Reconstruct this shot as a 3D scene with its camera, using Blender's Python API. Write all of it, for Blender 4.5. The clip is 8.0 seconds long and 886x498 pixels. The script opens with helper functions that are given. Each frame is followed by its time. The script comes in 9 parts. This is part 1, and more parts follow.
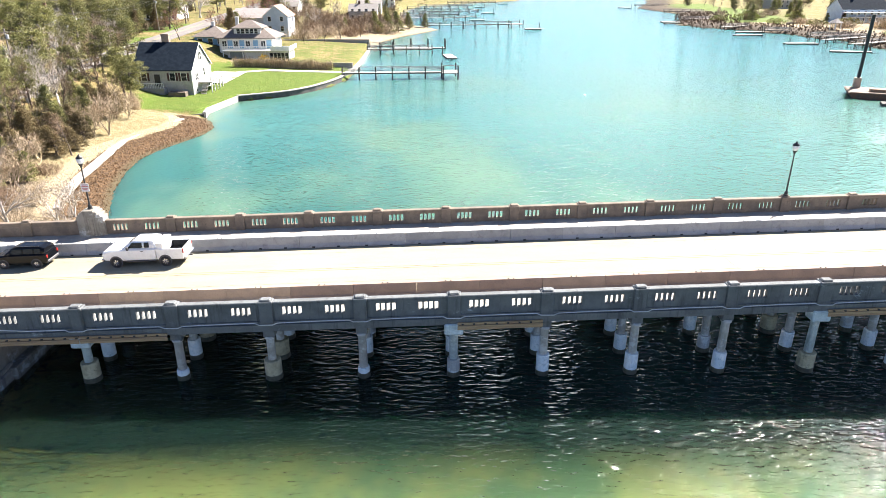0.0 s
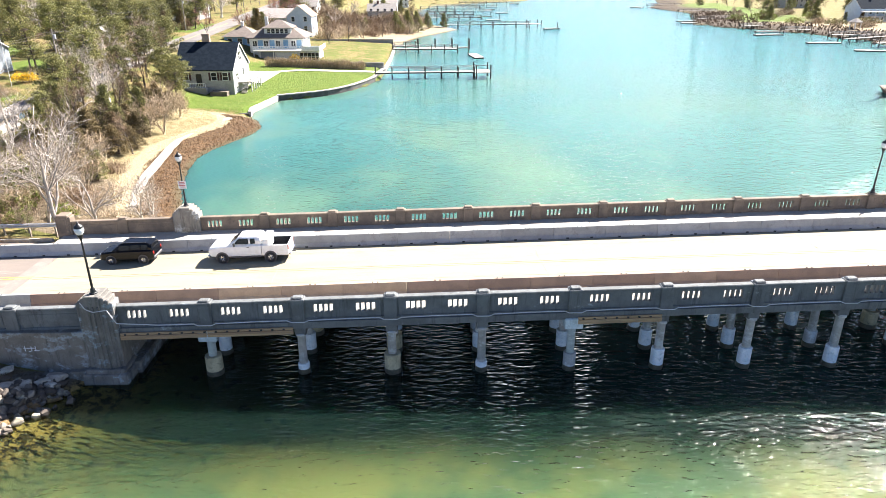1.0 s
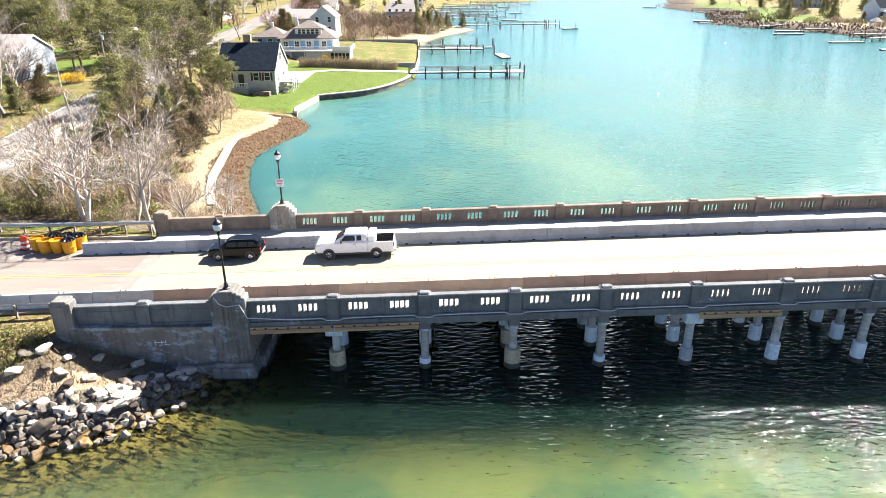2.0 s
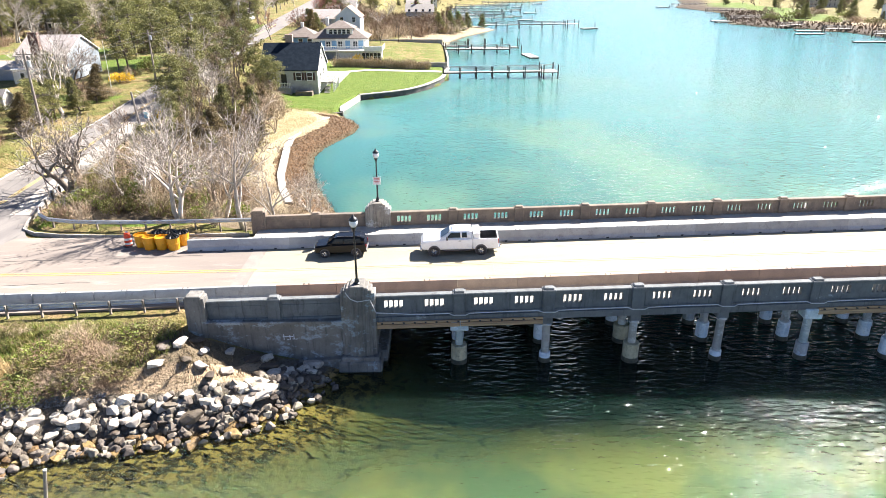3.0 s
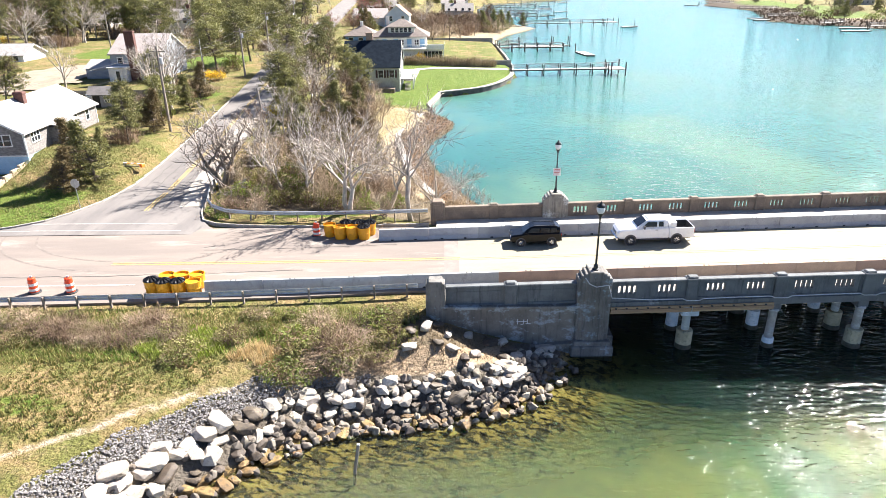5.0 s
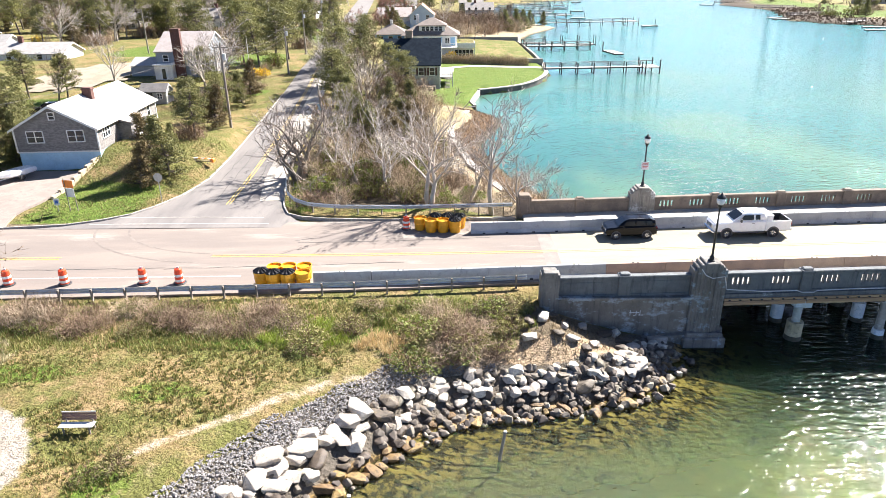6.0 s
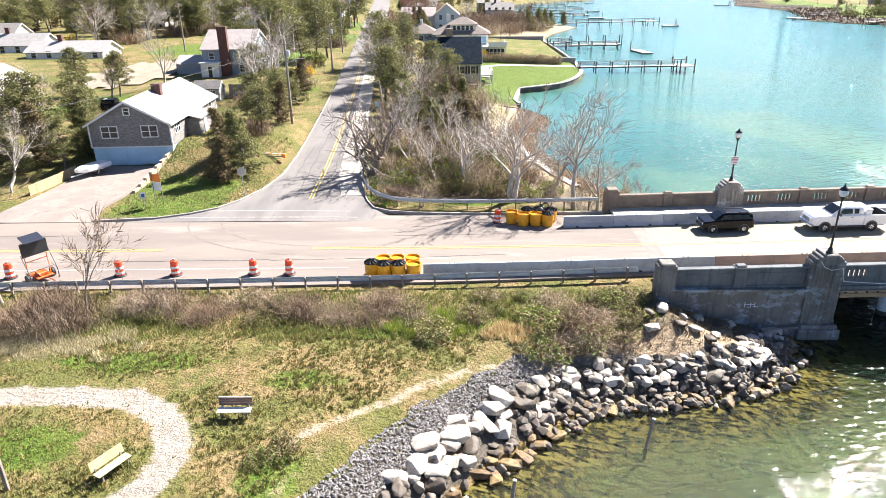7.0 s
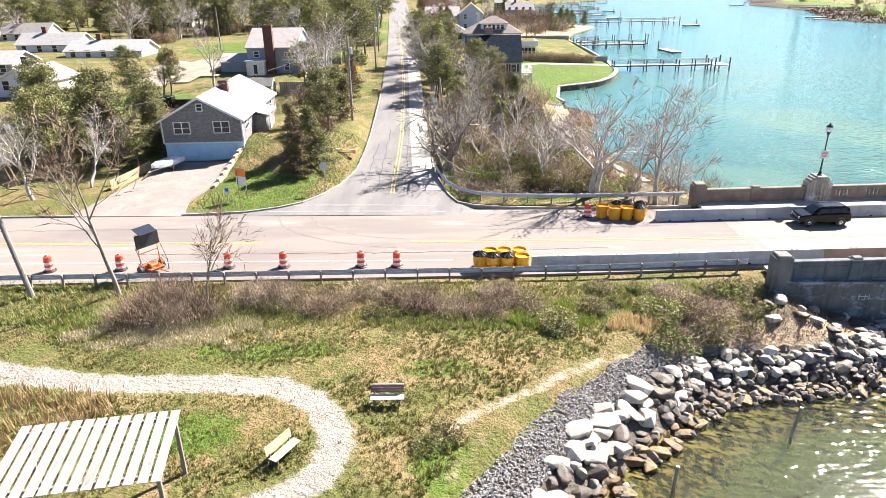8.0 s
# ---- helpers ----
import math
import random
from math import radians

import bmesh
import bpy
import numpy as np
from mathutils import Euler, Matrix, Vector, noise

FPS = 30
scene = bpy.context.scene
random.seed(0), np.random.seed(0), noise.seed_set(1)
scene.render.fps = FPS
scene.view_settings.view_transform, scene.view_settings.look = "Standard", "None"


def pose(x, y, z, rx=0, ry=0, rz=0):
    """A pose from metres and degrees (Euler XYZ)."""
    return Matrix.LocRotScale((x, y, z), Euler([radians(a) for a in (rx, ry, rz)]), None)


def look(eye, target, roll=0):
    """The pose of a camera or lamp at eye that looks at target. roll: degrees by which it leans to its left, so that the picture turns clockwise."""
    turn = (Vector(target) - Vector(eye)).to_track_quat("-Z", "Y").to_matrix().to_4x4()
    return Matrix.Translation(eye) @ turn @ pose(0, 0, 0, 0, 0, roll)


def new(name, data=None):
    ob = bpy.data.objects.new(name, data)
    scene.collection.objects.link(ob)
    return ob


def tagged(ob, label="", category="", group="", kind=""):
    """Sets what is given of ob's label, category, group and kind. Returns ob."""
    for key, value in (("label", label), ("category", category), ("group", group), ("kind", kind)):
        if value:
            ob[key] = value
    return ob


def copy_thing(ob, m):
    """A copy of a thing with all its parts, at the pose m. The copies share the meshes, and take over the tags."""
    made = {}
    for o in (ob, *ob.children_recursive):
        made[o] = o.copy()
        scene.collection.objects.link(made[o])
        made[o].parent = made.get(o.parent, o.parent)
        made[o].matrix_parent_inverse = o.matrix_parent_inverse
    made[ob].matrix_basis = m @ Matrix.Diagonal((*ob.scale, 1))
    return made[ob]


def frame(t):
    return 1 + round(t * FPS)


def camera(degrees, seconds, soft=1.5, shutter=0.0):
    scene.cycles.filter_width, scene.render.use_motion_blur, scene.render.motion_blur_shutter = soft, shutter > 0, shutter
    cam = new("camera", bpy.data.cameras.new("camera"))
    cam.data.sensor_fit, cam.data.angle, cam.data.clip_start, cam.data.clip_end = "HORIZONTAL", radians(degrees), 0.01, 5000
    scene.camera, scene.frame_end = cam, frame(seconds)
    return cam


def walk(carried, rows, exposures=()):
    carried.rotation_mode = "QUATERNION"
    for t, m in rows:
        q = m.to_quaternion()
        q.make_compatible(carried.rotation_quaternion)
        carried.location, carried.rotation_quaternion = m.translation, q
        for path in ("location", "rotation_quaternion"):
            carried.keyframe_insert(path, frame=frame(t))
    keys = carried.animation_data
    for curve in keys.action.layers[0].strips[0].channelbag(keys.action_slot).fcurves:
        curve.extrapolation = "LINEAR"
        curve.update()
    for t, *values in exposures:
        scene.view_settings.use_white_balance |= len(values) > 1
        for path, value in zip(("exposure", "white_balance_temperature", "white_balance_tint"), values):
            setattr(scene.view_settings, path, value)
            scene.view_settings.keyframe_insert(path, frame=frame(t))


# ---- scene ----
cam = camera(68.5, 8.0, soft=0.75)
PATH = [
    (0, (0.704, -0.072, 20.965), (0.753, 1.773, 20.193), -0.0),
    (0.5, (-2.576, -0.269, 20.933), (-2.53, 1.576, 20.162), 0.0),
    (1, (-5.816, -0.516, 20.949), (-5.777, 1.329, 20.177), -0.1),
    (1.5, (-9.141, -0.748, 20.951), (-9.107, 1.097, 20.18), -0.2),
    (3, (-19.444, -1.63, 21.064), (-19.425, 0.215, 20.293), -0.3),
    (3.5, (-22.791, -1.882, 21.103), (-22.777, -0.037, 20.331), -0.4),
    (4, (-26.057, -2.156, 21.07), (-26.051, -0.31, 20.299), -0.4),
    (4.5, (-29.28, -2.438, 20.938), (-29.282, -0.592, 20.167), -0.5),
    (6, (-38.806, -3.123, 20.451), (-38.833, -1.277, 19.681), -0.7),
    (6.5, (-42.163, -3.407, 20.276), (-42.194, -1.561, 19.508), -0.6),
    (7, (-45.406, -3.695, 20.114), (-45.447, -1.849, 19.347), -0.7),
    (7.5, (-48.686, -3.942, 19.896), (-48.735, -2.094, 19.131), -0.8),
    (8, (-51.955, -4.254, 19.789), (-52.011, -2.407, 19.024), -0.8),
]
walk(cam, [(t, look(eye, target, roll)) for t, eye, target, roll in PATH], [(0.0, 2.18, 6600, 13), (4.0, 2.14, 6500, 13), (8.0, 2.04, 6350, 13)])

# ---- light: a high spring sun ahead of the camera and to its right ----
SUN_EL, SUN_AZ = radians(42), radians(46.5)
world = bpy.data.worlds.new("sky")
scene.world = world
world.use_nodes = True
_n, _l = world.node_tree.nodes, world.node_tree.links
_sky = _n.new("ShaderNodeTexSky")
_sky.sky_type, _sky.sun_disc = "NISHITA", False
_sky.sun_elevation, _sky.sun_rotation, _sky.ozone_density, _sky.air_density, _sky.dust_density = SUN_EL, SUN_AZ, 4.0, 0.6, 0.5
_l.new(_sky.outputs[0], _n["Background"].inputs[0])
_n["Background"].inputs[1].default_value = 0.05
sun = new("sun", bpy.data.lights.new("sun", "SUN"))
sun.data.energy, sun.data.angle, sun.data.color = 5.0, radians(0.5), (1.0, 0.95, 0.86)
_d = Vector((math.sin(SUN_AZ) * math.cos(SUN_EL), math.cos(SUN_AZ) * math.cos(SUN_EL), math.sin(SUN_EL)))
sun.matrix_world = look(_d * 200, (0, 0, 0))


# ---- materials ----
def nodes_of(name):
    m = bpy.data.materials.new(name)
    m.use_nodes = True
    nt = m.node_tree
    return m, nt, nt.nodes["Principled BSDF"]


def add(nt, kind, **values):
    n = nt.nodes.new("ShaderNode" + kind)
    for k, v in values.items():
        if k in n.inputs.keys():
            n.inputs[k].default_value = v
    return n


def noise_of(nt, scale, detail=4.0, rough=0.6, vec=None, stretch=None):
    if vec is None:
        vec = add(nt, "NewGeometry").outputs["Position"]
    if stretch is not None:
        mp = add(nt, "Mapping")
        mp.inputs["Scale"].default_value = stretch
        nt.links.new(vec, mp.inputs["Vector"])
        vec = mp.outputs[0]
    n = add(nt, "TexNoise", Scale=scale, Detail=detail, Roughness=rough)
    nt.links.new(vec, n.inputs["Vector"])
    return n.outputs["Fac"]


def ramp(nt, fac, lo, hi):
    n = add(nt, "MapRange")
    n.interpolation_type = "SMOOTHSTEP"
    n.inputs["From Min"].default_value, n.inputs["From Max"].default_value = lo, hi
    nt.links.new(fac, n.inputs["Value"])
    return n.outputs["Result"]


def blend(nt, fac, a, b):
    """A mix of two colours (tuples or sockets) by a socket or a number."""
    n = nt.nodes.new("ShaderNodeMix")
    n.data_type = "RGBA"
    for sock, v in ((n.inputs[0], fac), (n.inputs[6], a), (n.inputs[7], b)):
        if isinstance(v, (int, float)):
            sock.default_value = v
        elif isinstance(v, tuple):
            sock.default_value = (*v, 1)
        else:
            nt.links.new(v, sock)
    return n.outputs[2]


def math_of(nt, op, a, b=0.0):
    n = add(nt, "Math")
    n.operation = op
    for sock, v in ((n.inputs[0], a), (n.inputs[1], b)):
        if isinstance(v, (int, float)):
            sock.default_value = v
        else:
            nt.links.new(v, sock)
    return n.outputs[0]


def attr(nt, name):
    n = add(nt, "Attribute")
    n.attribute_name = name
    return n.outputs["Fac"]


def bump_to(nt, bsdf, height, strength=0.3, dist=0.02):
    b = add(nt, "Bump", Strength=strength, Distance=dist)
    nt.links.new(height, b.inputs["Height"])
    nt.links.new(b.outputs[0], bsdf.inputs["Normal"])


def surf(name, c1, c2, scale=1.0, rough=0.8, bump=0.3, fine=12.0, metal=0.0, c3=None, lo=0.4, hi=0.62, vary=0.0, stretch=None, island=0.0, bdist=0.02, local=False, spec=0.5):
    """A worn surface: two colours in broad patches, grain at a finer scale, stains of a third colour."""
    m, nt, p = nodes_of(name)
    vec = add(nt, "TexCoord").outputs["Object"] if local else None
    broad = noise_of(nt, scale, 5, 0.65, vec, stretch)
    grain = noise_of(nt, fine, 4, 0.7, vec, stretch)
    col = blend(nt, ramp(nt, broad, lo, hi), c1, c2)
    if c3 is not None:
        stain = noise_of(nt, scale * 2.7, 6, 0.75, vec, stretch)
        col = blend(nt, ramp(nt, stain, 0.52, 0.72), col, c3)
    dark = tuple(v * 0.55 for v in c1)
    col = blend(nt, math_of(nt, "MULTIPLY", ramp(nt, grain, 0.45, 0.8), 0.55), col, dark)
    for amount, node, out in ((vary, "ObjectInfo", "Random"), (island, "NewGeometry", "Random Per Island")):
        if amount:
            r = add(nt, node).outputs[out]
            hsv = add(nt, "HueSaturation")
            nt.links.new(math_of(nt, "ADD", math_of(nt, "MULTIPLY", r, 2 * amount), 1 - amount), hsv.inputs["Value"])
            nt.links.new(math_of(nt, "ADD", math_of(nt, "MULTIPLY", r, amount * 0.08), 0.5 - amount * 0.04), hsv.inputs["Hue"])
            nt.links.new(col, hsv.inputs["Color"])
            col = hsv.outputs[0]
    nt.links.new(col, p.inputs["Base Color"])
    p.inputs["Roughness"].default_value, p.inputs["Metallic"].default_value = rough, metal
    p.inputs["Specular IOR Level"].default_value = spec
    if bump:
        bump_to(nt, p, grain, bump, bdist)
    return m


def plain(name, c, rough=0.5, metal=0.0, coat=0.0, spec=0.5):
    """Even paint, with a slight grain in gloss and tone."""
    m, nt, p = nodes_of(name)
    n = noise_of(nt, 3.0, 4, 0.6, add(nt, "TexCoord").outputs["Object"])
    nt.links.new(blend(nt, ramp(nt, n, 0.35, 0.75), c, tuple(v * 0.86 for v in c)), p.inputs["Base Color"])
    nt.links.new(math_of(nt, "ADD", math_of(nt, "MULTIPLY", n, 0.15), rough - 0.07), p.inputs["Roughness"])
    p.inputs["Metallic"].default_value = metal
    p.inputs["Coat Weight"].default_value = coat
    p.inputs["Specular IOR Level"].default_value = spec
    return m


def leafy(name, c1, c2, rough=0.7, through_light=0.25):
    """Leaves or twigs, each island with a tone of its own."""
    m, nt, p = nodes_of(name)
    r = add(nt, "NewGeometry").outputs["Random Per Island"]
    o = add(nt, "ObjectInfo").outputs["Random"]
    col = blend(nt, r, c1, c2)
    hsv = add(nt, "HueSaturation")
    nt.links.new(math_of(nt, "ADD", math_of(nt, "MULTIPLY", o, 0.5), 0.75), hsv.inputs["Value"])
    nt.links.new(col, hsv.inputs["Color"])
    nt.links.new(hsv.outputs[0], p.inputs["Base Color"])
    p.inputs["Roughness"].default_value = rough
    if through_light:
        tr = add(nt, "BsdfTranslucent")
        nt.links.new(hsv.outputs[0], tr.inputs["Color"])
        mx = add(nt, "MixShader", Fac=through_light)
        nt.links.new(p.outputs[0], mx.inputs[1])
        nt.links.new(tr.outputs[0], mx.inputs[2])
        nt.links.new(mx.outputs[0], nt.nodes["Material Output"].inputs["Surface"])
    return m


CONC = surf("concrete_weathered", (0.215, 0.165, 0.125), (0.14, 0.112, 0.088), 0.9, 0.9, 0.35, 14, c3=(0.10, 0.088, 0.075))


def stained(name, base, dark, pale, scale=0.8, pale_from=0.56, streak_from=0.5):
    """Old cast concrete: grey patches, salt bloom in pale blots, dark runs down the face, fine pits."""
    m, nt, p = nodes_of(name)
    col = blend(nt, ramp(nt, noise_of(nt, scale, 6, 0.7), 0.38, 0.64), base, tuple(v * 0.72 for v in base))
    run = noise_of(nt, 2.2, 5, 0.7, None, (1.6, 1.6, 0.16))
    col = blend(nt, math_of(nt, "MULTIPLY", ramp(nt, run, streak_from, streak_from + 0.2), 0.8), col, dark)
    bloom = math_of(nt, "MULTIPLY", ramp(nt, noise_of(nt, 0.55, 7, 0.78, None, (1, 1, 1.6)), pale_from, pale_from + 0.1), 0.75)
    col = blend(nt, bloom, col, pale)
    grain = noise_of(nt, 16, 4, 0.75)
    col = blend(nt, math_of(nt, "MULTIPLY", ramp(nt, grain, 0.5, 0.8), 0.5), col, dark)
    nt.links.new(col, p.inputs["Base Color"])
    p.inputs["Roughness"].default_value = 0.9
    bump_to(nt, p, math_of(nt, "ADD", grain, noise_of(nt, 4, 5, 0.7)), 0.45, 0.03)
    return m


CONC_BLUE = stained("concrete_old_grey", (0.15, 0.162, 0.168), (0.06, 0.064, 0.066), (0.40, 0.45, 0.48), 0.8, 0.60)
CONC_WALL = stained("concrete_wing_wall", (0.20, 0.185, 0.165), (0.07, 0.066, 0.06), (0.34, 0.40, 0.44), 0.6, 0.49, 0.49)
CONC_PIER = stained("concrete_grey_pier", (0.20, 0.19, 0.175), (0.075, 0.073, 0.07), (0.30, 0.39, 0.44), 0.9, 0.53, 0.47)
CONC_COLUMN = stained("concrete_pile", (0.50, 0.505, 0.50), (0.19, 0.195, 0.19), (0.66, 0.72, 0.75), 1.2, 0.50, 0.56)
CONC_FAR = stained("concrete_lamp_pier", (0.27, 0.245, 0.21), (0.10, 0.09, 0.08), (0.55, 0.55, 0.54), 1.2, 0.5, 0.5)
CONC_LIGHT = surf("concrete_barrier", (0.41, 0.42, 0.43), (0.34, 0.35, 0.36), 0.8, 0.9, 0.25, 20, c3=(0.27, 0.27, 0.27), vary=0.12)
CONC_REPAIR = stained("concrete_repair_blue", (0.50, 0.60, 0.64), (0.25, 0.30, 0.32), (0.72, 0.78, 0.80), 1.5, 0.5, 0.55)
JACKET_TAN = surf("jacket_tan", (0.50, 0.44, 0.29), (0.36, 0.32, 0.21), 1.6, 0.9, 0.4, 14, c3=(0.10, 0.11, 0.08))
JACKET_WHITE = surf("jacket_white", (0.82, 0.85, 0.86), (0.66, 0.74, 0.79), 1.4, 0.7, 0.3, 10, c3=(0.3, 0.42, 0.46))
TIDE = surf("tidal_growth", (0.06, 0.055, 0.035), (0.10, 0.09, 0.06), 3, 0.6, 0.7, 16)
TIMBER = surf("timber_form", (0.36, 0.25, 0.15), (0.27, 0.18, 0.11), 1.2, 0.85, 0.3, 9, stretch=(0.3, 3, 6), vary=0.2)
STEEL_DARK = plain("painted_black_steel", (0.012, 0.014, 0.016), 0.4)
GALV = surf("galvanised_steel", (0.56, 0.58, 0.60), (0.46, 0.48, 0.50), 2.0, 0.45, 0.1, 20, metal=0.15)
ROAD = surf("asphalt_worn", (0.21, 0.176, 0.152), (0.166, 0.141, 0.126), 0.22, 0.92, 0.3, 30, c3=(0.28, 0.25, 0.22), stretch=(0.25, 1.4, 1))
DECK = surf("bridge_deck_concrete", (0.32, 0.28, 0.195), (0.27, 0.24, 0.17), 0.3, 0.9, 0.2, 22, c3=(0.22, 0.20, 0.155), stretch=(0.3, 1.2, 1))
SIDE_ASPHALT = surf("asphalt_side_road", (0.145, 0.133, 0.128), (0.185, 0.17, 0.16), 0.4, 0.92, 0.3, 26, c3=(0.12, 0.115, 0.11), stretch=(1.4, 0.25, 1))
WALKWAY = surf("concrete_walk", (0.42, 0.39, 0.34), (0.35, 0.32, 0.28), 0.6, 0.9, 0.25, 18, c3=(0.3, 0.28, 0.25))
YELLOW_LINE = surf("yellow_road_paint", (0.55, 0.38, 0.07), (0.45, 0.34, 0.12), 1.5, 0.8, 0.1, 20, c3=(0.32, 0.28, 0.2))
WHITE_LINE = surf("white_road_paint", (0.68, 0.66, 0.62), (0.52, 0.50, 0.47), 1.5, 0.8, 0.1, 20, c3=(0.33, 0.31, 0.28))
TAR = surf("crack_sealer", (0.05, 0.048, 0.045), (0.09, 0.085, 0.08), 3, 0.7, 0.1, 20)
PATCH = surf("asphalt_patch", (0.19, 0.165, 0.15), (0.23, 0.20, 0.18), 0.8, 0.92, 0.3, 30)


# ---- mesh helpers ----
class Geo:
    """Collects the faces of one mesh."""

    def __init__(self):
        self.v, self.f, self.smooth = [], [], False

    def face_set(self, verts, faces):
        b = len(self.v)
        self.v += [tuple(p) for p in verts]
        self.f += [tuple(b + i for i in f) for f in faces]
        return self

    def box(self, x0, x1, y0, y1, z0, z1, bev=0.0, m=None):
        """A box, with chamfered edges where bev is given; m turns and moves it."""
        if bev <= 0:
            vs = [(x, y, z) for x in (x0, x1) for y in (y0, y1) for z in (z0, z1)]
            fs = [(0, 1, 3, 2), (4, 6, 7, 5), (0, 4, 5, 1), (2, 3, 7, 6), (0, 2, 6, 4), (1, 5, 7, 3)]
        else:
            vs, fs = [], []
            lo, hi, b = (x0, y0, z0), (x1, y1, z1), bev
            idx = {}
            for s in range(8):
                sg = [(s >> k) & 1 for k in range(3)]
                for ax in range(3):
                    p = []
                    for k in range(3):
                        e = hi[k] if sg[k] else lo[k]
                        p.append(e if k == ax else e + (-b if sg[k] else b))
                    idx[s, ax] = len(vs)
                    vs.append(tuple(p))
            for ax in range(3):
                o1, o2 = [k for k in range(3) if k != ax]
                for side in (0, 1):
                    q = []
                    for a, c in ((0, 0), (1, 0), (1, 1), (0, 1)):
                        q.append(idx[(side << ax) | (a << o1) | (c << o2), ax])
                    flip = (side == 1) == (ax != 1)
                    fs.append(tuple(q if flip else q[::-1]))
                for a in (0, 1):
                    for c in (0, 1):
                        s0 = (a << o1) | (c << o2)
                        s1 = s0 | (1 << ax)
                        fs.append((idx[s0, o1], idx[s1, o1], idx[s1, o2], idx[s0, o2]))
            for s in range(8):
                fs.append((idx[s, 0], idx[s, 1], idx[s, 2]))
        if m is not None:
            vs = [m @ Vector(p) for p in vs]
        return self.face_set(vs, fs)

    def tube(self, pts, radii, n=8, caps=True):
        """A round bar along points; radii a number or one for each point."""
        pts = [Vector(p) for p in pts]
        if isinstance(radii, (int, float)):
            radii = [radii] * len(pts)
        vs, fs = [], []
        for i, p in enumerate(pts):
            d = (pts[min(i + 1, len(pts) - 1)] - pts[max(i - 1, 0)]).normalized()
            a = d.cross(Vector((0, 0, 1)) if abs(d.z) < 0.95 else Vector((1, 0, 0))).normalized()
            b = a.cross(d)
            for k in range(n):
                t = 2 * math.pi * k / n
                vs.append(p + (a * math.cos(t) + b * math.sin(t)) * radii[i])
        for i in range(len(pts) - 1):
            for k in range(n):
                k2 = (k + 1) % n
                fs.append((i * n + k, i * n + k2, (i + 1) * n + k2, (i + 1) * n + k))
        if caps:
            fs.append(tuple(range(n)))
            fs.append(tuple(reversed(range((len(pts) - 1) * n, len(pts) * n))))
        return self.face_set(vs, fs)

    def lathe(self, profile, n=16, at=(0, 0, 0)):
        """A turned form from (radius, z) pairs about the upright axis."""
        vs, fs = [], []
        for r, z in profile:
            for k in range(n):
                t = 2 * math.pi * k / n
                vs.append((at[0] + r * math.cos(t), at[1] + r * math.sin(t), at[2] + z))
        for i in range(len(profile) - 1):
            for k in range(n):
                k2 = (k + 1) % n
                fs.append((i * n + k, i * n + k2, (i + 1) * n + k2, (i + 1) * n + k))
        fs.append(tuple(reversed(range(n))))
        fs.append(tuple(range((len(profile) - 1) * n, len(profile) * n)))
        return self.face_set(vs, fs)

    def prism(self, outline, axis, a, b):
        """An outline in the two other axes, drawn out along axis (0, 1 or 2) from a to b."""
        n = len(outline)
        vs = []
        for w in (a, b):
            for p, q in outline:
                vs.append((w, p, q) if axis == 0 else (p, w, q) if axis == 1 else (p, q, w))
        fs = [tuple(range(n)), tuple(reversed(range(n, 2 * n)))]
        fs += [(i, i + n, (i + 1) % n + n, (i + 1) % n) for i in range(n)]
        return self.face_set(vs, fs)

    def mesh(self, name, material, smooth=None):
        me = bpy.data.meshes.new(name)
        me.from_pydata(self.v, [], self.f)
        bm = bmesh.new()
        bm.from_mesh(me)
        bmesh.ops.recalc_face_normals(bm, faces=bm.faces)
        bm.to_mesh(me)
        bm.free()
        if smooth if smooth is not None else self.smooth:
            me.shade_smooth()
        me.materials.append(material)
        return me


def part(name, geo, material, parent=None, label="", at=None, smooth=False):
    """Links a mesh as one object under a thing or a part."""
    ob = new(name, geo.mesh(name, material, smooth) if isinstance(geo, Geo) else geo)
    if parent is not None:
        ob.parent = parent
    if at is not None:
        ob.matrix_basis = at if isinstance(at, Matrix) else Matrix.Translation(at)
    return tagged(ob, label)


def thing(name, label, category, group="", kind="", at=None):
    ob = new(name)
    ob.empty_display_size = 0.2
    if at is not None:
        ob.matrix_basis = at if isinstance(at, Matrix) else Matrix.Translation(at)
    return tagged(ob, label, category, group, kind)


# ---- the lie of the land ----
def road_z(x):
    """Height of the carriageway: level in the west, climbing over the bridge."""
    s = (x + 43.0) / 4.0
    return 2.70 + 0.026 * 4.0 * np.logaddexp(0, s)


COVE_SHORE = [(-24.9, 46.0), (-26.5, 50), (-28.5, 56), (-30.2, 60.5), (-32.5, 66.6), (-34.3, 74), (-35, 80), (-34.3, 84.5), (-33, 88.5), (-31.4, 93.5), (-31.1, 97.5), (-32.8, 102.2), (-34.9, 105.6), (-35.5, 109.3), (-33.5, 121), (-27.8, 124.3), (-23.5, 128.9), (-20, 136.2), (-17.7, 144.4), (-17.2, 151)]
HARBOUR_SHORE = [(-16.3, 159), (-16, 181), (-16.3, 209), (-17, 217), (-15, 232), (-8.6, 256), (0.6, 277), (7, 294), (2, 303), (-9, 310), (-13, 335), (-13, 400), (-10, 470), (0, 540), (45, 610), (88, 656), (120, 800), (150, 1300), (-1600, 1300), (-1600, -400)]
PARK_SHORE = [(-95, -400), (-78, -60), (-66, -20), (-58, -2), (-52.5, 7.5), (-49, 12.8), (-46, 17.0), (-43.5, 19.8), (-41, 22.0), (-38.5, 24.0), (-36, 24.3), (-32, 24.8), (-28, 26.3), (-26.4, 28.9), (-24.9, 31.0)]
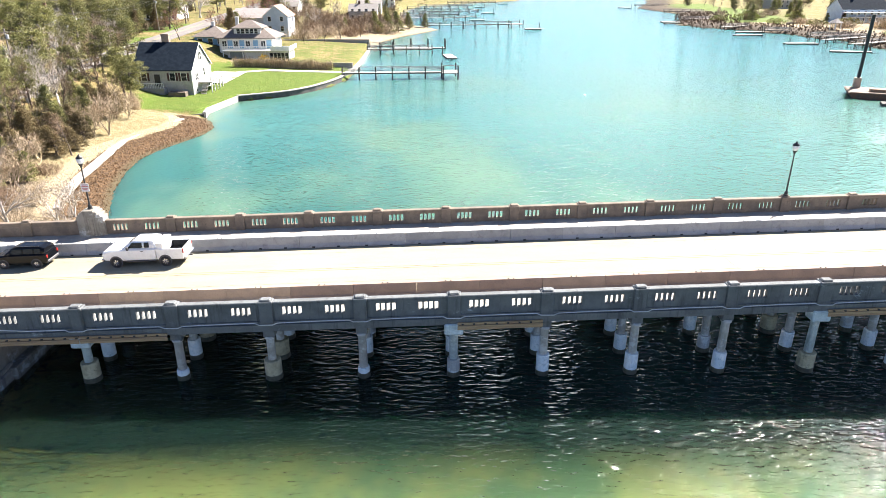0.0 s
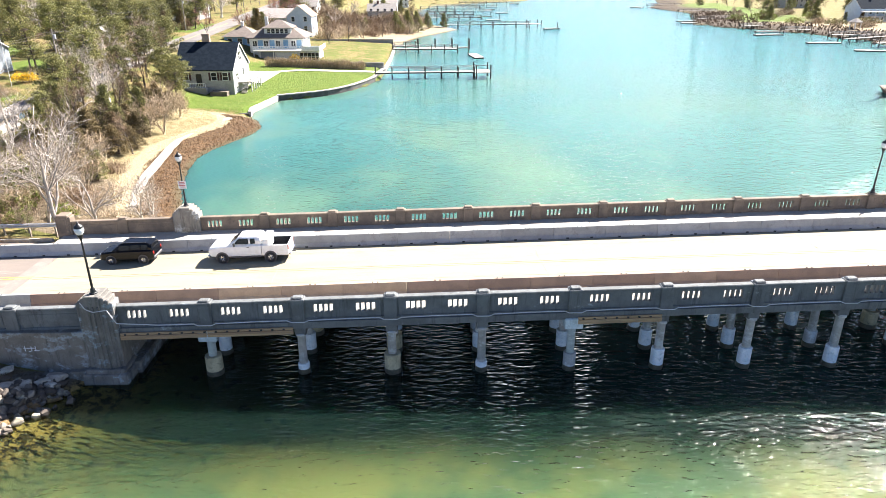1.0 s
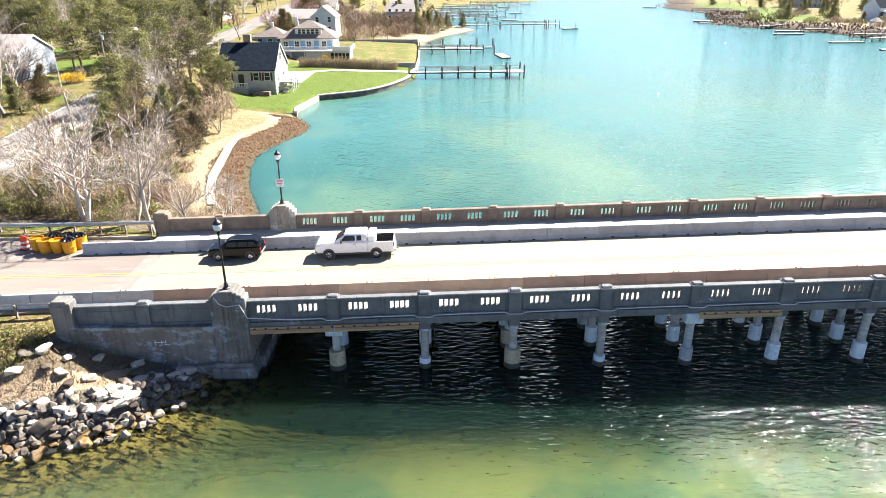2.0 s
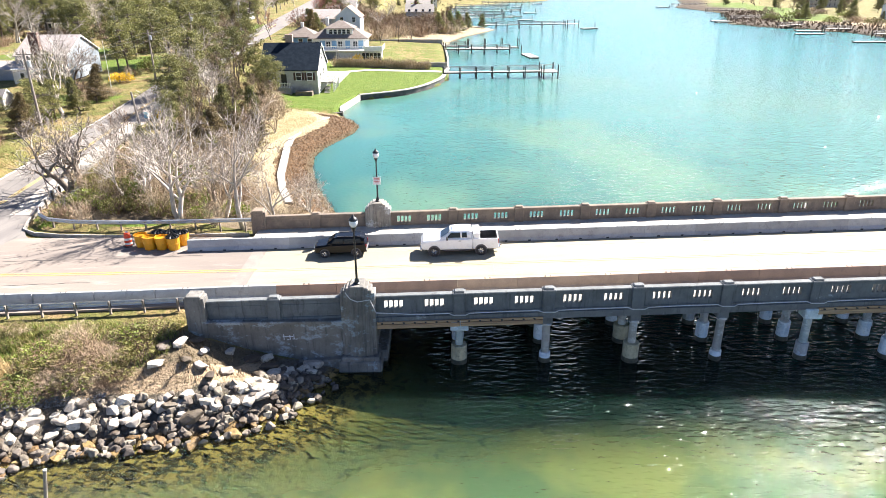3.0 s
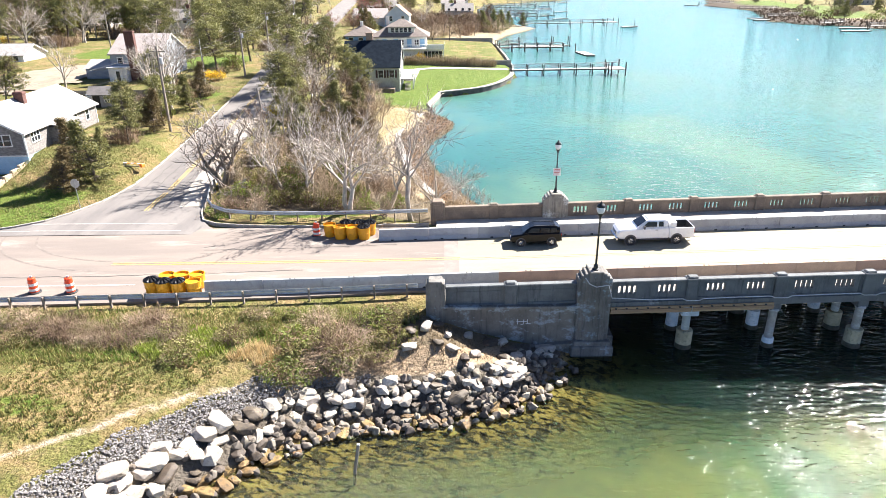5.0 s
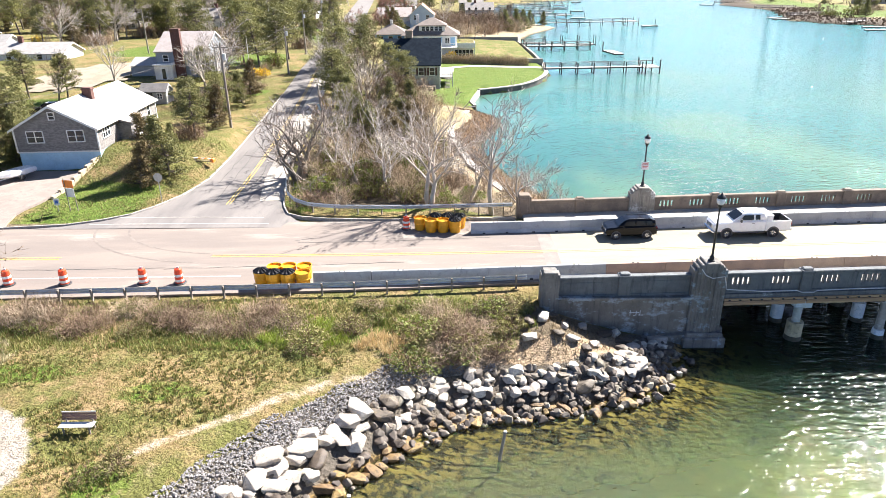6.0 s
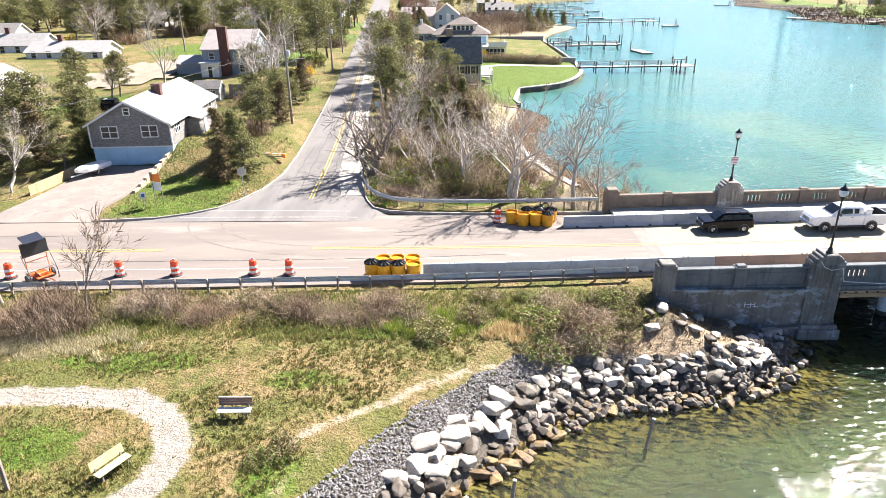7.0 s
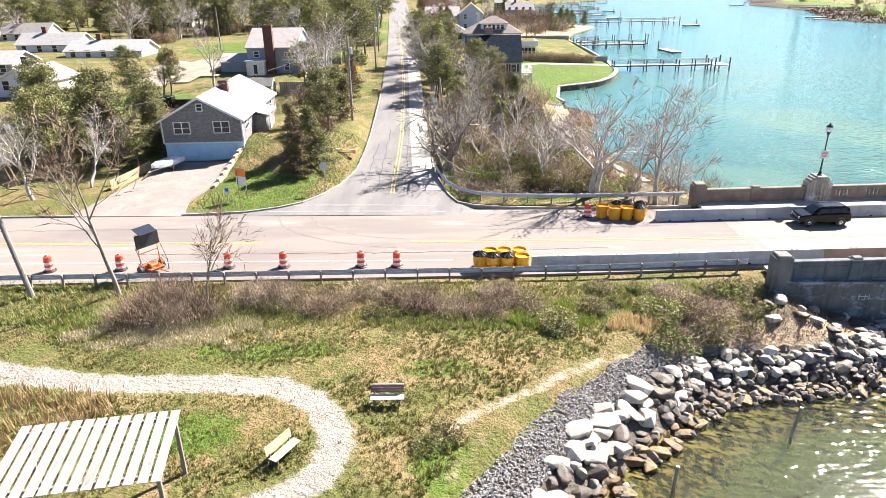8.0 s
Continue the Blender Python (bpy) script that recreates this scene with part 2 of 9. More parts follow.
WEST = COVE_SHORE + HARBOUR_SHORE + PARK_SHORE
EAST = [(95, -400), (95, 60), (125, 120), (150, 185), (141, 205), (146, 235), (142, 258), (138, 281), (122, 300), (119, 322), (155, 425), (152, 493), (202, 632),
        (219, 690), (240, 1300), (1600, 1300), (1600, -400)]


def signed_distance(X, Y, poly):
    """Distance to a closed outline, positive inside."""
    best, inside = np.full(X.shape, 1e9), np.zeros(X.shape, bool)
    for (ax, ay), (bx, by) in zip(poly, poly[1:] + poly[:1]):
        dx, dy = bx - ax, by - ay
        t = np.clip(((X - ax) * dx + (Y - ay) * dy) / (dx * dx + dy * dy), 0, 1)
        best = np.minimum(best, np.hypot(X - ax - t * dx, Y - ay - t * dy))
        if dy:
            cross = ((ay > Y) != (by > Y)) & (X < dx * (Y - ay) / dy + ax)
            inside ^= cross
    return np.where(inside, best, -best)


def line_distance(X, Y, pts):
    best = np.full(X.shape, 1e9)
    for (ax, ay), (bx, by) in zip(pts, pts[1:]):
        dx, dy = bx - ax, by - ay
        t = np.clip(((X - ax) * dx + (Y - ay) * dy) / (dx * dx + dy * dy), 0, 1)
        best = np.minimum(best, np.hypot(X - ax - t * dx, Y - ay - t * dy))
    return best


def step(a, b, v):
    t = np.clip((v - a) / (b - a), 0, 1)
    return t * t * (3 - 2 * t)


SIDE_Y = np.array([43.0, 44.5, 45.6, 47, 49, 52, 57, 63, 69, 80, 95, 130, 180, 231, 440, 800])
SIDE_W = np.array([-76, -69.5, -67, -65.2, -64.0, -62.9, -62.1, -62.1, -62.3, -62.9, -63.8, -66.6, -71.5, -76.5, -97, -135])
SIDE_E = np.array([-46, -50.0, -51.2, -52.2, -53.0, -53.7, -54.6, -55.1, -55.6, -56.5, -57.7, -60.6, -64.8, -68.8, -87, -124])


def inland_z(X, Y):
    """Heights away from the shore: the street's rise to the north-west, the low lawns by the water, the park."""
    rise = 0.05 * np.clip(Y - 55, 0, 60) + 0.008 * np.clip(Y - 115, 0, 300)
    west = step(-45, -60, X)
    z = 2.62 + west * rise
    mound = step(13, 4, np.hypot((X + 71.5) / 1.1, (Y - 68) / 1.2)) * step(-74.9, -74.0, X + 0.25 * np.clip(Y - 60.6, 0, 8))
    z = z + mound * np.clip(4.75 - z, 0, 3)
    lawn = step(100, 108, Y) * step(-52, -44, X)
    z = z * (1 - lawn) + lawn * (1.25 + 0.02 * np.clip(-X - 20, 0, 40) + 0.006 * np.clip(Y - 110, 0, 300))
    south = step(32.2, 27.5, Y) * step(-30, -36, X)
    z -= south * (0.45 + 0.012 * np.clip(20 - Y, 0, 40))
    return z


def terrain(X, Y):
    X, Y = np.asarray(X, float), np.asarray(Y, float)
    d, e = signed_distance(X, Y, WEST), signed_distance(X, Y, EAST)
    bank = np.where(Y < 38, 4.2, 13.0)
    ramp_up = np.clip(d / bank, 0, 1) ** 0.85
    lawn = step(104.5, 106.0, Y) * step(240, 226, Y)
    ramp_up = ramp_up * (1 - lawn) + lawn * step(0.0, 0.5, d) * np.clip(0.72 + d / 70, 0, 1)
    hi = inland_z(X, Y)
    land = ramp_up * hi
    deep = np.clip(-d, 0, 200)
    bed = -np.minimum(0.16 * deep, 1.1) - 0.05 * np.clip(deep - 7, 0, 45)
    z = np.where(d > 0, land, bed)
    ez = np.where(e > 0, np.clip(e / 9, 0, 1) * 0.8 + 0.02 * np.clip(e, 0, 60), -9)
    z = np.maximum(z, ez)
    # the bank falls away in front of the wing wall
    cap = np.interp(X, [-35.0, -33.2, -30.5, -27.5, -25.0], [3.2, 2.3, 1.2, 0.5, 0.1])
    z = np.where((X > -35) & (Y < 31.3) & (Y > 24), np.minimum(z, cap), z)
    # under and beside the streets the ground lies just below them
    rz = road_z(X)
    main = step(31.2, 32.6, Y) * step(48.5, 45.2, Y) * step(-24.5, -27.5, X)
    z = z * (1 - main) + main * (rz - 0.16)
    inner = np.minimum(X - np.interp(Y, SIDE_Y, SIDE_W), np.interp(Y, SIDE_Y, SIDE_E) - X)
    side = step(-1.6, -0.1, inner) * step(43, 44.5, Y)
    z = z * (1 - side) + side * (side_z(Y) - 0.16)
    return z


def side_z(Y):
    """Height of the side street along its way north."""
    Y = np.asarray(Y, float)
    return 2.70 + 0.05 * np.clip(Y - 55, 0, 60) + 0.008 * np.clip(Y - 115, 0, 300)


def ground_z(x, y):
    return float(terrain(np.array([x]), np.array([y]))[0])


def spread(*runs):
    out = []
    for a, b, s in runs:
        out += list(np.arange(a, b, s))
    return np.array(out + [runs[-1][1]])


def sheet(name, xs, ys, zs, fields, material):
    X, Y = np.meshgrid(xs, ys)
    nx, ny = len(xs), len(ys)
    me = bpy.data.meshes.new(name)
    co = np.stack([X.ravel(), Y.ravel(), zs.ravel()], 1)
    i = (np.arange(ny - 1)[:, None] * nx + np.arange(nx - 1)[None]).ravel()
    me.from_pydata(co.tolist(), [], np.stack([i, i + 1, i + nx + 1, i + nx], 1).tolist())
    for key, val in fields.items():
        me.attributes.new(key, "FLOAT", "POINT").data.foreach_set("value", val.ravel().astype(np.float32))
    me.shade_smooth()
    me.materials.append(material)
    return new(name, me)


GRAVEL_PATH = [(-90, 26), (-78, 23.6), (-74, 22.3), (-69, 21.6), (-63.5, 21.6), (-60.6, 21.5), (-58.7, 20.3), (-57.4, 18.6), (-57.1, 17.2), (-57.4, 15.4), (-59, 14.0), (-62, 12.6), (-70, 10)]
TRAIL = [(-41.0, 25.6), (-42.5, 24.9), (-44.4, 24.2), (-46.4, 22.9), (-48.5, 21.3), (-50.1, 20.2), (-51.6, 19.2), (-53.0, 17.6)]

gx = spread((-1600, -200, 70), (-200, -96, 4), (-96, -22, 0.6), (-22, 0, 2), (0, 160, 5), (160, 320, 8), (320, 1600, 80))
gy = spread((-400, 0, 20), (0, 62, 0.6), (62, 160, 1.6), (160, 330, 4), (330, 700, 14), (700, 1300, 100))
GX, GY = np.meshgrid(gx, gy)
GZ = terrain(GX, GY)
rough_ground = np.array([[noise.noise((x * 0.35, y * 0.35, 3.0)) for x in gx] for y in gy])
flat = step(31.5, 33, GY) * step(48, 46, GY)
GD = signed_distance(GX, GY, WEST)
GZ = GZ + 0.14 * rough_ground * (1 - flat) * step(1.5, 5, np.abs(GD)) * (GX < -22)

# ground cover: grass, bare sand, wrack line, marsh
mow = step(103, 108, GY) * step(-52, -45, GX) * step(235, 215, GY) * (1 - 0.55 * step(158, 162, GY))
mow = np.maximum(mow, step(-64.5, -66, GX) * step(44, 46, GY) * step(58, 54, GY) * step(-76, -73, GX) * 0.75)
for cx, cy, rx_, ry_ in ((-79, 132, 8, 12), (-72, 97, 6, 5), (-96, 88, 7, 7), (-104, 150, 12, 14), (-78, 215, 10, 18), (-72, 175, 6, 12)):
    mow = np.maximum(mow, 0.85 * step(1.1, 0.8, np.hypot((GX - cx) / rx_, (GY - cy) / ry_)))
beach = step(7.0, 5.0, GD) * step(48, 60, GY) * step(104.5, 103.5, GY) * (GX > -45)
beach = np.maximum(beach, step(22, 10, GD) * step(214, 222, GY) * step(330, 300, GY))
wrack = step(4.6, 3.8, GD) * step(-0.6, 0.2, GD) * step(50, 62, GY) * step(105, 103, GY) * (GX > -45)
south_side = step(31.4, 30.6, GY) * (GX < -22)
rubble = step(3.0, 2.3, GD) * step(-0.6, 0.2, GD) * south_side
rubble = np.maximum(rubble, step(3.5, 3.1, GD) * step(1.0, 2.0, GD) * south_side * step(-39, -41, GX))
soil = step(2.0, 2.4, GD) * step(4.0, 3.2, GD) * south_side * step(-42, -40.5, GX) * step(-28.5, -30, GX)
soil = np.maximum(soil, step(3.4, 4.0, GD) * step(6.0, 5.0, GD) * south_side * step(-40, -42, GX) * 0.3)
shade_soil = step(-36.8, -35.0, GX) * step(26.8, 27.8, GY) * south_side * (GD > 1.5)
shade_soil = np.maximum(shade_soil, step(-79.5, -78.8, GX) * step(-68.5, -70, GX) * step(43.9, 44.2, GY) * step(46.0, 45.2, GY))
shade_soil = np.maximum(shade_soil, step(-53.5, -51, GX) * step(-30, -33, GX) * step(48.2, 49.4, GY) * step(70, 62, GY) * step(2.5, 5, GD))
straw = step(58, 68, GY) * step(105.5, 104, GY) * step(-52, -46, GX) * (GD > 0)
ED = signed_distance(GX, GY, EAST)
mow = np.maximum(mow, step(18, 24, ED) * step(60, 45, ED) * step(560, 520, GY) * (GX > 100))
for cx, cy, rx_, ry_, k in ((-73.5, 28.0, 4.5, 1.9, 0.75), (-62.0, 24.6, 5.5, 1.1, 0.7), (-63.5, 18.0, 3.0, 2.0, 0.6), (-45.0, 28.6, 4.0, 1.3, 0.75), (-50.0, 27.6, 3.5, 0.8, 0.6), (-37.5, 30.3, 2.2, 0.9, 0.6), (-52.8, 16.2, 1.6, 2.4, 0.6), (-53, 23.0, 3, 1.2, 0.4), (-51.5, 51.0, 2.0, 3.0, 0.7), (-43, 48.4, 6.0, 0.8, 0.5), (-50.8, 58.0, 2.2, 4.0, 0.5)):
    mow = np.maximum(mow, min(1.0, k + 0.25) * step(1.25, 0.4, np.hypot((GX - cx) / rx_, (GY - cy) / ry_)))
for cx, cy, rx_, ry_ in ((-68.0, 26.6, 4.2, 1.7), (-41.0, 27.4, 2.0, 0.9)):
    straw = np.maximum(straw, 0.75 * step(1.2, 0.4, np.hypot((GX - cx) / rx_, (GY - cy) / ry_)))
marsh = step(28, 19, ED) * step(-1, 2, ED)

m, nt, p = nodes_of("ground_cover")
n_b, n_m, n_f = noise_of(nt, 0.22, 7, 0.72), noise_of(nt, 0.9, 6, 0.7), noise_of(nt, 9, 4, 0.75)
col = blend(nt, ramp(nt, n_m, 0.38, 0.62), (0.30, 0.212, 0.105), (0.215, 0.166, 0.066))
col = blend(nt, math_of(nt, "MULTIPLY", ramp(nt, n_b, 0.40, 0.56), 0.8), col, (0.112, 0.132, 0.030))
col = blend(nt, ramp(nt, noise_of(nt, 0.5, 5, 0.7), 0.56, 0.7), col, (0.285, 0.20, 0.10))
green = blend(nt, ramp(nt, noise_of(nt, 0.7, 7, 0.8), 0.36, 0.66), (0.082, 0.145, 0.016), (0.135, 0.175, 0.032))
mow_edge = math_of(nt, "ADD", attr(nt, "mow"), math_of(nt, "MULTIPLY", math_of(nt, "SUBTRACT", n_m, 0.5), 1.6))
col = blend(nt, ramp(nt, mow_edge, 0.3, 0.75), col, green)
straw_c = blend(nt, ramp(nt, n_m, 0.35, 0.65), (0.33, 0.27, 0.16), (0.23, 0.185, 0.09))
wob = math_of(nt, "MULTIPLY", math_of(nt, "SUBTRACT", noise_of(nt, 1.3, 6, 0.75), 0.5), 2.0)
soft_wob = math_of(nt, "MULTIPLY", wob, 0.5)
col = blend(nt, ramp(nt, math_of(nt, "ADD", attr(nt, "straw"), soft_wob), 0.3, 0.7), col, straw_c)
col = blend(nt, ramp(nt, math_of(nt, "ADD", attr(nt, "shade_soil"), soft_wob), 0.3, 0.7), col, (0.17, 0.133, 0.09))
col = blend(nt, ramp(nt, math_of(nt, "ADD", attr(nt, "rubble"), soft_wob), 0.3, 0.6), col, blend(nt, n_f, (0.20, 0.175, 0.145), (0.09, 0.075, 0.06)))
col = blend(nt, ramp(nt, math_of(nt, "ADD", attr(nt, "soil"), soft_wob), 0.3, 0.6), col, (0.40, 0.30, 0.20))
col = blend(nt, ramp(nt, math_of(nt, "ADD", attr(nt, "beach"), math_of(nt, "MULTIPLY", wob, 0.3)), 0.35, 0.65), col, (0.36, 0.29, 0.19))
col = blend(nt, ramp(nt, math_of(nt, "ADD", attr(nt, "wrack"), math_of(nt, "MULTIPLY", wob, 0.35)), 0.35, 0.65), col, blend(nt, ramp(nt, noise_of(nt, 2.6, 6, 0.8), 0.4, 0.6), (0.155, 0.092, 0.046), (0.06, 0.036, 0.022)))
col = blend(nt, attr(nt, "marsh"), col, blend(nt, ramp(nt, n_m, 0.35, 0.6), (0.085, 0.058, 0.040), (0.05, 0.036, 0.025)))
bed = blend(nt, ramp(nt, noise_of(nt, 1.9, 5, 0.7), 0.44, 0.58), (0.30, 0.20, 0.075), (0.04, 0.027, 0.012))
bed = blend(nt, ramp(nt, math_of(nt, "ADD", attr(nt, "far_bed"), math_of(nt, "MULTIPLY", wob, 1.2)), 2.2, 4.0), bed, blend(nt, ramp(nt, noise_of(nt, 1.1, 5, 0.6), 0.56, 0.66), (0.23, 0.21, 0.09), (0.08, 0.068, 0.03)))
z_of = add(nt, "SeparateXYZ")
nt.links.new(add(nt, "NewGeometry").outputs["Position"], z_of.inputs[0])
bed = blend(nt, ramp(nt, z_of.outputs[1], 44, 48), bed, blend(nt, n_m, (0.10, 0.08, 0.045), (0.05, 0.042, 0.025)))
col = blend(nt, ramp(nt, math_of(nt, "ADD", z_of.outputs[2], math_of(nt, "MULTIPLY", wob, 0.15)), 0.32, 0.02), col, bed)
col = blend(nt, math_of(nt, "MULTIPLY", ramp(nt, noise_of(nt, 4.5, 5, 0.8), 0.5, 0.7), 0.6), col, (0.05, 0.042, 0.02))
speck = ramp(nt, noise_of(nt, 9, 4, 0.75), 0.5, 0.66)
col = blend(nt, math_of(nt, "MULTIPLY", math_of(nt, "MULTIPLY", speck, ramp(nt, z_of.outputs[2], 0.5, 0.9)), 0.55), col, (0.05, 0.05, 0.02))
gravel = blend(nt, ramp(nt, n_m, 0.35, 0.65), (0.40, 0.355, 0.30), (0.33, 0.285, 0.235))
gravel = blend(nt, math_of(nt, "MULTIPLY", ramp(nt, n_f, 0.55, 0.7), 0.5), gravel, (0.2, 0.165, 0.12))
col = blend(nt, ramp(nt, math_of(nt, "ADD", attr(nt, "path"), math_of(nt, "MULTIPLY", wob, 0.6)), 0.16, -0.16), col, gravel)
col = blend(nt, ramp(nt, math_of(nt, "ADD", attr(nt, "trail"), math_of(nt, "MULTIPLY", wob, 0.5)), 0.25, -0.1), col, (0.42, 0.34, 0.245))
nt.links.new(col, p.inputs["Base Color"])
p.inputs["Roughness"].default_value = 0.95
p.inputs["Specular IOR Level"].default_value = 0.2
bump_to(nt, p, math_of(nt, "MULTIPLY", math_of(nt, "ADD", n_f, math_of(nt, "MULTIPLY", noise_of(nt, 3.4, 3, 0.6), 1.8)), math_of(nt, "ADD", ramp(nt, z_of.outputs[2], -0.1, 0.3), 0.15)), 1.0, 0.13)
GROUND = m

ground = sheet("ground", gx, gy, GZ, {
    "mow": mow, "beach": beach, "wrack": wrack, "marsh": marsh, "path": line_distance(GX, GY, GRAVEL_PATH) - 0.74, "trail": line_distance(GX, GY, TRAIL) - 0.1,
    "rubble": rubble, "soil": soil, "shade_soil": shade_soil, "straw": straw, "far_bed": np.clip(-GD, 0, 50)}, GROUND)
tagged(ground, "rough spring grass, bare soil and sandy shore", "ground", kind="structure")

# ---- water ----
m, nt, p = nodes_of("sea_water")
nt.nodes.remove(p)
pos = add(nt, "NewGeometry").outputs["Position"]
xyz = add(nt, "SeparateXYZ")
nt.links.new(pos, xyz.inputs[0])
drift = noise_of(nt, 0.02, 3, 0.5)
north = ramp(nt, math_of(nt, "ADD", xyz.outputs[1], math_of(nt, "MULTIPLY", drift, 20)), 34, 62)
# Teal brightens with distance, here and past y 90: sky reflection put into colour.
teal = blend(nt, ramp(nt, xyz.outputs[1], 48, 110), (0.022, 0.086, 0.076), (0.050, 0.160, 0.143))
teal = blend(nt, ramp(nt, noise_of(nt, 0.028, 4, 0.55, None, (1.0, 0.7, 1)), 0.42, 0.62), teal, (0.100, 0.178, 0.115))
# Paler towards the east: sky glare mixed into the water's own colour.
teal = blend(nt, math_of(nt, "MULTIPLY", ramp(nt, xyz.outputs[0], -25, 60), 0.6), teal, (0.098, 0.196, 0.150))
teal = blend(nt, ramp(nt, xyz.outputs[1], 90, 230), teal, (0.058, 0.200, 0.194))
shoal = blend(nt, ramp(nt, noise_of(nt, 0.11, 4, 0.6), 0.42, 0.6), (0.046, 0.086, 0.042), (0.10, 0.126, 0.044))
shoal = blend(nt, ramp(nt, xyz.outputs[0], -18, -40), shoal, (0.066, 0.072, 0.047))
# Near-black from y 28.8 north: the bridge's shade put into the water colour.
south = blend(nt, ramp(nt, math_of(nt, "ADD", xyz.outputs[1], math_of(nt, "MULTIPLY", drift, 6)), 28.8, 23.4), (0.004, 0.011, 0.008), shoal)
murk_and_light = blend(nt, north, south, teal)
dif = add(nt, "SubsurfaceScattering", Scale=1.8)
dif.falloff = "BURLEY"
dif.inputs["Radius"].default_value = (1.0, 1.6, 1.3)
nt.links.new(murk_and_light, dif.inputs["Color"])
clear = add(nt, "BsdfTransparent")
clear.inputs["Color"].default_value = (0.80, 0.90, 0.74, 1)
depth = attr(nt, "depth")
thick = math_of(nt, "SUBTRACT", 1.0, math_of(nt, "POWER", 2.718, math_of(nt, "MULTIPLY", depth, -1.0)))
body = add(nt, "MixShader")
nt.links.new(math_of(nt, "MINIMUM", math_of(nt, "MAXIMUM", thick, ramp(nt, xyz.outputs[1], 44, 58)), 0.975), body.inputs[0])
nt.links.new(clear.outputs[0], body.inputs[1])
nt.links.new(dif.outputs[0], body.inputs[2])
w1 = noise_of(nt, 0.8, 3, 0.55, None, (0.5, 1.1, 1))
w2 = noise_of(nt, 2.8, 1.5, 0.5, None, (0.5, 1.15, 1))
w3 = noise_of(nt, 7.5, 2, 0.5, None, (0.7, 1.1, 1))
wave = math_of(nt, "ADD", math_of(nt, "ADD", math_of(nt, "MULTIPLY", w1, 0.24), math_of(nt, "MULTIPLY", w2, 0.46)), math_of(nt, "MULTIPLY", w3, 0.02))
bp = add(nt, "Bump", Strength=1.0, Distance=0.5)
calm = math_of(nt, "ADD", math_of(nt, "MULTIPLY", ramp(nt, xyz.outputs[1], 40, 75), -0.52), 1.0)
calm = math_of(nt, "MULTIPLY", calm, math_of(nt, "ADD", math_of(nt, "MULTIPLY", ramp(nt, depth, 0.5, 1.9), 0.72), 0.28))
nt.links.new(math_of(nt, "MULTIPLY", wave, calm), bp.inputs["Height"])
soft_bp = add(nt, "Bump", Strength=0.08, Distance=0.25)
nt.links.new(wave, soft_bp.inputs["Height"])
nt.links.new(soft_bp.outputs[0], dif.inputs["Normal"])
gl = add(nt, "BsdfGlossy", Roughness=0.03)
nt.links.new(math_of(nt, "ADD", math_of(nt, "MULTIPLY", ramp(nt, xyz.outputs[1], 45, 110), 0.04), 0.05), gl.inputs["Roughness"])
nt.links.new(bp.outputs[0], gl.inputs["Normal"])
fr = add(nt, "Fresnel", IOR=1.29)
nt.links.new(bp.outputs[0], fr.inputs["Normal"])
top = add(nt, "MixShader")
nt.links.new(fr.outputs[0], top.inputs[0])
nt.links.new(body.outputs[0], top.inputs[1])
nt.links.new(gl.outputs[0], top.inputs[2])
nt.links.new(top.outputs[0], nt.nodes["Material Output"].inputs["Surface"])
SEA = m
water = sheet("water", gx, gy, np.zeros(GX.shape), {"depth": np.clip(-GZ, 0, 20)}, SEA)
tagged(water, "rippled green and turquoise tidal water", "water", kind="structure")


# ---- streets ----
def ribbon(name, stations, left, right, heights, material, thick=0.14, label="", category="road", lift=0.0, along="x"):
    """A paved strip along x (left and right are its two y) or along y (its two x), with its edges closed down."""
    g = Geo()
    vs, fs, k = [], [], 5
    for s, a, b, h in zip(stations, left, right, heights):
        for j in range(k):
            w = a + (b - a) * j / (k - 1)
            crown = 0.05 * (1 - (2 * j / (k - 1) - 1) ** 2)
            vs.append((s, w, h + lift + crown) if along == "x" else (w, s, h + lift + crown))
        for w in (a, b):
            vs.append((s, w, h - thick) if along == "x" else (w, s, h - thick))
    r = k + 2
    for i in range(len(stations) - 1):
        o, q = i * r, (i + 1) * r
        fs += [(o + j, o + j + 1, q + j + 1, q + j) for j in range(k - 1)]
        fs += [(o + k, o, q, q + k), (o + k - 1, o + k + 1, q + k + 1, q + k - 1)]
    g.face_set(vs, fs)
    return tagged(part(name, g, material), label, category, kind="structure")


rx = np.concatenate([np.arange(-160, -60, 5.0), np.arange(-60, -31.9, 1.0), [-31.6]])
south_edge = np.interp(rx, [-160, -85, -70, -50, -33], [28.5, 31.2, 31.9, 32.7, 33.4])
north_edge = np.interp(rx, [-160, -90, -74, -52, -46, -40, -33], [42.4, 43.6, 43.9, 45.2, 45.1, 44.8, 44.4])
ribbon("road", rx, south_edge, north_edge, road_z(rx), ROAD, label="sun-bleached asphalt road with tyre marks")
sy = np.concatenate([[43.9], SIDE_Y[1:5], np.arange(50.0, 160, 2), np.arange(160, 440, 6), SIDE_Y[-2:]])
ribbon("road_side", sy, np.interp(sy, SIDE_Y, SIDE_W), np.interp(sy, SIDE_Y, SIDE_E), side_z(sy), SIDE_ASPHALT, lift=0.004, along="y", label="cracked grey asphalt side street")

# ---- the bridge ----
GRADE = 0.026
BAY, FIRST = 5.08, -18.19
EAST_END = 18
POSTS = [FIRST + BAY * i for i in range(EAST_END + 1)]
Y_NEAR, Y_FAR = 31.45, 45.64


def sloped(g, grade=GRADE):
    g.v = [(x, y, z + grade * x) for x, y, z in g.v]
    return g


bridge = thing("bridge", "weathered concrete road bridge on round piles over tidal water", "bridge", kind="structure")

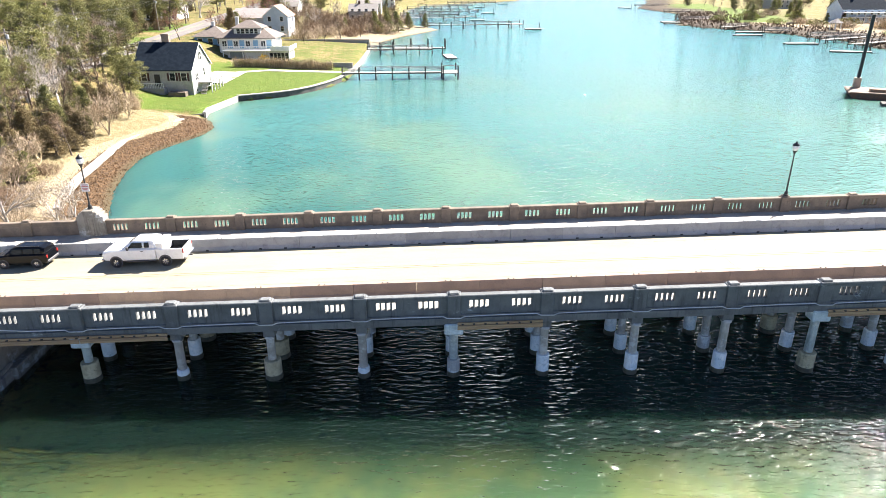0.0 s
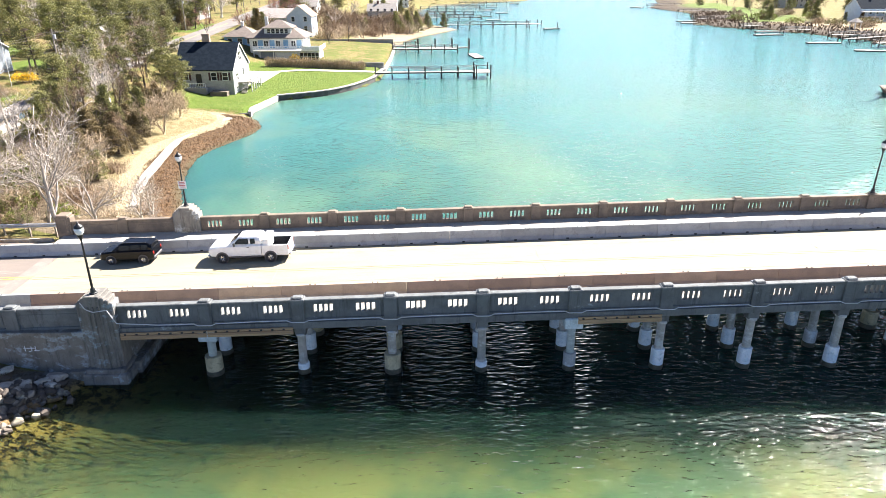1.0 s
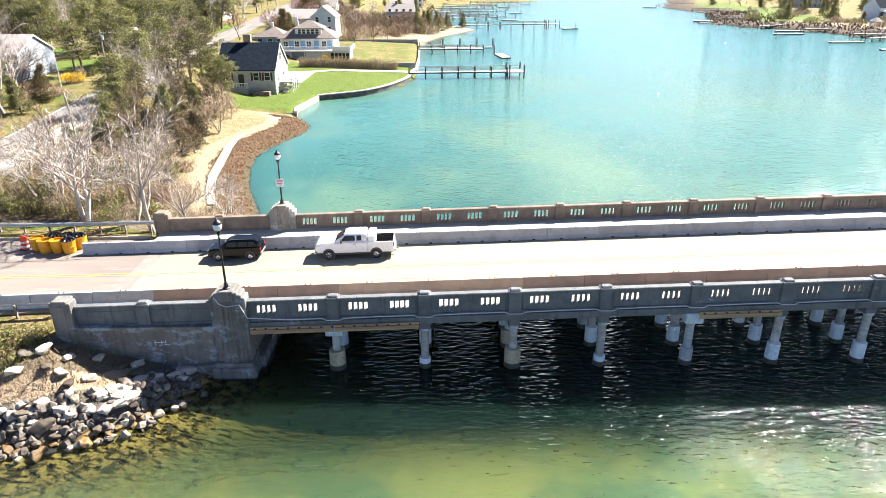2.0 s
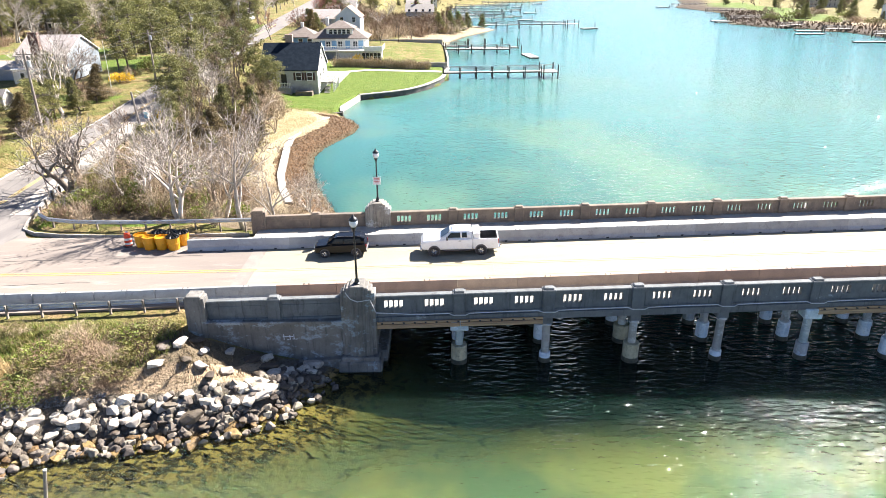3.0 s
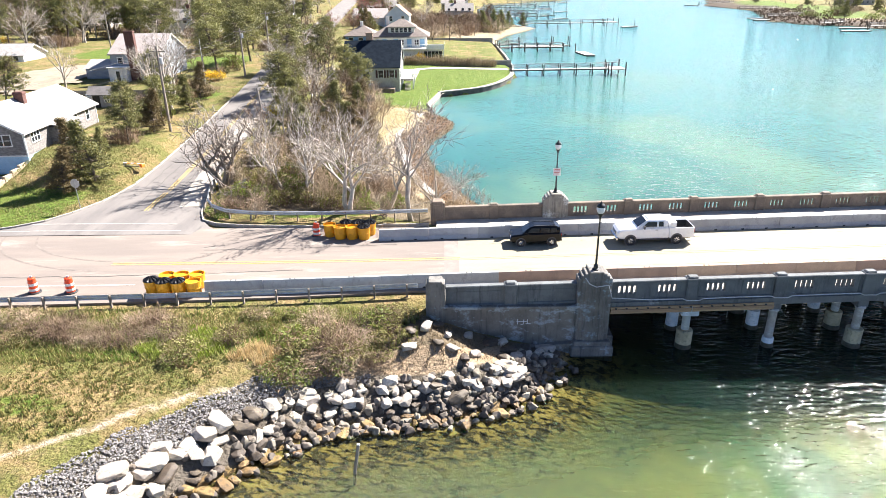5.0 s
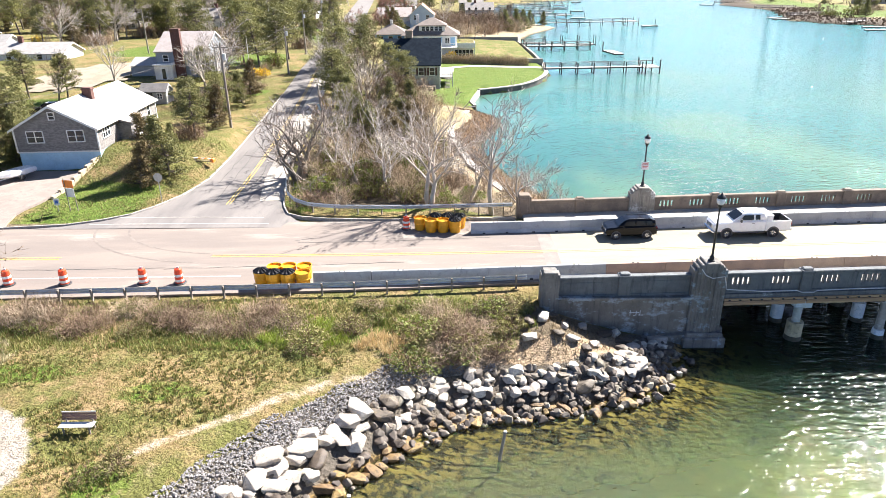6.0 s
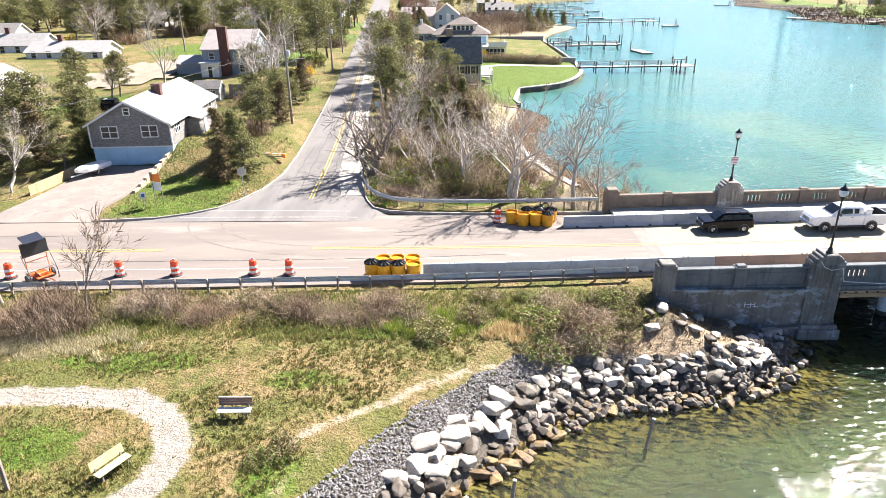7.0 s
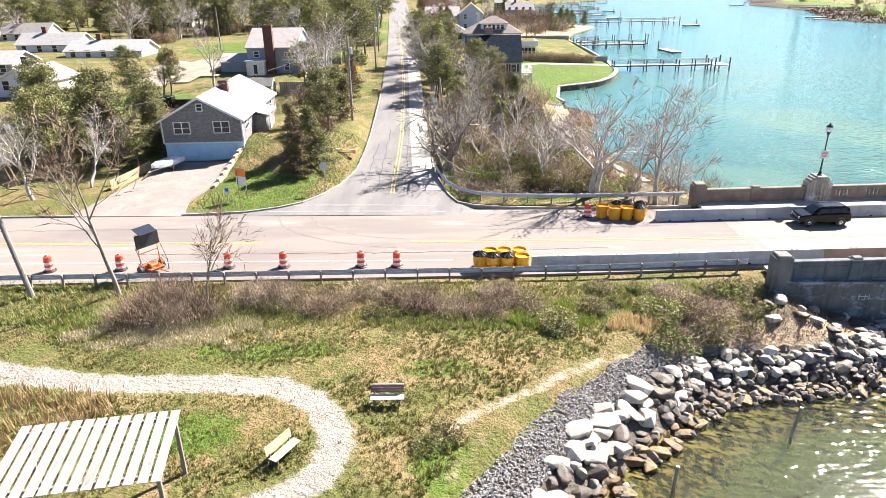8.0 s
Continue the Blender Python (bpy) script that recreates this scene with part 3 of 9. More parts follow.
dx = np.array([-24.6, -18.19, -8, 2, 12, 24, 40, 56, 76])
g = Geo()
for a, b in zip(dx, dx[1:]):
    za, zb = float(road_z(a)), float(road_z(b))
    vs = []
    for x, z in ((a, za), (b, zb)):
        vs += [(x, 31.12, z - 0.06), (x, 45.95, z - 0.06), (x, 45.95, z - 0.46), (x, 31.12, z - 0.46)]
    g.face_set(vs, [(0, 4, 5, 1), (1, 5, 6, 2), (2, 6, 7, 3), (3, 7, 4, 0), (0, 1, 2, 3), (7, 6, 5, 4)])
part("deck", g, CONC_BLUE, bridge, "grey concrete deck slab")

rx = np.concatenate([[-31.6], np.arange(-30, 77, 2.0)])
surface = ribbon("bridge_carriageway", rx, np.full(len(rx), 33.1), np.full(len(rx), 43.2), road_z(rx), DECK, 0.1, "pale worn concrete carriageway of the bridge")
for name, a, b in (("pavement_south", 31.6, 33.15), ("pavement_north", 43.15, 45.5)):
    g = Geo()
    xs = np.concatenate([[-33.2], np.arange(-30, 77, 2.0)])
    for x0, x1 in zip(xs, xs[1:]):
        z0, z1 = float(road_z(x0)), float(road_z(x1))
        vs = []
        for x, z in ((x0 + 0.006, z0), (x1 - 0.006, z1)):
            vs += [(x, a, z + 0.16), (x, b, z + 0.16), (x, b, z - 0.05), (x, a, z - 0.05)]
        g.face_set(vs, [(0, 4, 5, 1), (1, 5, 6, 2), (3, 7, 4, 0), (0, 1, 2, 3), (7, 6, 5, 4)])
    tagged(part(name, g, WALKWAY), "raised pale concrete footway along the parapet", "pavement", kind="structure")


def post_mesh(name, material):
    g = Geo()
    g.box(-0.36, 0.36, -0.27, 0.27, -0.45, 1.22, 0.03)
    g.box(-0.39, 0.39, -0.30, 0.30, 1.10, 1.30, 0.04)
    g.box(-0.30, 0.30, -0.22, 0.22, 1.27, 1.40, 0.06)
    return sloped(g).mesh(name, material)


def panel_mesh(name, length, material, slots=True):
    """A parapet panel between two posts: two groups of four slots under a projecting coping."""
    g = Geo()
    h = length / 2
    cuts = []
    if slots:
        for c in (-0.228 * BAY, 0.228 * BAY):
            for k in range(4):
                x = c + (k - 1.5) * 0.29
                cuts.append((x - 0.10, x + 0.10))
    zb, zt = 0.42, 0.93
    edges = [-h] + [v for c in cuts for v in c] + [h]
    if slots:
        g.box(-h, h, -0.13, 0.13, -0.02, zb)
        g.box(-h, h, -0.13, 0.13, zt, 1.12)
        for a, b in zip(edges[::2], edges[1::2]):
            g.box(a, b, -0.13, 0.13, zb, zt)
    else:
        g.box(-h, h, -0.13, 0.13, -0.02, 1.12)
        g.box(-h + 0.25, h - 0.25, -0.16, 0.16, 0.3, 0.9, 0.02)
    g.box(-h, h, -0.21, 0.21, 1.10, 1.25, 0.035)
    g.box(-h, h, -0.20, 0.20, -0.08, 0.10, 0.03)
    return sloped(g).mesh(name, material)


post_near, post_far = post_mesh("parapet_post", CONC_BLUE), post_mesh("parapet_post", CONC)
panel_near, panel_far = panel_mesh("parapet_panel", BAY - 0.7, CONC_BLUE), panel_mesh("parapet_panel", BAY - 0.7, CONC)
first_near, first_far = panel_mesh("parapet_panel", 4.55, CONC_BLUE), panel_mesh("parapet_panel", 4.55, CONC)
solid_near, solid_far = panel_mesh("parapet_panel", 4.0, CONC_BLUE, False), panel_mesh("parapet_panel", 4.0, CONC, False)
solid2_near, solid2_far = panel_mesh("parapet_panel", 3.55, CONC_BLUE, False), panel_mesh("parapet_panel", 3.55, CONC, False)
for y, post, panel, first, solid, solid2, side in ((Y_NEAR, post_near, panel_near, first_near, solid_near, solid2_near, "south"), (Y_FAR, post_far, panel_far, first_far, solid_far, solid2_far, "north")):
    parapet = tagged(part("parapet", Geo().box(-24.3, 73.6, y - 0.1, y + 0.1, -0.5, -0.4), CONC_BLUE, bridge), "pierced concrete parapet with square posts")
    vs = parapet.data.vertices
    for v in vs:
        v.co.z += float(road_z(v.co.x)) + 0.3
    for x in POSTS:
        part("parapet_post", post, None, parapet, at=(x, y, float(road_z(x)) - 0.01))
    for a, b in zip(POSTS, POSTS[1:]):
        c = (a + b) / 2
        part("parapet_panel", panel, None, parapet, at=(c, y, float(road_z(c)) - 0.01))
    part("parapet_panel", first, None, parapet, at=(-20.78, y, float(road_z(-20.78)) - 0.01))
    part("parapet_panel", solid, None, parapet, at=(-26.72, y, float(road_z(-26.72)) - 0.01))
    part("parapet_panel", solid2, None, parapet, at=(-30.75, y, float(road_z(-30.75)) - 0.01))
    part("parapet_post", post, None, parapet, at=(-28.72, y, float(road_z(-28.72)) - 0.01))


def pier(name, material, foot, label):
    """A stepped lamp pier: a wide core with setbacks to both sides, fluted front, footing."""
    g = Geo()
    z0 = foot
    for half, deep, top in ((0.98, 0.42, 4.82), (0.80, 0.48, 5.02), (0.62, 0.54, 5.18), (0.42, 0.60, 5.30)):
        g.box(-half, half, -deep, deep, z0, top, 0.04)
    for x in (-0.26, 0.0, 0.26):
        g.box(x - 0.05, x + 0.05, -0.66, -0.5, z0 + 0.9, 4.7, 0.02)
    if foot < 1:
        g.box(-1.25, 1.25, -0.95, 0.9, -1.5, 0.62, 0.08)
        g.box(-1.10, 1.10, -0.78, 0.8, 0.5, 0.86, 0.06)
    return tagged(part(name, g, material, bridge), label)


ob = pier("lamp_pier", CONC_PIER, -1.0, "stepped grey concrete lamp pier")
ob.matrix_basis = Matrix.Translation((-23.92, 31.35, 0))
ob = pier("lamp_pier", CONC_FAR, 2.4, "stepped stained concrete lamp pier")
ob.matrix_basis = Matrix.Translation((-23.92, 45.7, 0))
for y, material in ((31.35, CONC_PIER), (45.8, CONC)):
    g = Geo()
    g.box(-0.56, 0.56, -0.38, 0.38, 1.2, 4.55, 0.04)
    g.box(-0.42, 0.42, -0.44, 0.44, 1.2, 4.70, 0.05)
    g.box(-0.28, 0.28, -0.47, 0.47, 1.2, 4.42, 0.03)
    part("end_pier", g, material, bridge, "stepped concrete end pier", at=(-33.1, y, 0))

# wing walls and abutment
g = Geo()
g.prism([(-32.6, 2.95), (-24.6, 3.02), (-24.6, -1.5), (-26.6, -1.5), (-32.6, 1.0)], 1, 31.05, 31.62)
g.box(-32.6, -24.6, 30.92, 31.66, 2.88, 3.06, 0.03)
g.prism([(-29.5, 0.35), (-24.6, 0.75), (-24.6, -1.5), (-29.5, -1.5)], 1, 30.7, 31.2)
part("wing_wall", g, CONC_WALL, bridge, "stained grey wing wall with a dark tide line")
g = Geo()
g.box(-24.6, -23.0, 31.6, 45.6, -2.0, 2.72, 0.05)
g.box(-24.6, -22.4, 31.6, 45.6, -2.0, 0.7, 0.08)
graffiti = part("graffiti", Geo().box(-28.35, -27.75, 31.035, 31.05, 2.02, 2.06).box(-28.3, -28.26, 31.035, 31.05, 1.85, 2.2).box(-28.1, -27.98, 31.035, 31.05, 1.82, 1.86).box(-27.95, -27.91, 31.035, 31.05, 1.85, 2.15).box(-27.8, -27.5, 31.035, 31.05, 1.86, 1.9).box(-27.72, -27.68, 31.035, 31.05, 1.88, 2.18), plain("chalky_paint", (0.6, 0.64, 0.68), 0.8), bridge, "pale scrawl on the wing wall")
part("abutment", g, CONC_WALL, bridge, "grey concrete abutment")
g = Geo()
g.prism([(-32.6, 2.95), (-24.6, 3.02), (-24.6, -1.5), (-32.6, 1.0)], 1, 45.4, 45.9)
part("wing_wall", g, CONC, bridge)

# timber form boards along the deck's edge in three spans
for a, b in ((-22.9, -13.4), (2.3, 7.0), (22.7, 32.2)):
    n = max(1, round((b - a) / 4.7))
    for k in range(n):
        x0, x1 = a + (b - a) * k / n, a + (b - a) * (k + 1) / n
        for j, (top, low, out) in enumerate(((-0.30, -0.44, 0.0), (-0.45, -0.58, 0.05), (-0.59, -0.72, 0.02))):
            g = Geo()
            c = (x0 + x1) / 2
            g.box(x0 - c + 0.02, x1 - c - 0.02, -0.05, 0.05, low, top, 0.012)
            part("form_board", sloped(g), TIMBER, bridge, at=(c, 31.04 - out, float(road_z(c))))
    for k in range(int((b - a) / 0.62)):
        x = a + 0.3 + 0.62 * k
        g = Geo().box(-0.06, 0.06, -0.06, 0.06, -0.41, -0.34, 0.015)
        part("anchor_bolt", g, STEEL_DARK, bridge, at=(x, 30.97, float(road_z(x))))

# bents: a cross beam on seven round columns with concrete jackets
ROWS_Y = [31.5 + 2.2 * k for k in range(7)]
rng = random.Random(5)
g = Geo().lathe([(0.25, -1.5), (0.23, 2.75), (0.30, 2.80), (0.30, 2.95)], 12)
col_mesh = g.mesh("column", CONC_COLUMN, True)
blue_mesh = g.mesh("column", CONC_REPAIR, True)


def jacket_mesh(material, r, top):
    return Geo().lathe([(r * 1.03, -1.6), (r, -0.1), (r, top - 0.06), (r * 0.94, top), (0.2, top + 0.01)], 16).mesh("jacket", material, False)


JACKETS = {"tan": jacket_mesh(JACKET_TAN, 0.47, 1.2), "white": jacket_mesh(JACKET_WHITE, 0.37, 1.3), "grey": jacket_mesh(CONC_COLUMN, 0.36, 1.1), "slim": jacket_mesh(JACKET_WHITE, 0.33, 0.62)}
tide_mesh = {k: Geo().lathe([(r * 1.05, -1.6), (r * 1.05, 0.16), (r * 1.01, 0.3)], 16).mesh("tide_band", TIDE) for k, r in (("tan", 0.47), ("white", 0.37), ("grey", 0.36), ("slim", 0.34))}
NEAREST = {0: "tan", 1: "slim", 2: "tan", 3: "slim", 4: "grey", 5: "white", 6: "white", 7: "white", 8: "tan", 9: "white"}
for i, x in enumerate(POSTS):
    z = float(road_z(x))
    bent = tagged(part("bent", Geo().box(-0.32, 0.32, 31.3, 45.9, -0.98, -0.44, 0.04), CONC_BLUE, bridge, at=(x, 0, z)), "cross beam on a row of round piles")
    if i in (0, 4, 8, 12):
        part("beam_head", Geo().box(-0.52, 0.52, -0.36, 0.45, -1.05, -0.40, 0.06), CONC_REPAIR, bent, "blue-grey concrete beam head", at=(0, 31.35, 0))
    for k, y in enumerate(ROWS_Y):
        col = part("column", blue_mesh if k == 0 and i in (0, 4, 8) else col_mesh, None, bent)
        col.matrix_basis = Matrix.Translation((0, y, -z)) @ Matrix.Diagonal((1, 1, (z - 0.95) / 2.9, 1))
        kind = NEAREST.get(i, "white") if k == 0 else rng.choice(["tan", "white", "white", "grey"])
        part("jacket", JACKETS[kind], None, bent, at=(0, y, -z))
        part("tide_band", tide_mesh[kind], None, bent, at=(0, y, -z))

# conduit that sags from post to post
pts = [(-24.55, 30.78, 4.95), (-24.3, 30.7, 4.6), (-23.9, 30.68, 4.42), (-23.2, 30.75, 4.5), (-22.9, 30.9, 3.6)]
for x in POSTS[:11]:
    z = float(road_z(x))
    pts += [(x - 2.5, 31.0, float(road_z(x - 2.5)) + 0.14), (x - 0.6, 31.0, z + 0.12), (x - 0.36, 30.95, z + 0.03), (x + 0.36, 30.95, z + 0.03), (x + 0.6, 31.0, z + 0.12)]
cable = part("cable", Geo().tube(pts, 0.028, 6), plain("white_conduit", (0.55, 0.56, 0.58), 0.5))
tagged(cable, "pale conduit looped along the outer face of the parapet", "cable")


# ---- barriers on the bridge ----
def barrier_mesh(length):
    """A concrete safety barrier with a flared foot and two drain notches."""
    prof = [(-0.30, 0.0), (-0.30, 0.08), (-0.17, 0.26), (-0.085, 0.80), (0.085, 0.80), (0.17, 0.26), (0.30, 0.08), (0.30, 0.0)]
    g = Geo()
    h = length / 2
    cuts = [-h + 0.01, -0.95, -0.75, 0.75, 0.95, h - 0.01]
    for a, b, low in zip(cuts, cuts[1:], (0, 1, 0, 1, 0)):
        pr = [(y, max(z, 0.10) if low else z) for y, z in prof]
        g.prism(pr, 0, a, b)
    return sloped(g).mesh("barrier_body", CONC_LIGHT)


barrier_len = 3.66
barrier_body = barrier_mesh(barrier_len)
barrier_tan, barrier_brown = barrier_body.copy(), barrier_body.copy()
barrier_tan.materials[0] = surf("barrier_tan", (0.52, 0.385, 0.285), (0.43, 0.32, 0.24), 0.8, 0.9, 0.25, 20, vary=0.08)
barrier_brown.materials[0] = surf("barrier_brown", (0.36, 0.255, 0.20), (0.29, 0.21, 0.17), 0.8, 0.9, 0.25, 20, vary=0.1)
# Black block filling each cut notch, in place of the shade inside it.
notch_mesh = Geo().box(-0.1, 0.1, -0.296, 0.296, -0.01, 0.09).mesh("drain_notch", STEEL_DARK)
eye_mesh = Geo().box(-0.04, 0.04, -0.05, 0.05, 0.79, 0.83, 0.01).mesh("lifting_eye", STEEL_DARK)
for y_of, x0, x1, lab in ((lambda x: 34.05 - 0.018 * max(0, -32 - x), -47.5, 74, "grey concrete safety barrier between road and footway"), (lambda x: 42.05 + 0.0 * x, -37.4, 74, "grey concrete safety barrier between road and footway")):
    x = x0 + barrier_len / 2
    while x < x1:
        t = thing("safety_barrier", lab, "barrier", "safety barriers along the carriageway", at=(x, y_of(x), float(road_z(x)) + 0.03))
        part("barrier_body", barrier_body if y_of(0) > 38 or x < -31 else barrier_brown if x < -17.5 or x > -6.5 else barrier_tan, None, t)
        for u in (-0.85, 0.85):
            part("drain_notch", notch_mesh, None, t, at=(u, 0, GRADE * u))
        for u in (-0.15, 0.15):
            part("lifting_eye", eye_mesh, None, t, at=(u, 0, 0))
        x += barrier_len

# ---- street lamps ----
GLASS_WHITE = plain("lamp_globe", (0.78, 0.80, 0.82), 0.25)
SIGN_WHITE = plain("sign_white", (0.75, 0.74, 0.74), 0.45)
SIGN_BACK = plain("sign_back_aluminium", (0.42, 0.43, 0.44), 0.4, 0.6)


def street_lamp(x, y, z, label):
    t = thing("street_lamp", label, "street lamp", "street lamps on the bridge", at=(x, y, z))
    part("base", Geo().lathe([(0.20, 0), (0.20, 0.06), (0.14, 0.1), (0.12, 0.28), (0.075, 0.36)], 14), STEEL_DARK, t)
    part("pole", Geo().lathe([(0.065, 0.3), (0.06, 1.2), (0.045, 3.1), (0.07, 3.12), (0.07, 3.2)], 12), STEEL_DARK, t)
    head = part("lantern", Geo().lathe([(0.07, 3.18), (0.13, 3.3), (0.15, 3.36), (0.15, 3.4)], 14), STEEL_DARK, t)
    part("globe", Geo().lathe([(0.14, 3.4), (0.21, 3.5), (0.24, 3.65), (0.22, 3.78)], 16), GLASS_WHITE, head, "frosted globe", smooth=True)
    part("hood", Geo().lathe([(0.24, 3.77), (0.25, 3.8), (0.19, 3.9), (0.09, 3.96), (0.05, 4.04), (0.015, 4.12)], 16), STEEL_DARK, head, smooth=True)
    return t


street_lamp(-23.92, 31.2, 5.29, "black street lamp with a frosted globe on the grey lamp pier")
far_lamp = street_lamp(-23.92, 45.7, 5.29, "black street lamp carrying a white notice above the stained pier")
street_lamp(POSTS[9], 45.64, float(road_z(POSTS[9])) + 1.38, "black street lamp on a parapet post over the water")
plate = part("notice", Geo().box(-0.29, 0.29, -0.015, 0.015, 1.35, 1.95, 0.008), SIGN_WHITE, far_lamp, "white notice with red lettering", at=(0, -0.09, 0))
RED_INK = plain("faded_red_ink", (0.45, 0.12, 0.12), 0.6)
for k, w in enumerate((0.2, 0.23, 0.21, 0.16)):
    part("text_bar", Geo().box(-w, w, -0.004, 0.004, -0.028, 0.028), RED_INK, plate, at=(0, -0.022, 1.85 - 0.12 * k))


# ---- guard rails ----
def guard_rail(name, pts, label, post_every=1.9, h=0.72, face=-1.0):
    """A W-section steel rail on posts, along a line of (x, y, z)."""
    t = thing(name, label, "guard rail", at=Matrix.Translation(pts[0]))
    o = Vector(pts[0])
    P = [Vector(p) - o for p in pts]
    prof = [(0.0, -0.17), (0.07, -0.11), (0.07, -0.07), (0.0, -0.02), (0.0, 0.02), (0.07, 0.07), (0.07, 0.11), (0.0, 0.17)]
    vs, fs, n = [], [], len(prof)
    for i, p in enumerate(P):
        d = (P[min(i + 1, len(P) - 1)] - P[max(i - 1, 0)]).normalized()
        side = Vector((d.y, -d.x, 0)).normalized() * face
        for a, b in prof:
            vs.append(p + side * (a + 0.1) + Vector((0, 0, h - 0.155 + b)))
        for a, b in reversed(prof):
            vs.append(p + side * (a + 0.092) + Vector((0, 0, h - 0.155 + b)))
    m2 = 2 * n
    for i in range(len(P) - 1):
        for k in range(m2):
            k2 = (k + 1) % m2
            fs.append((i * m2 + k, i * m2 + k2, (i + 1) * m2 + k2, (i + 1) * m2 + k))
    g = Geo().face_set(vs, fs)
    part("rail", g, GALV, t, "corrugated galvanised rail")
    post = Geo().box(-0.05, 0.05, -0.075, 0.075, -0.5, h, 0.01).mesh("post", POST_WOOD)
    block = Geo().box(-0.05, 0.05, -0.05, 0.05, h - 0.34, h, 0.01).mesh("spacer", POST_WOOD)
    run, last = 0.0, None
    for a, b in zip(P, P[1:]):
        L = (b - a).length
        s = 0.0
        while s < L:
            if last is None or run + s - last >= post_every:
                q = a + (b - a) * (s / L)
                d = (b - a).normalized()
                yaw = math.atan2(d.y, d.x)
                part("post", post, None, t, at=Matrix.Translation(q) @ Matrix.Rotation(yaw, 4, "Z"))
                side = Vector((d.y, -d.x, 0)) * face * 0.06
                part("spacer", block, None, t, at=Matrix.Translation(q + side) @ Matrix.Rotation(yaw, 4, "Z"))
                last = run + s
            s += 0.05
        run += L
    return t


POST_WOOD = surf("weathered_post_timber", (0.27, 0.235, 0.195), (0.18, 0.155, 0.13), 2.2, 0.9, 0.4, 14, stretch=(1, 1, 0.25))
pts = [(x, float(np.interp(x, [-120, -85, -70, -50, -33], [29.5, 31.0, 31.55, 32.3, 33.05])), float(road_z(x)) - 0.05) for x in np.linspace(-112, -34.2, 60)]
guard_rail("guard_rail", pts, "galvanised guard rail on timber posts along the verge", 1.95)
pts = [(-54.3, 56.5), (-53.7, 53.5), (-53.0, 51.0), (-52.0, 49.2), (-50.6, 48.0), (-48.5, 47.4), (-45.5, 47.1), (-42, 46.95), (-38, 46.9), (-33.9, 46.85)]
guard_rail("guard_rail", [(x, y, float(road_z(x)) - 0.02) for x, y in pts], "galvanised guard rail curving round the street corner", 1.95, face=1.0)

# ---- kerbs ----
KERB = surf("granite_kerb", (0.36, 0.34, 0.31), (0.27, 0.255, 0.24), 2, 0.85, 0.3, 18, c3=(0.2, 0.19, 0.18))


def kerb(pts, label, h=0.14):
    g = Geo()
    for (x0, y0), (x1, y1) in zip(pts, pts[1:]):
        d = Vector((x1 - x0, y1 - y0, 0))
        L = d.length
        n = max(1, round(L / 1.8))
        yaw = math.atan2(d.y, d.x)
        for k in range(n):
            c = Vector((x0, y0, 0)) + d * ((k + 0.5) / n)
            z = float(side_z(c.y)) if c.y > 46.5 else float(road_z(c.x))
            m = Matrix.Translation((c.x, c.y, z)) @ Matrix.Rotation(yaw, 4, "Z")
            g.box(-L / n / 2 + 0.008, L / n / 2 - 0.008, -0.07, 0.07, -0.2, h, 0.02, m)
    return tagged(part("kerb", g, KERB), label, "kerb", kind="structure")


kerb([(-120, 43.3), (-90, 43.65), (-82.6, 43.8)], "worn granite kerb beside the road")
kerb([(-74.2, 44.05), (-69.3, 44.7), (-67, 45.75), (-65.2, 47.1), (-64.0, 49.1), (-62.9, 52.1), (-62.1, 57.1), (-62.1, 63), (-62.3, 69), (-62.9, 80), (-63.8, 95)], "worn granite kerb round the street corner")
kerb([(-55.6, 68), (-54.6, 57), (-53.7, 52), (-53.0, 49), (-52.2, 47), (-50.8, 46.1), (-48.5, 45.6), (-45, 45.3), (-41, 45.1), (-33.8, 45.0)], "dark granite kerb below the guard rail")
g = Geo()
ys = np.concatenate([np.arange(50.5, 70, 2.0), np.arange(70, 135, 4.0)])
for a, b in zip(ys, ys[1:]):
    ea, eb = float(np.interp(a, SIDE_Y, SIDE_E)), float(np.interp(b, SIDE_Y, SIDE_E))
    za, zb = float(side_z(a)), float(side_z(b))
    vs = []
    for y, e, z in ((a + 0.01, ea, za), (b - 0.01, eb, zb)):
        vs += [(e - 2.1, y, z + 0.045), (e - 0.1, y, z + 0.055), (e - 0.1, y, z - 0.1), (e - 2.1, y, z - 0.1)]
    g.face_set(vs, [(0, 4, 5, 1), (1, 5, 6, 2), (3, 7, 4, 0), (0, 1, 2, 3), (7, 6, 5, 4)])
tagged(part("pavement_side", g, WALKWAY), "bleached concrete footway beside the side street", "pavement", kind="structure")
# footway and bare strip along the north side of the road, and the drive up to the garage
g = Geo()
for k in range(9):
    y0, y1 = 44.0 + 1.75 * k, 44.0 + 1.75 * (k + 1) - 0.004
    x0, x1 = np.interp([y0, y1], [44, 47, 52, 60], [-83.2, -82.9, -82.2, -81.9])
    e0, e1 = np.interp([y0, y1], [44, 47, 52, 60], [-73.9, -75.0, -74.6, -74.6])
    z0, z1 = np.interp([y0, y1], [44, 50, 60], [2.69, 2.78, 2.98])
    g.face_set([(x0, y0, z0), (e0, y0, z0), (e1, y1, z1), (x1, y1, z1), (x0, y0, z0 - 0.2), (e0, y0, z0 - 0.2), (e1, y1, z1 - 0.2), (x1, y1, z1 - 0.2)],
               [(0, 1, 2, 3), (0, 4, 5, 1), (1, 5, 6, 2), (2, 6, 7, 3), (3, 7, 4, 0)])
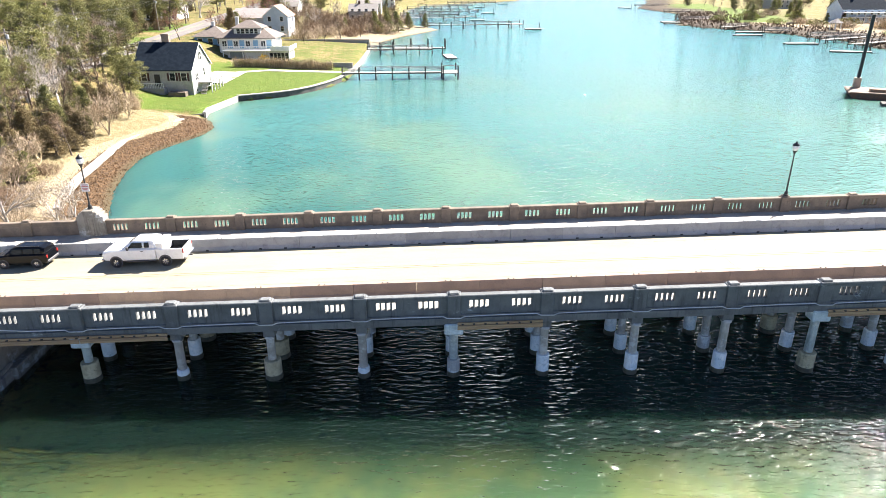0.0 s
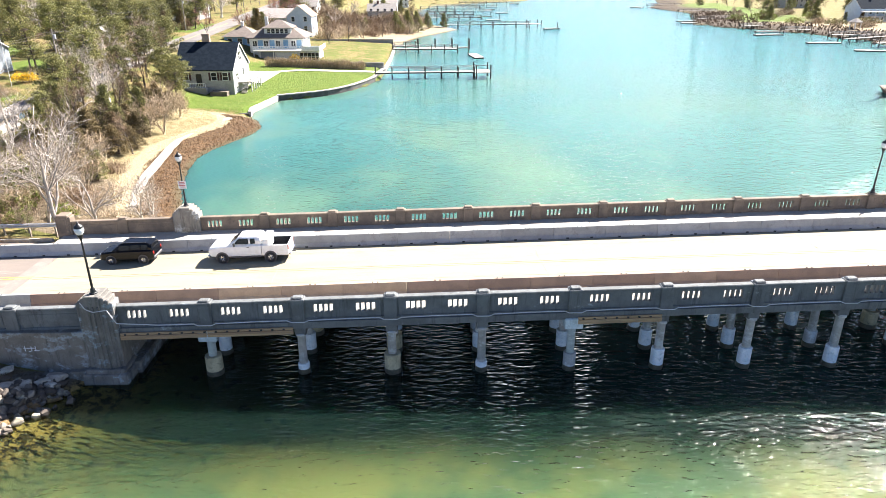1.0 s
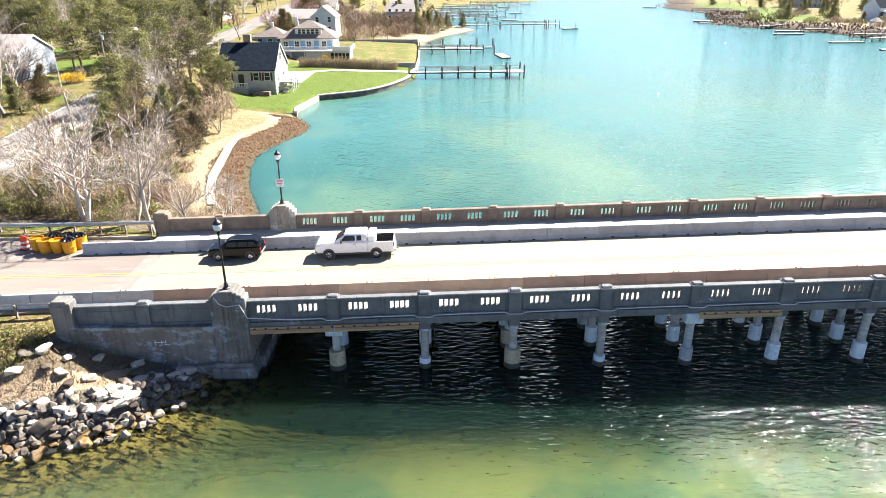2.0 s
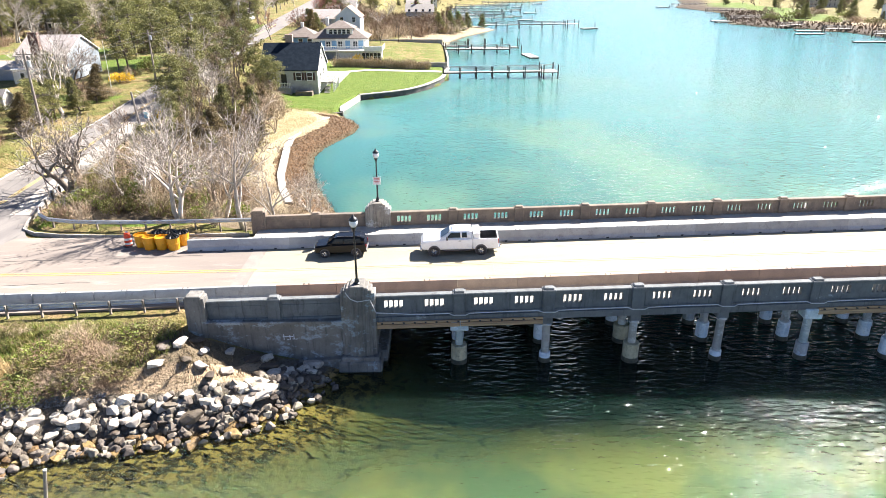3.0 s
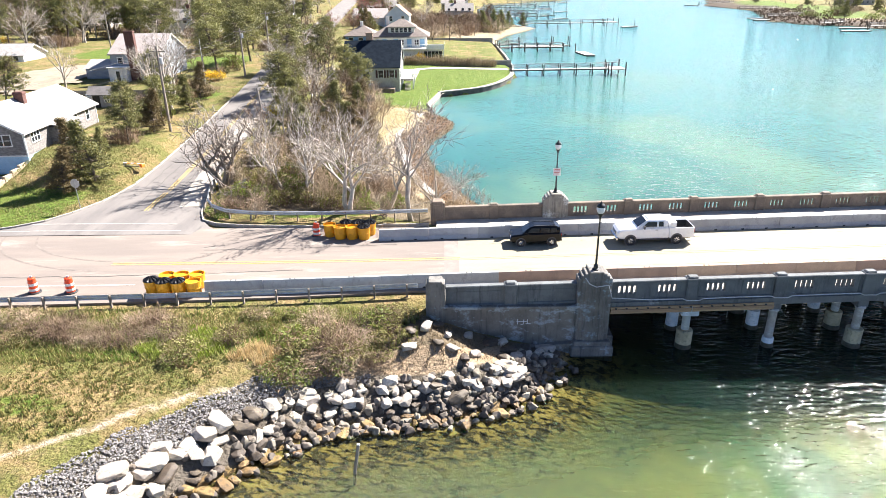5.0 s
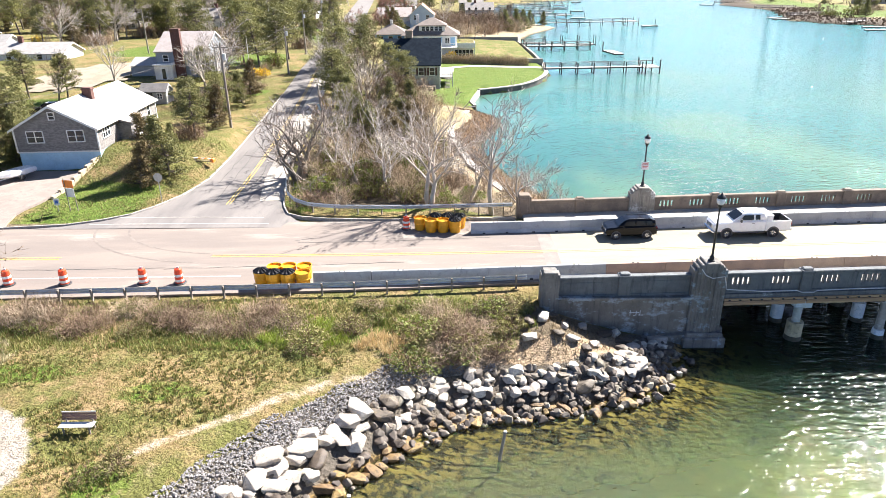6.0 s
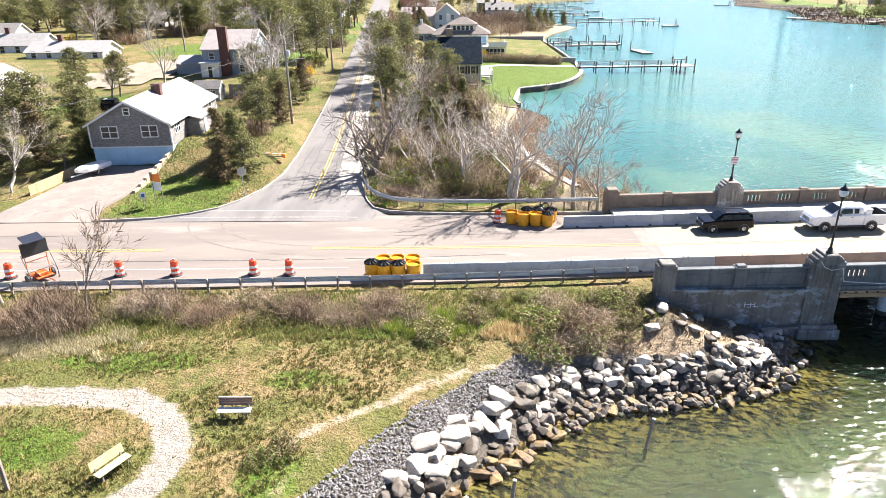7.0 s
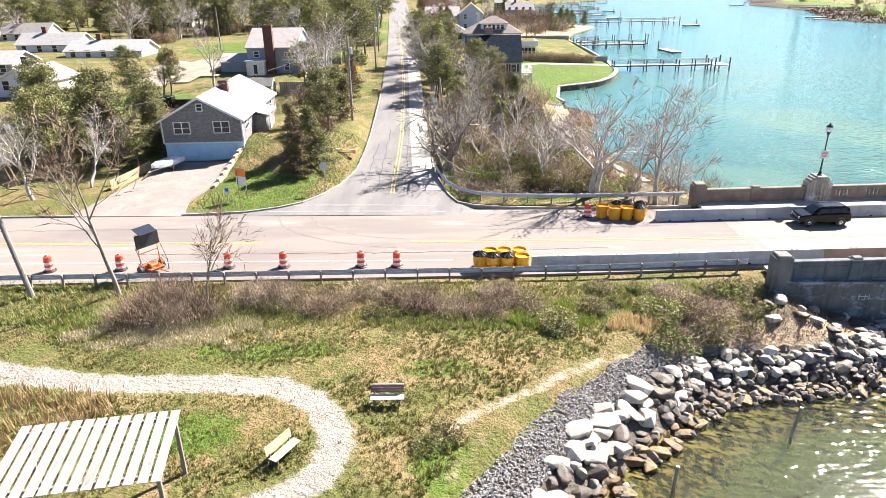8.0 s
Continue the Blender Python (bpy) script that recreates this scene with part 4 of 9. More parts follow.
tagged(part("driveway", g, surf("driveway_asphalt", (0.25, 0.21, 0.185), (0.20, 0.17, 0.15), 0.5, 0.92, 0.3, 24, c3=(0.15, 0.13, 0.12))), "pale asphalt drive up to the garage doors", "driveway", kind="structure")


g = Geo()
for a in range(12):
    for b in range(20):
        x0, x1, y0, y1 = -109 + 1.5 * a, -107.5 + 1.5 * a, 96 + 1.7 * b, 97.7 + 1.7 * b
        if math.hypot((x0 + 101.5) / 7.5, (y0 - 111) / 14.5) > 0.95 + 0.12 * math.sin(a * 2.1 + b):
            continue
        g.face_set([(x, y, ground_z(x, y) + 0.22) for x, y in ((x0, y0), (x1, y0), (x1, y1), (x0, y1))], [(0, 1, 2, 3)])
tagged(part("driveway_yard", g, surf("pale_shell_yard", (0.27, 0.225, 0.17), (0.21, 0.175, 0.125), 0.3, 0.95, 0.3, 14, c3=(0.15, 0.125, 0.085))), "pale sandy yard between the houses", "driveway", kind="structure")


# ---- lines, cracks and tyre marks on the road ----
def painted(name, runs, width, material, label, lift=0.062):
    """Thin strips laid on the road along lines of (x, y)."""
    g = Geo()
    for pts in runs:
        for (x0, y0), (x1, y1) in zip(pts, pts[1:]):
            n = max(1, int(math.hypot(x1 - x0, y1 - y0) / 1.5))
            for k in range(n):
                a = Vector((x0 + (x1 - x0) * k / n, y0 + (y1 - y0) * k / n))
                b = Vector((x0 + (x1 - x0) * (k + 1) / n, y0 + (y1 - y0) * (k + 1) / n))
                s = (b - a).normalized()
                s = Vector((-s.y, s.x)) * width / 2
                vs = []
                for q in (a - s, a + s, b + s, b - s):
                    vs.append((q.x, q.y, street_top(q.x, q.y) + lift - 0.05))
                g.face_set(vs, [(0, 1, 2, 3)])
    return tagged(part(name, g, material), label, "marking", kind="structure")


def street_top(x, y):
    """Height of the paved surface, with its crown."""
    if y > 44.6:
        w, e = float(np.interp(y, SIDE_Y, SIDE_W)), float(np.interp(y, SIDE_Y, SIDE_E))
        base = float(side_z(y)) + 0.004
    elif x > -31.6:
        w, e = 33.1, 43.2
        base = float(road_z(x))
    else:
        w, e = float(np.interp(x, [-160, -85, -70, -50, -33], [28.5, 31.2, 31.9, 32.7, 33.4])), float(np.interp(x, [-160, -90, -74, -52, -46, -40, -33], [42.4, 43.6, 43.9, 45.2, 45.1, 44.8, 44.4]))
        base = float(road_z(x))
    u = ((x if y > 44.6 else y) - w) / (e - w)
    j = min(3, max(0, int(u * 4)))
    c = [0.05 * (1 - (2 * q / 4 - 1) ** 2) for q in range(5)]
    return base + c[j] + (c[j + 1] - c[j]) * (u * 4 - j)


YL = [(-150, 36.6), (-110, 37.3), (-85, 37.9), (-66, 38.05)]
painted("centre_line", [[(x, y + o) for x, y in YL] for o in (-0.14, 0.14)], 0.10, YELLOW_LINE, "worn double yellow centre line")
YL = [(-55.5, 38.3), (-48, 38.3), (-40, 38.25), (-31.5, 38.1)]
painted("centre_line", [[(x, y + o) for x, y in YL] for o in (-0.14, 0.14)], 0.10, YELLOW_LINE, "worn double yellow centre line")
painted("centre_line", [[(x, 38.0 + o) for x in np.arange(-31.4, 70, 3.0)] for o in (-0.13, 0.13)], 0.09, surf("faded_yellow", (0.33, 0.285, 0.175), (0.285, 0.25, 0.175), 1.2, 0.9, 0.1, 18, c3=(0.31, 0.29, 0.23)), "almost worn-off yellow line on the bridge")
YL = [(-57.9, 49.5), (-58.1, 53), (-58.3, 60), (-58.7, 69), (-59.6, 82), (-60.9, 100), (-64.2, 135), (-73.0, 231)]
painted("centre_line", [[(x + o, y) for x, y in YL] for o in (-0.14, 0.14)], 0.11, YELLOW_LINE, "worn double yellow line along the side street")
painted("edge_line", [[(-110, 33.3), (-85, 34.4), (-70, 34.75), (-52.5, 35.0)]], 0.1, WHITE_LINE, "worn white edge line")
painted("crossing_line", [[(-66.2, 46.5), (-54.0, 46.2)], [(-67.5, 44.9), (-53.2, 44.75)]], 0.12, surf("worn_white_paint", (0.46, 0.43, 0.40), (0.32, 0.29, 0.27), 1.5, 0.8, 0.1, 20, c3=(0.22, 0.20, 0.185)), "two worn white crossing lines")
painted("asphalt_patch", [[(-32.1, 34.6), (-32.1, 41.5)]], 1.0, PATCH, "darker asphalt patch at the bridge joint", 0.058)
rng = random.Random(11)


def wander(x0, y0, x1, y1, n, amp):
    pts = []
    for k in range(n + 1):
        u = k / n
        pts.append((x0 + (x1 - x0) * u + rng.uniform(-amp, amp), y0 + (y1 - y0) * u + rng.uniform(-amp, amp)))
    return pts


cracks = [wander(-31, 40.6, -4, 40.75, 40, 0.03), wander(-1, 40.7, 24, 40.8, 40, 0.03), wander(-30, 36.1, 34, 36.0, 80, 0.03),
          wander(-15.6, 34.6, -15.9, 41.4, 12, 0.05), wander(1.6, 34.6, 1.2, 41.4, 12, 0.05), wander(20, 34.6, 19.6, 41.4, 12, 0.05)]
painted("road_crack", cracks, 0.045, surf("joint_seal", (0.22, 0.21, 0.18), (0.3, 0.28, 0.24), 2, 0.9, 0.1, 20), "sealed joints and cracks in the bridge deck", 0.06)
cracks = [wander(-59.4, 50, -60.2, 72, 16, 0.12), wander(-57.0, 52, -58.2, 75, 16, 0.12), wander(-60.8, 56, -61.0, 66, 8, 0.15), wander(-61.5, 60, -55.8, 61, 6, 0.15), wander(-62, 70, -56, 69, 6, 0.2),
          wander(-75, 36.0, -58, 36.3, 20, 0.08), wander(-58, 36.2, -42, 36.9, 20, 0.08), wander(-88, 40.5, -72, 41, 18, 0.1), wander(-50, 40.6, -36, 41.0, 14, 0.06)]
painted("road_crack", cracks, 0.06, TAR, "dark sealed cracks in the asphalt", 0.06)
arcs = []
for r in (6.2, 7.9):
    arcs.append([(-54.5 + r * math.cos(a) * 1.5, 44.6 + r * math.sin(a) * 0.95) for a in np.linspace(math.radians(186), math.radians(262), 18)])
painted("tyre_mark", arcs, 0.16, surf("rubber_mark", (0.15, 0.128, 0.115), (0.20, 0.172, 0.15), 1.5, 0.9, 0.1, 20), "dark curved tyre marks across the junction", 0.057)

# ---- sand barrels and traffic drums ----
YELLOW_PLASTIC = plain("yellow_plastic", (0.72, 0.33, 0.012), 0.45)
BLACK_PLASTIC = plain("black_plastic", (0.02, 0.02, 0.022), 0.5)
BLACK_BAG = plain("black_lid", (0.006, 0.006, 0.008), 0.38, spec=0.3)
RED_ORANGE = plain("orange_plastic", (0.72, 0.06, 0.012), 0.45)
REFLECT = plain("white_reflective_band", (0.72, 0.72, 0.70), 0.4)

barrel_proto_parts = {
    "shell": Geo().lathe([(0.37, 0.0), (0.40, 0.05), (0.43, 0.45), (0.455, 0.47), (0.455, 0.52), (0.44, 0.54), (0.46, 0.88), (0.485, 0.90), (0.485, 0.95), (0.45, 0.95), (0.44, 0.82)], 20).mesh("shell", YELLOW_PLASTIC, False),
}
lid_g = Geo().lathe([(0.47, 0.93), (0.49, 0.95), (0.48, 0.99), (0.44, 1.0), (0.34, 1.04), (0.22, 1.1), (0.10, 1.13), (0.0, 1.135)], 40)
for k, (x, y, z) in enumerate(lid_g.v):
    r = math.hypot(x, y)
    if 0.08 < r < 0.46 and z > 0.99:
        lid_g.v[k] = (x, y, z + 0.045 * (1 if int(round(math.atan2(y, x) / math.tau * 40)) % 4 < 2 else -0.6))
lid_mesh = lid_g.mesh("lid", BLACK_BAG)
sand_mesh = Geo().lathe([(0.44, 0.78), (0.3, 0.82), (0.05, 0.84)], 16).mesh("sand", YELLOW_PLASTIC)


def barrel(x, y, z, lid, group, k):
    t = thing("sand_barrel", "yellow plastic sand barrel with a black ribbed lid" if lid else "open yellow plastic sand barrel", "sand barrel", group, at=Matrix.Translation((x, y, z)) @ Matrix.Rotation(k * 1.7, 4, "Z"))
    part("shell", barrel_proto_parts["shell"], None, t)
    part("lid" if lid else "inner_lid", lid_mesh if lid else sand_mesh, None, t)


zn = lambda x, y: street_top(x, y)
for k, (x, y, lid) in enumerate([(-50.75, 33.75, 1), (-49.95, 33.55, 1), (-49.05, 33.55, 1), (-48.1, 33.6, 0), (-50.1, 34.55, 0), (-49.2, 34.6, 0), (-48.2, 34.6, 0)]):
    barrel(x, y, zn(x, y), lid, "sand barrels before the southern barrier", k)
for k, (x, y, lid) in enumerate([(-40.85, 43.1, 0), (-40.0, 42.55, 0), (-39.1, 42.5, 0), (-38.2, 42.35, 1), (-39.65, 43.45, 1), (-38.75, 43.4, 1), (-37.85, 43.25, 1)]):
    barrel(x - 0.35, y, zn(x, y), lid, "sand barrels before the northern barrier", k)

band_m = [Geo().lathe([(0.2805 - 0.035 * z0, z0), (0.2805 - 0.035 * z1, z1)], 18) for z0, z1 in ((0.16, 0.32), (0.50, 0.66))]
band_mesh = [b.mesh("band", REFLECT) for b in band_m]
drum_mesh = Geo().lathe([(0.277, 0.05), (0.265, 0.36), (0.258, 0.40), (0.252, 0.74), (0.236, 0.78), (0.22, 0.98), (0.16, 1.02), (0.1, 1.03)], 18).mesh("drum_body", RED_ORANGE, False)
ring_mesh = Geo().lathe([(0.40, 0.0), (0.41, 0.04), (0.36, 0.07), (0.27, 0.08)], 18).mesh("rubber_base", BLACK_PLASTIC)
grip_mesh = Geo().box(-0.09, 0.09, -0.03, 0.03, 1.0, 1.14, 0.02).mesh("handle", REFLECT)
for x, y in ((-73.94, 33.6), (-67.0, 33.93), (-63.43, 34.0), (-58.4, 34.07), (-56.09, 34.06), (-42.25, 43.25), (-78.5, 33.4)):
    t = thing("traffic_drum", "orange traffic drum with white bands on the road", "traffic drum", "traffic drums on the road", at=(x, y, zn(x, y)))
    body = part("drum_body", drum_mesh, None, t)
    for b in band_mesh:
        part("band", b, None, body)
    part("rubber_base", ring_mesh, None, t)
    part("handle", grip_mesh, None, t)

# ---- message board on a trailer ----
GREY_STEEL = plain("grey_painted_steel", (0.07, 0.07, 0.075), 0.5)
ORANGE_PAINT = plain("orange_paint", (0.55, 0.11, 0.015), 0.45)
t = thing("message_board_trailer", "dark message board on an orange trailer behind the guard rail", "message board", at=Matrix.Translation((-71.75, 33.35, zn(-71.75, 33.35))) @ Matrix.Rotation(1.02, 4, "Z") @ Matrix.Scale(0.88, 4))
part("board", Geo().box(-0.9, 0.9, -0.06, 0.06, 2.0, 3.0, 0.02), BLACK_PLASTIC, t, "black board face")
part("solar_panel", Geo().box(-0.7, 0.7, -0.45, 0.45, -0.02, 0.02, 0.01), plain("solar_glass", (0.03, 0.035, 0.05), 0.15), t, at=Matrix.Translation((0, 0.1, 3.2)) @ Matrix.Rotation(0.4, 4, "X"))
for x in (-0.75, 0.75):
    part("mast", Geo().tube([(x, 0.1, 0.4), (x, 0.1, 3.05)], 0.03, 8), ORANGE_PAINT, t)
    part("brace", Geo().tube([(x, 0.1, 1.5), (x * 0.4, -0.9, 0.5)], 0.025, 6), ORANGE_PAINT, t)
    wh = part("wheel", Geo().tube([(x * 1.15 - 0.09, 0.1, 0.32), (x * 1.15 + 0.09, 0.1, 0.32)], 0.32, 16), BLACK_PLASTIC, t)
part("cross_bar", Geo().tube([(-0.75, 0.1, 1.55), (0.75, 0.1, 1.55)], 0.03, 8), ORANGE_PAINT, t)
part("rear_panel", Geo().box(-0.9, 0.9, 0.062, 0.075, 2.04, 2.96).box(-0.32, -0.28, 0.07, 0.1, 2.0, 3.0).box(0.28, 0.32, 0.07, 0.1, 2.0, 3.0), GREY_STEEL, t, "grey ribbed back of the board")
for z in (0.75, 1.95):
    part("frame_rail", Geo().tube([(-0.95, 0.1, z), (0.95, 0.1, z)], 0.028, 6), GREY_STEEL, t)
    part("frame_rail", Geo().tube([(-0.95, -0.55, 0.75), (-0.95, 0.1, z + 0.2)], 0.024, 6), GREY_STEEL, t)
    part("frame_rail", Geo().tube([(0.95, -0.55, 0.75), (0.95, 0.1, z + 0.2)], 0.024, 6), GREY_STEEL, t)
for x in (-0.95, 0.95):
    part("jack", Geo().tube([(x, -0.55, 0.0), (x, -0.55, 0.8)], 0.03, 6).tube([(x, -0.55, 0.0), (x, -0.55, 0.03)], 0.09, 10), GREY_STEEL, t)
part("bed", Geo().box(-0.6, 0.6, -0.7, 0.8, 0.38, 0.46, 0.02).box(-0.35, 0.35, -0.5, 0.1, 0.45, 0.72, 0.05), ORANGE_PAINT, t, "orange trailer bed with battery box")
part("drawbar", Geo().tube([(0, -0.6, 0.42), (0, -1.9, 0.4)], 0.04, 8), ORANGE_PAINT, t)

# ---- signs ----
SIGN_ORANGE = plain("sign_orange", (0.85, 0.22, 0.02), 0.45)
SIGN_BLUE = plain("sign_blue", (0.02, 0.12, 0.45), 0.45)
gz = ground_z(-63.85, 50.2)
t = thing("stop_sign", "octagonal road sign seen from its bare metal back", "road sign", at=(-63.85, 50.2, gz))
part("post", Geo().box(-0.03, 0.03, -0.02, 0.02, -0.3, 2.75, 0.008), SIGN_BACK, t)
part("plate", Geo().prism([(0.4 * math.cos(math.pi / 8 + k * math.pi / 4), 2.45 + 0.4 * math.sin(math.pi / 8 + k * math.pi / 4)) for k in range(8)], 1, 0.021, 0.033), SIGN_BACK, t)
gz = ground_z(-70.5, 48.3)
t = thing("roadworks_sign", "orange and white roadworks signs on two thin posts", "road sign", at=(-70.5, 48.3, gz))
for x in (-0.35, 0.3):
    part("post", Geo().box(x - 0.03, x + 0.03, 0.0, 0.05, -0.3, 2.9, 0.008), POST_WOOD, t)
part("plate", Geo().box(-0.55, 0.45, -0.03, -0.01, 2.1, 2.75, 0.006), SIGN_ORANGE, t, "orange panel", at=Matrix.Rotation(-0.25, 4, "Z"))
part("plate", Geo().box(-0.48, 0.42, -0.03, -0.01, 1.3, 2.06, 0.006), SIGN_WHITE, t, "white panel", at=Matrix.Rotation(-0.25, 4, "Z"))
gz = ground_z(-71.9, 48.4)
t = thing("small_sign", "small blue and white sign on a low stake", "sign", at=(-71.9, 48.4, gz))
part("post", Geo().box(-0.02, 0.02, -0.02, 0.02, -0.2, 0.9, 0.005), SIGN_BACK, t)
part("plate", Geo().box(-0.24, 0.24, -0.035, -0.021, 0.55, 1.15, 0.005), SIGN_WHITE, t)
part("roundel", Geo().box(-0.14, 0.14, -0.045, -0.036, 0.72, 1.0, 0.004), SIGN_BLUE, t)


t = thing("barricade", "fallen white and orange barricade lying on the corner grass", "barricade", at=Matrix.Translation((-63.8, 60.6, ground_z(-63.8, 60.6))) @ Matrix.Rotation(-0.25, 4, "Z"))
for k in range(5):
    part("board", Geo().box(-1.0 + 0.4 * k, -0.61 + 0.4 * k, -0.1, 0.1, 0.34, 0.39, 0.01), SIGN_ORANGE if k % 2 else SIGN_WHITE, t)
for x in (-0.8, 0.8):
    part("leg", Geo().tube([(x, -0.55, 0.03), (x, 0.0, 0.33), (x, 0.5, 0.03)], 0.035, 6), POST_WOOD, t)
part("rail", Geo().tube([(-1.5, -0.35, 0.08), (1.3, -0.55, 0.3)], 0.05, 6), POST_WOOD, t)
part("panel", Geo().box(0.95, 1.3, -0.25, 0.2, 0.05, 0.42, 0.04), SIGN_ORANGE, t, "orange plastic end panel")
gz = ground_z(-55.4, 80.0)
t = thing("street_sign", "small pale blue sign on a thin post beside the street", "sign", at=(-55.4, 80.0, gz))
part("post", Geo().box(-0.03, 0.03, -0.03, 0.03, -0.2, 2.2, 0.008), SIGN_BACK, t)
part("plate", Geo().box(-0.35, 0.35, -0.045, -0.031, 1.4, 2.15, 0.006), plain("sign_pale_blue", (0.25, 0.52, 0.68), 0.5), t)


# ---- vehicles ----
WHITE_PAINT = plain("white_car_paint", (0.84, 0.85, 0.86), 0.28, 0.0, 0.6)
BLACK_PAINT = plain("black_car_paint", (0.004, 0.0045, 0.006), 0.22, 0.0, 0.0, 0.25)
DARK_GLASS = plain("tinted_glass", (0.008, 0.010, 0.013), 0.12, 0.0, 0.0, 0.4)
TYRE = surf("tyre_rubber", (0.018, 0.018, 0.02), (0.03, 0.03, 0.032), 8, 0.8, 0.3, 20, local=True)
CHROME = plain("chrome", (0.65, 0.66, 0.68), 0.2, 0.9)
GREY_TRIM = plain("grey_trim", (0.08, 0.08, 0.085), 0.6)
LIGHT_RED = plain("tail_lens", (0.35, 0.02, 0.015), 0.25)
LIGHT_CLEAR = plain("head_lens", (0.6, 0.62, 0.65), 0.15)


def loft(g, sections):
    """Closed cross-sections of equal count, joined along x: each (x, [(y, z), ...])."""
    n = len(sections[0][1])
    vs = [(x, y, z) for x, ring in sections for y, z in ring]
    fs = [(i * n + k, i * n + (k + 1) % n, (i + 1) * n + (k + 1) % n, (i + 1) * n + k) for i in range(len(sections) - 1) for k in range(n)]
    fs += [tuple(range(n)), tuple(reversed(range((len(sections) - 1) * n, len(sections) * n)))]
    return g.face_set(vs, fs)


def ring(w, z0, z1, r=0.08, tumble=0.0):
    """A rounded box section: half width w at the sill, narrower by tumble at the top."""
    wt = w - tumble
    half = [(w - r, z0), (w, z0 + r), (w, (z0 + z1) / 2), (wt, z1 - r), (wt - r, z1)]
    return half + [(-y, z) for y, z in reversed(half)]


def wheels(t, xs, y, r, rim_m, width=0.24):
    for x in xs:
        for s in (-1, 1):
            w = part("wheel", Geo().lathe([(r * 0.55, -width / 2), (r * 0.93, -width / 2), (r, -width / 2 + 0.04), (r, width / 2 - 0.04), (r * 0.93, width / 2), (r * 0.55, width / 2)], 24), TYRE, t, "black tyre", at=Matrix.Translation((x, s * y, r)) @ Matrix.Rotation(math.pi / 2, 4, "X"))
            g = Geo().lathe([(r * 0.6, -width / 2 - 0.01), (r * 0.56, -width / 2 + 0.05), (r * 0.2, -width / 2 + 0.02), (0.05, -width / 2 - 0.02)], 20)
            for k in range(7):
                g.box(0.05, r * 0.57, -0.035, 0.035, width / 2 - 0.05, width / 2 + 0.01, 0.01, Matrix.Rotation(k * math.tau / 7, 4, "Z"))
                g.box(0.05, r * 0.57, -0.035, 0.035, -width / 2 - 0.01, -width / 2 + 0.05, 0.01, Matrix.Rotation(k * math.tau / 7, 4, "Z"))
            part("rim", g, rim_m, w)


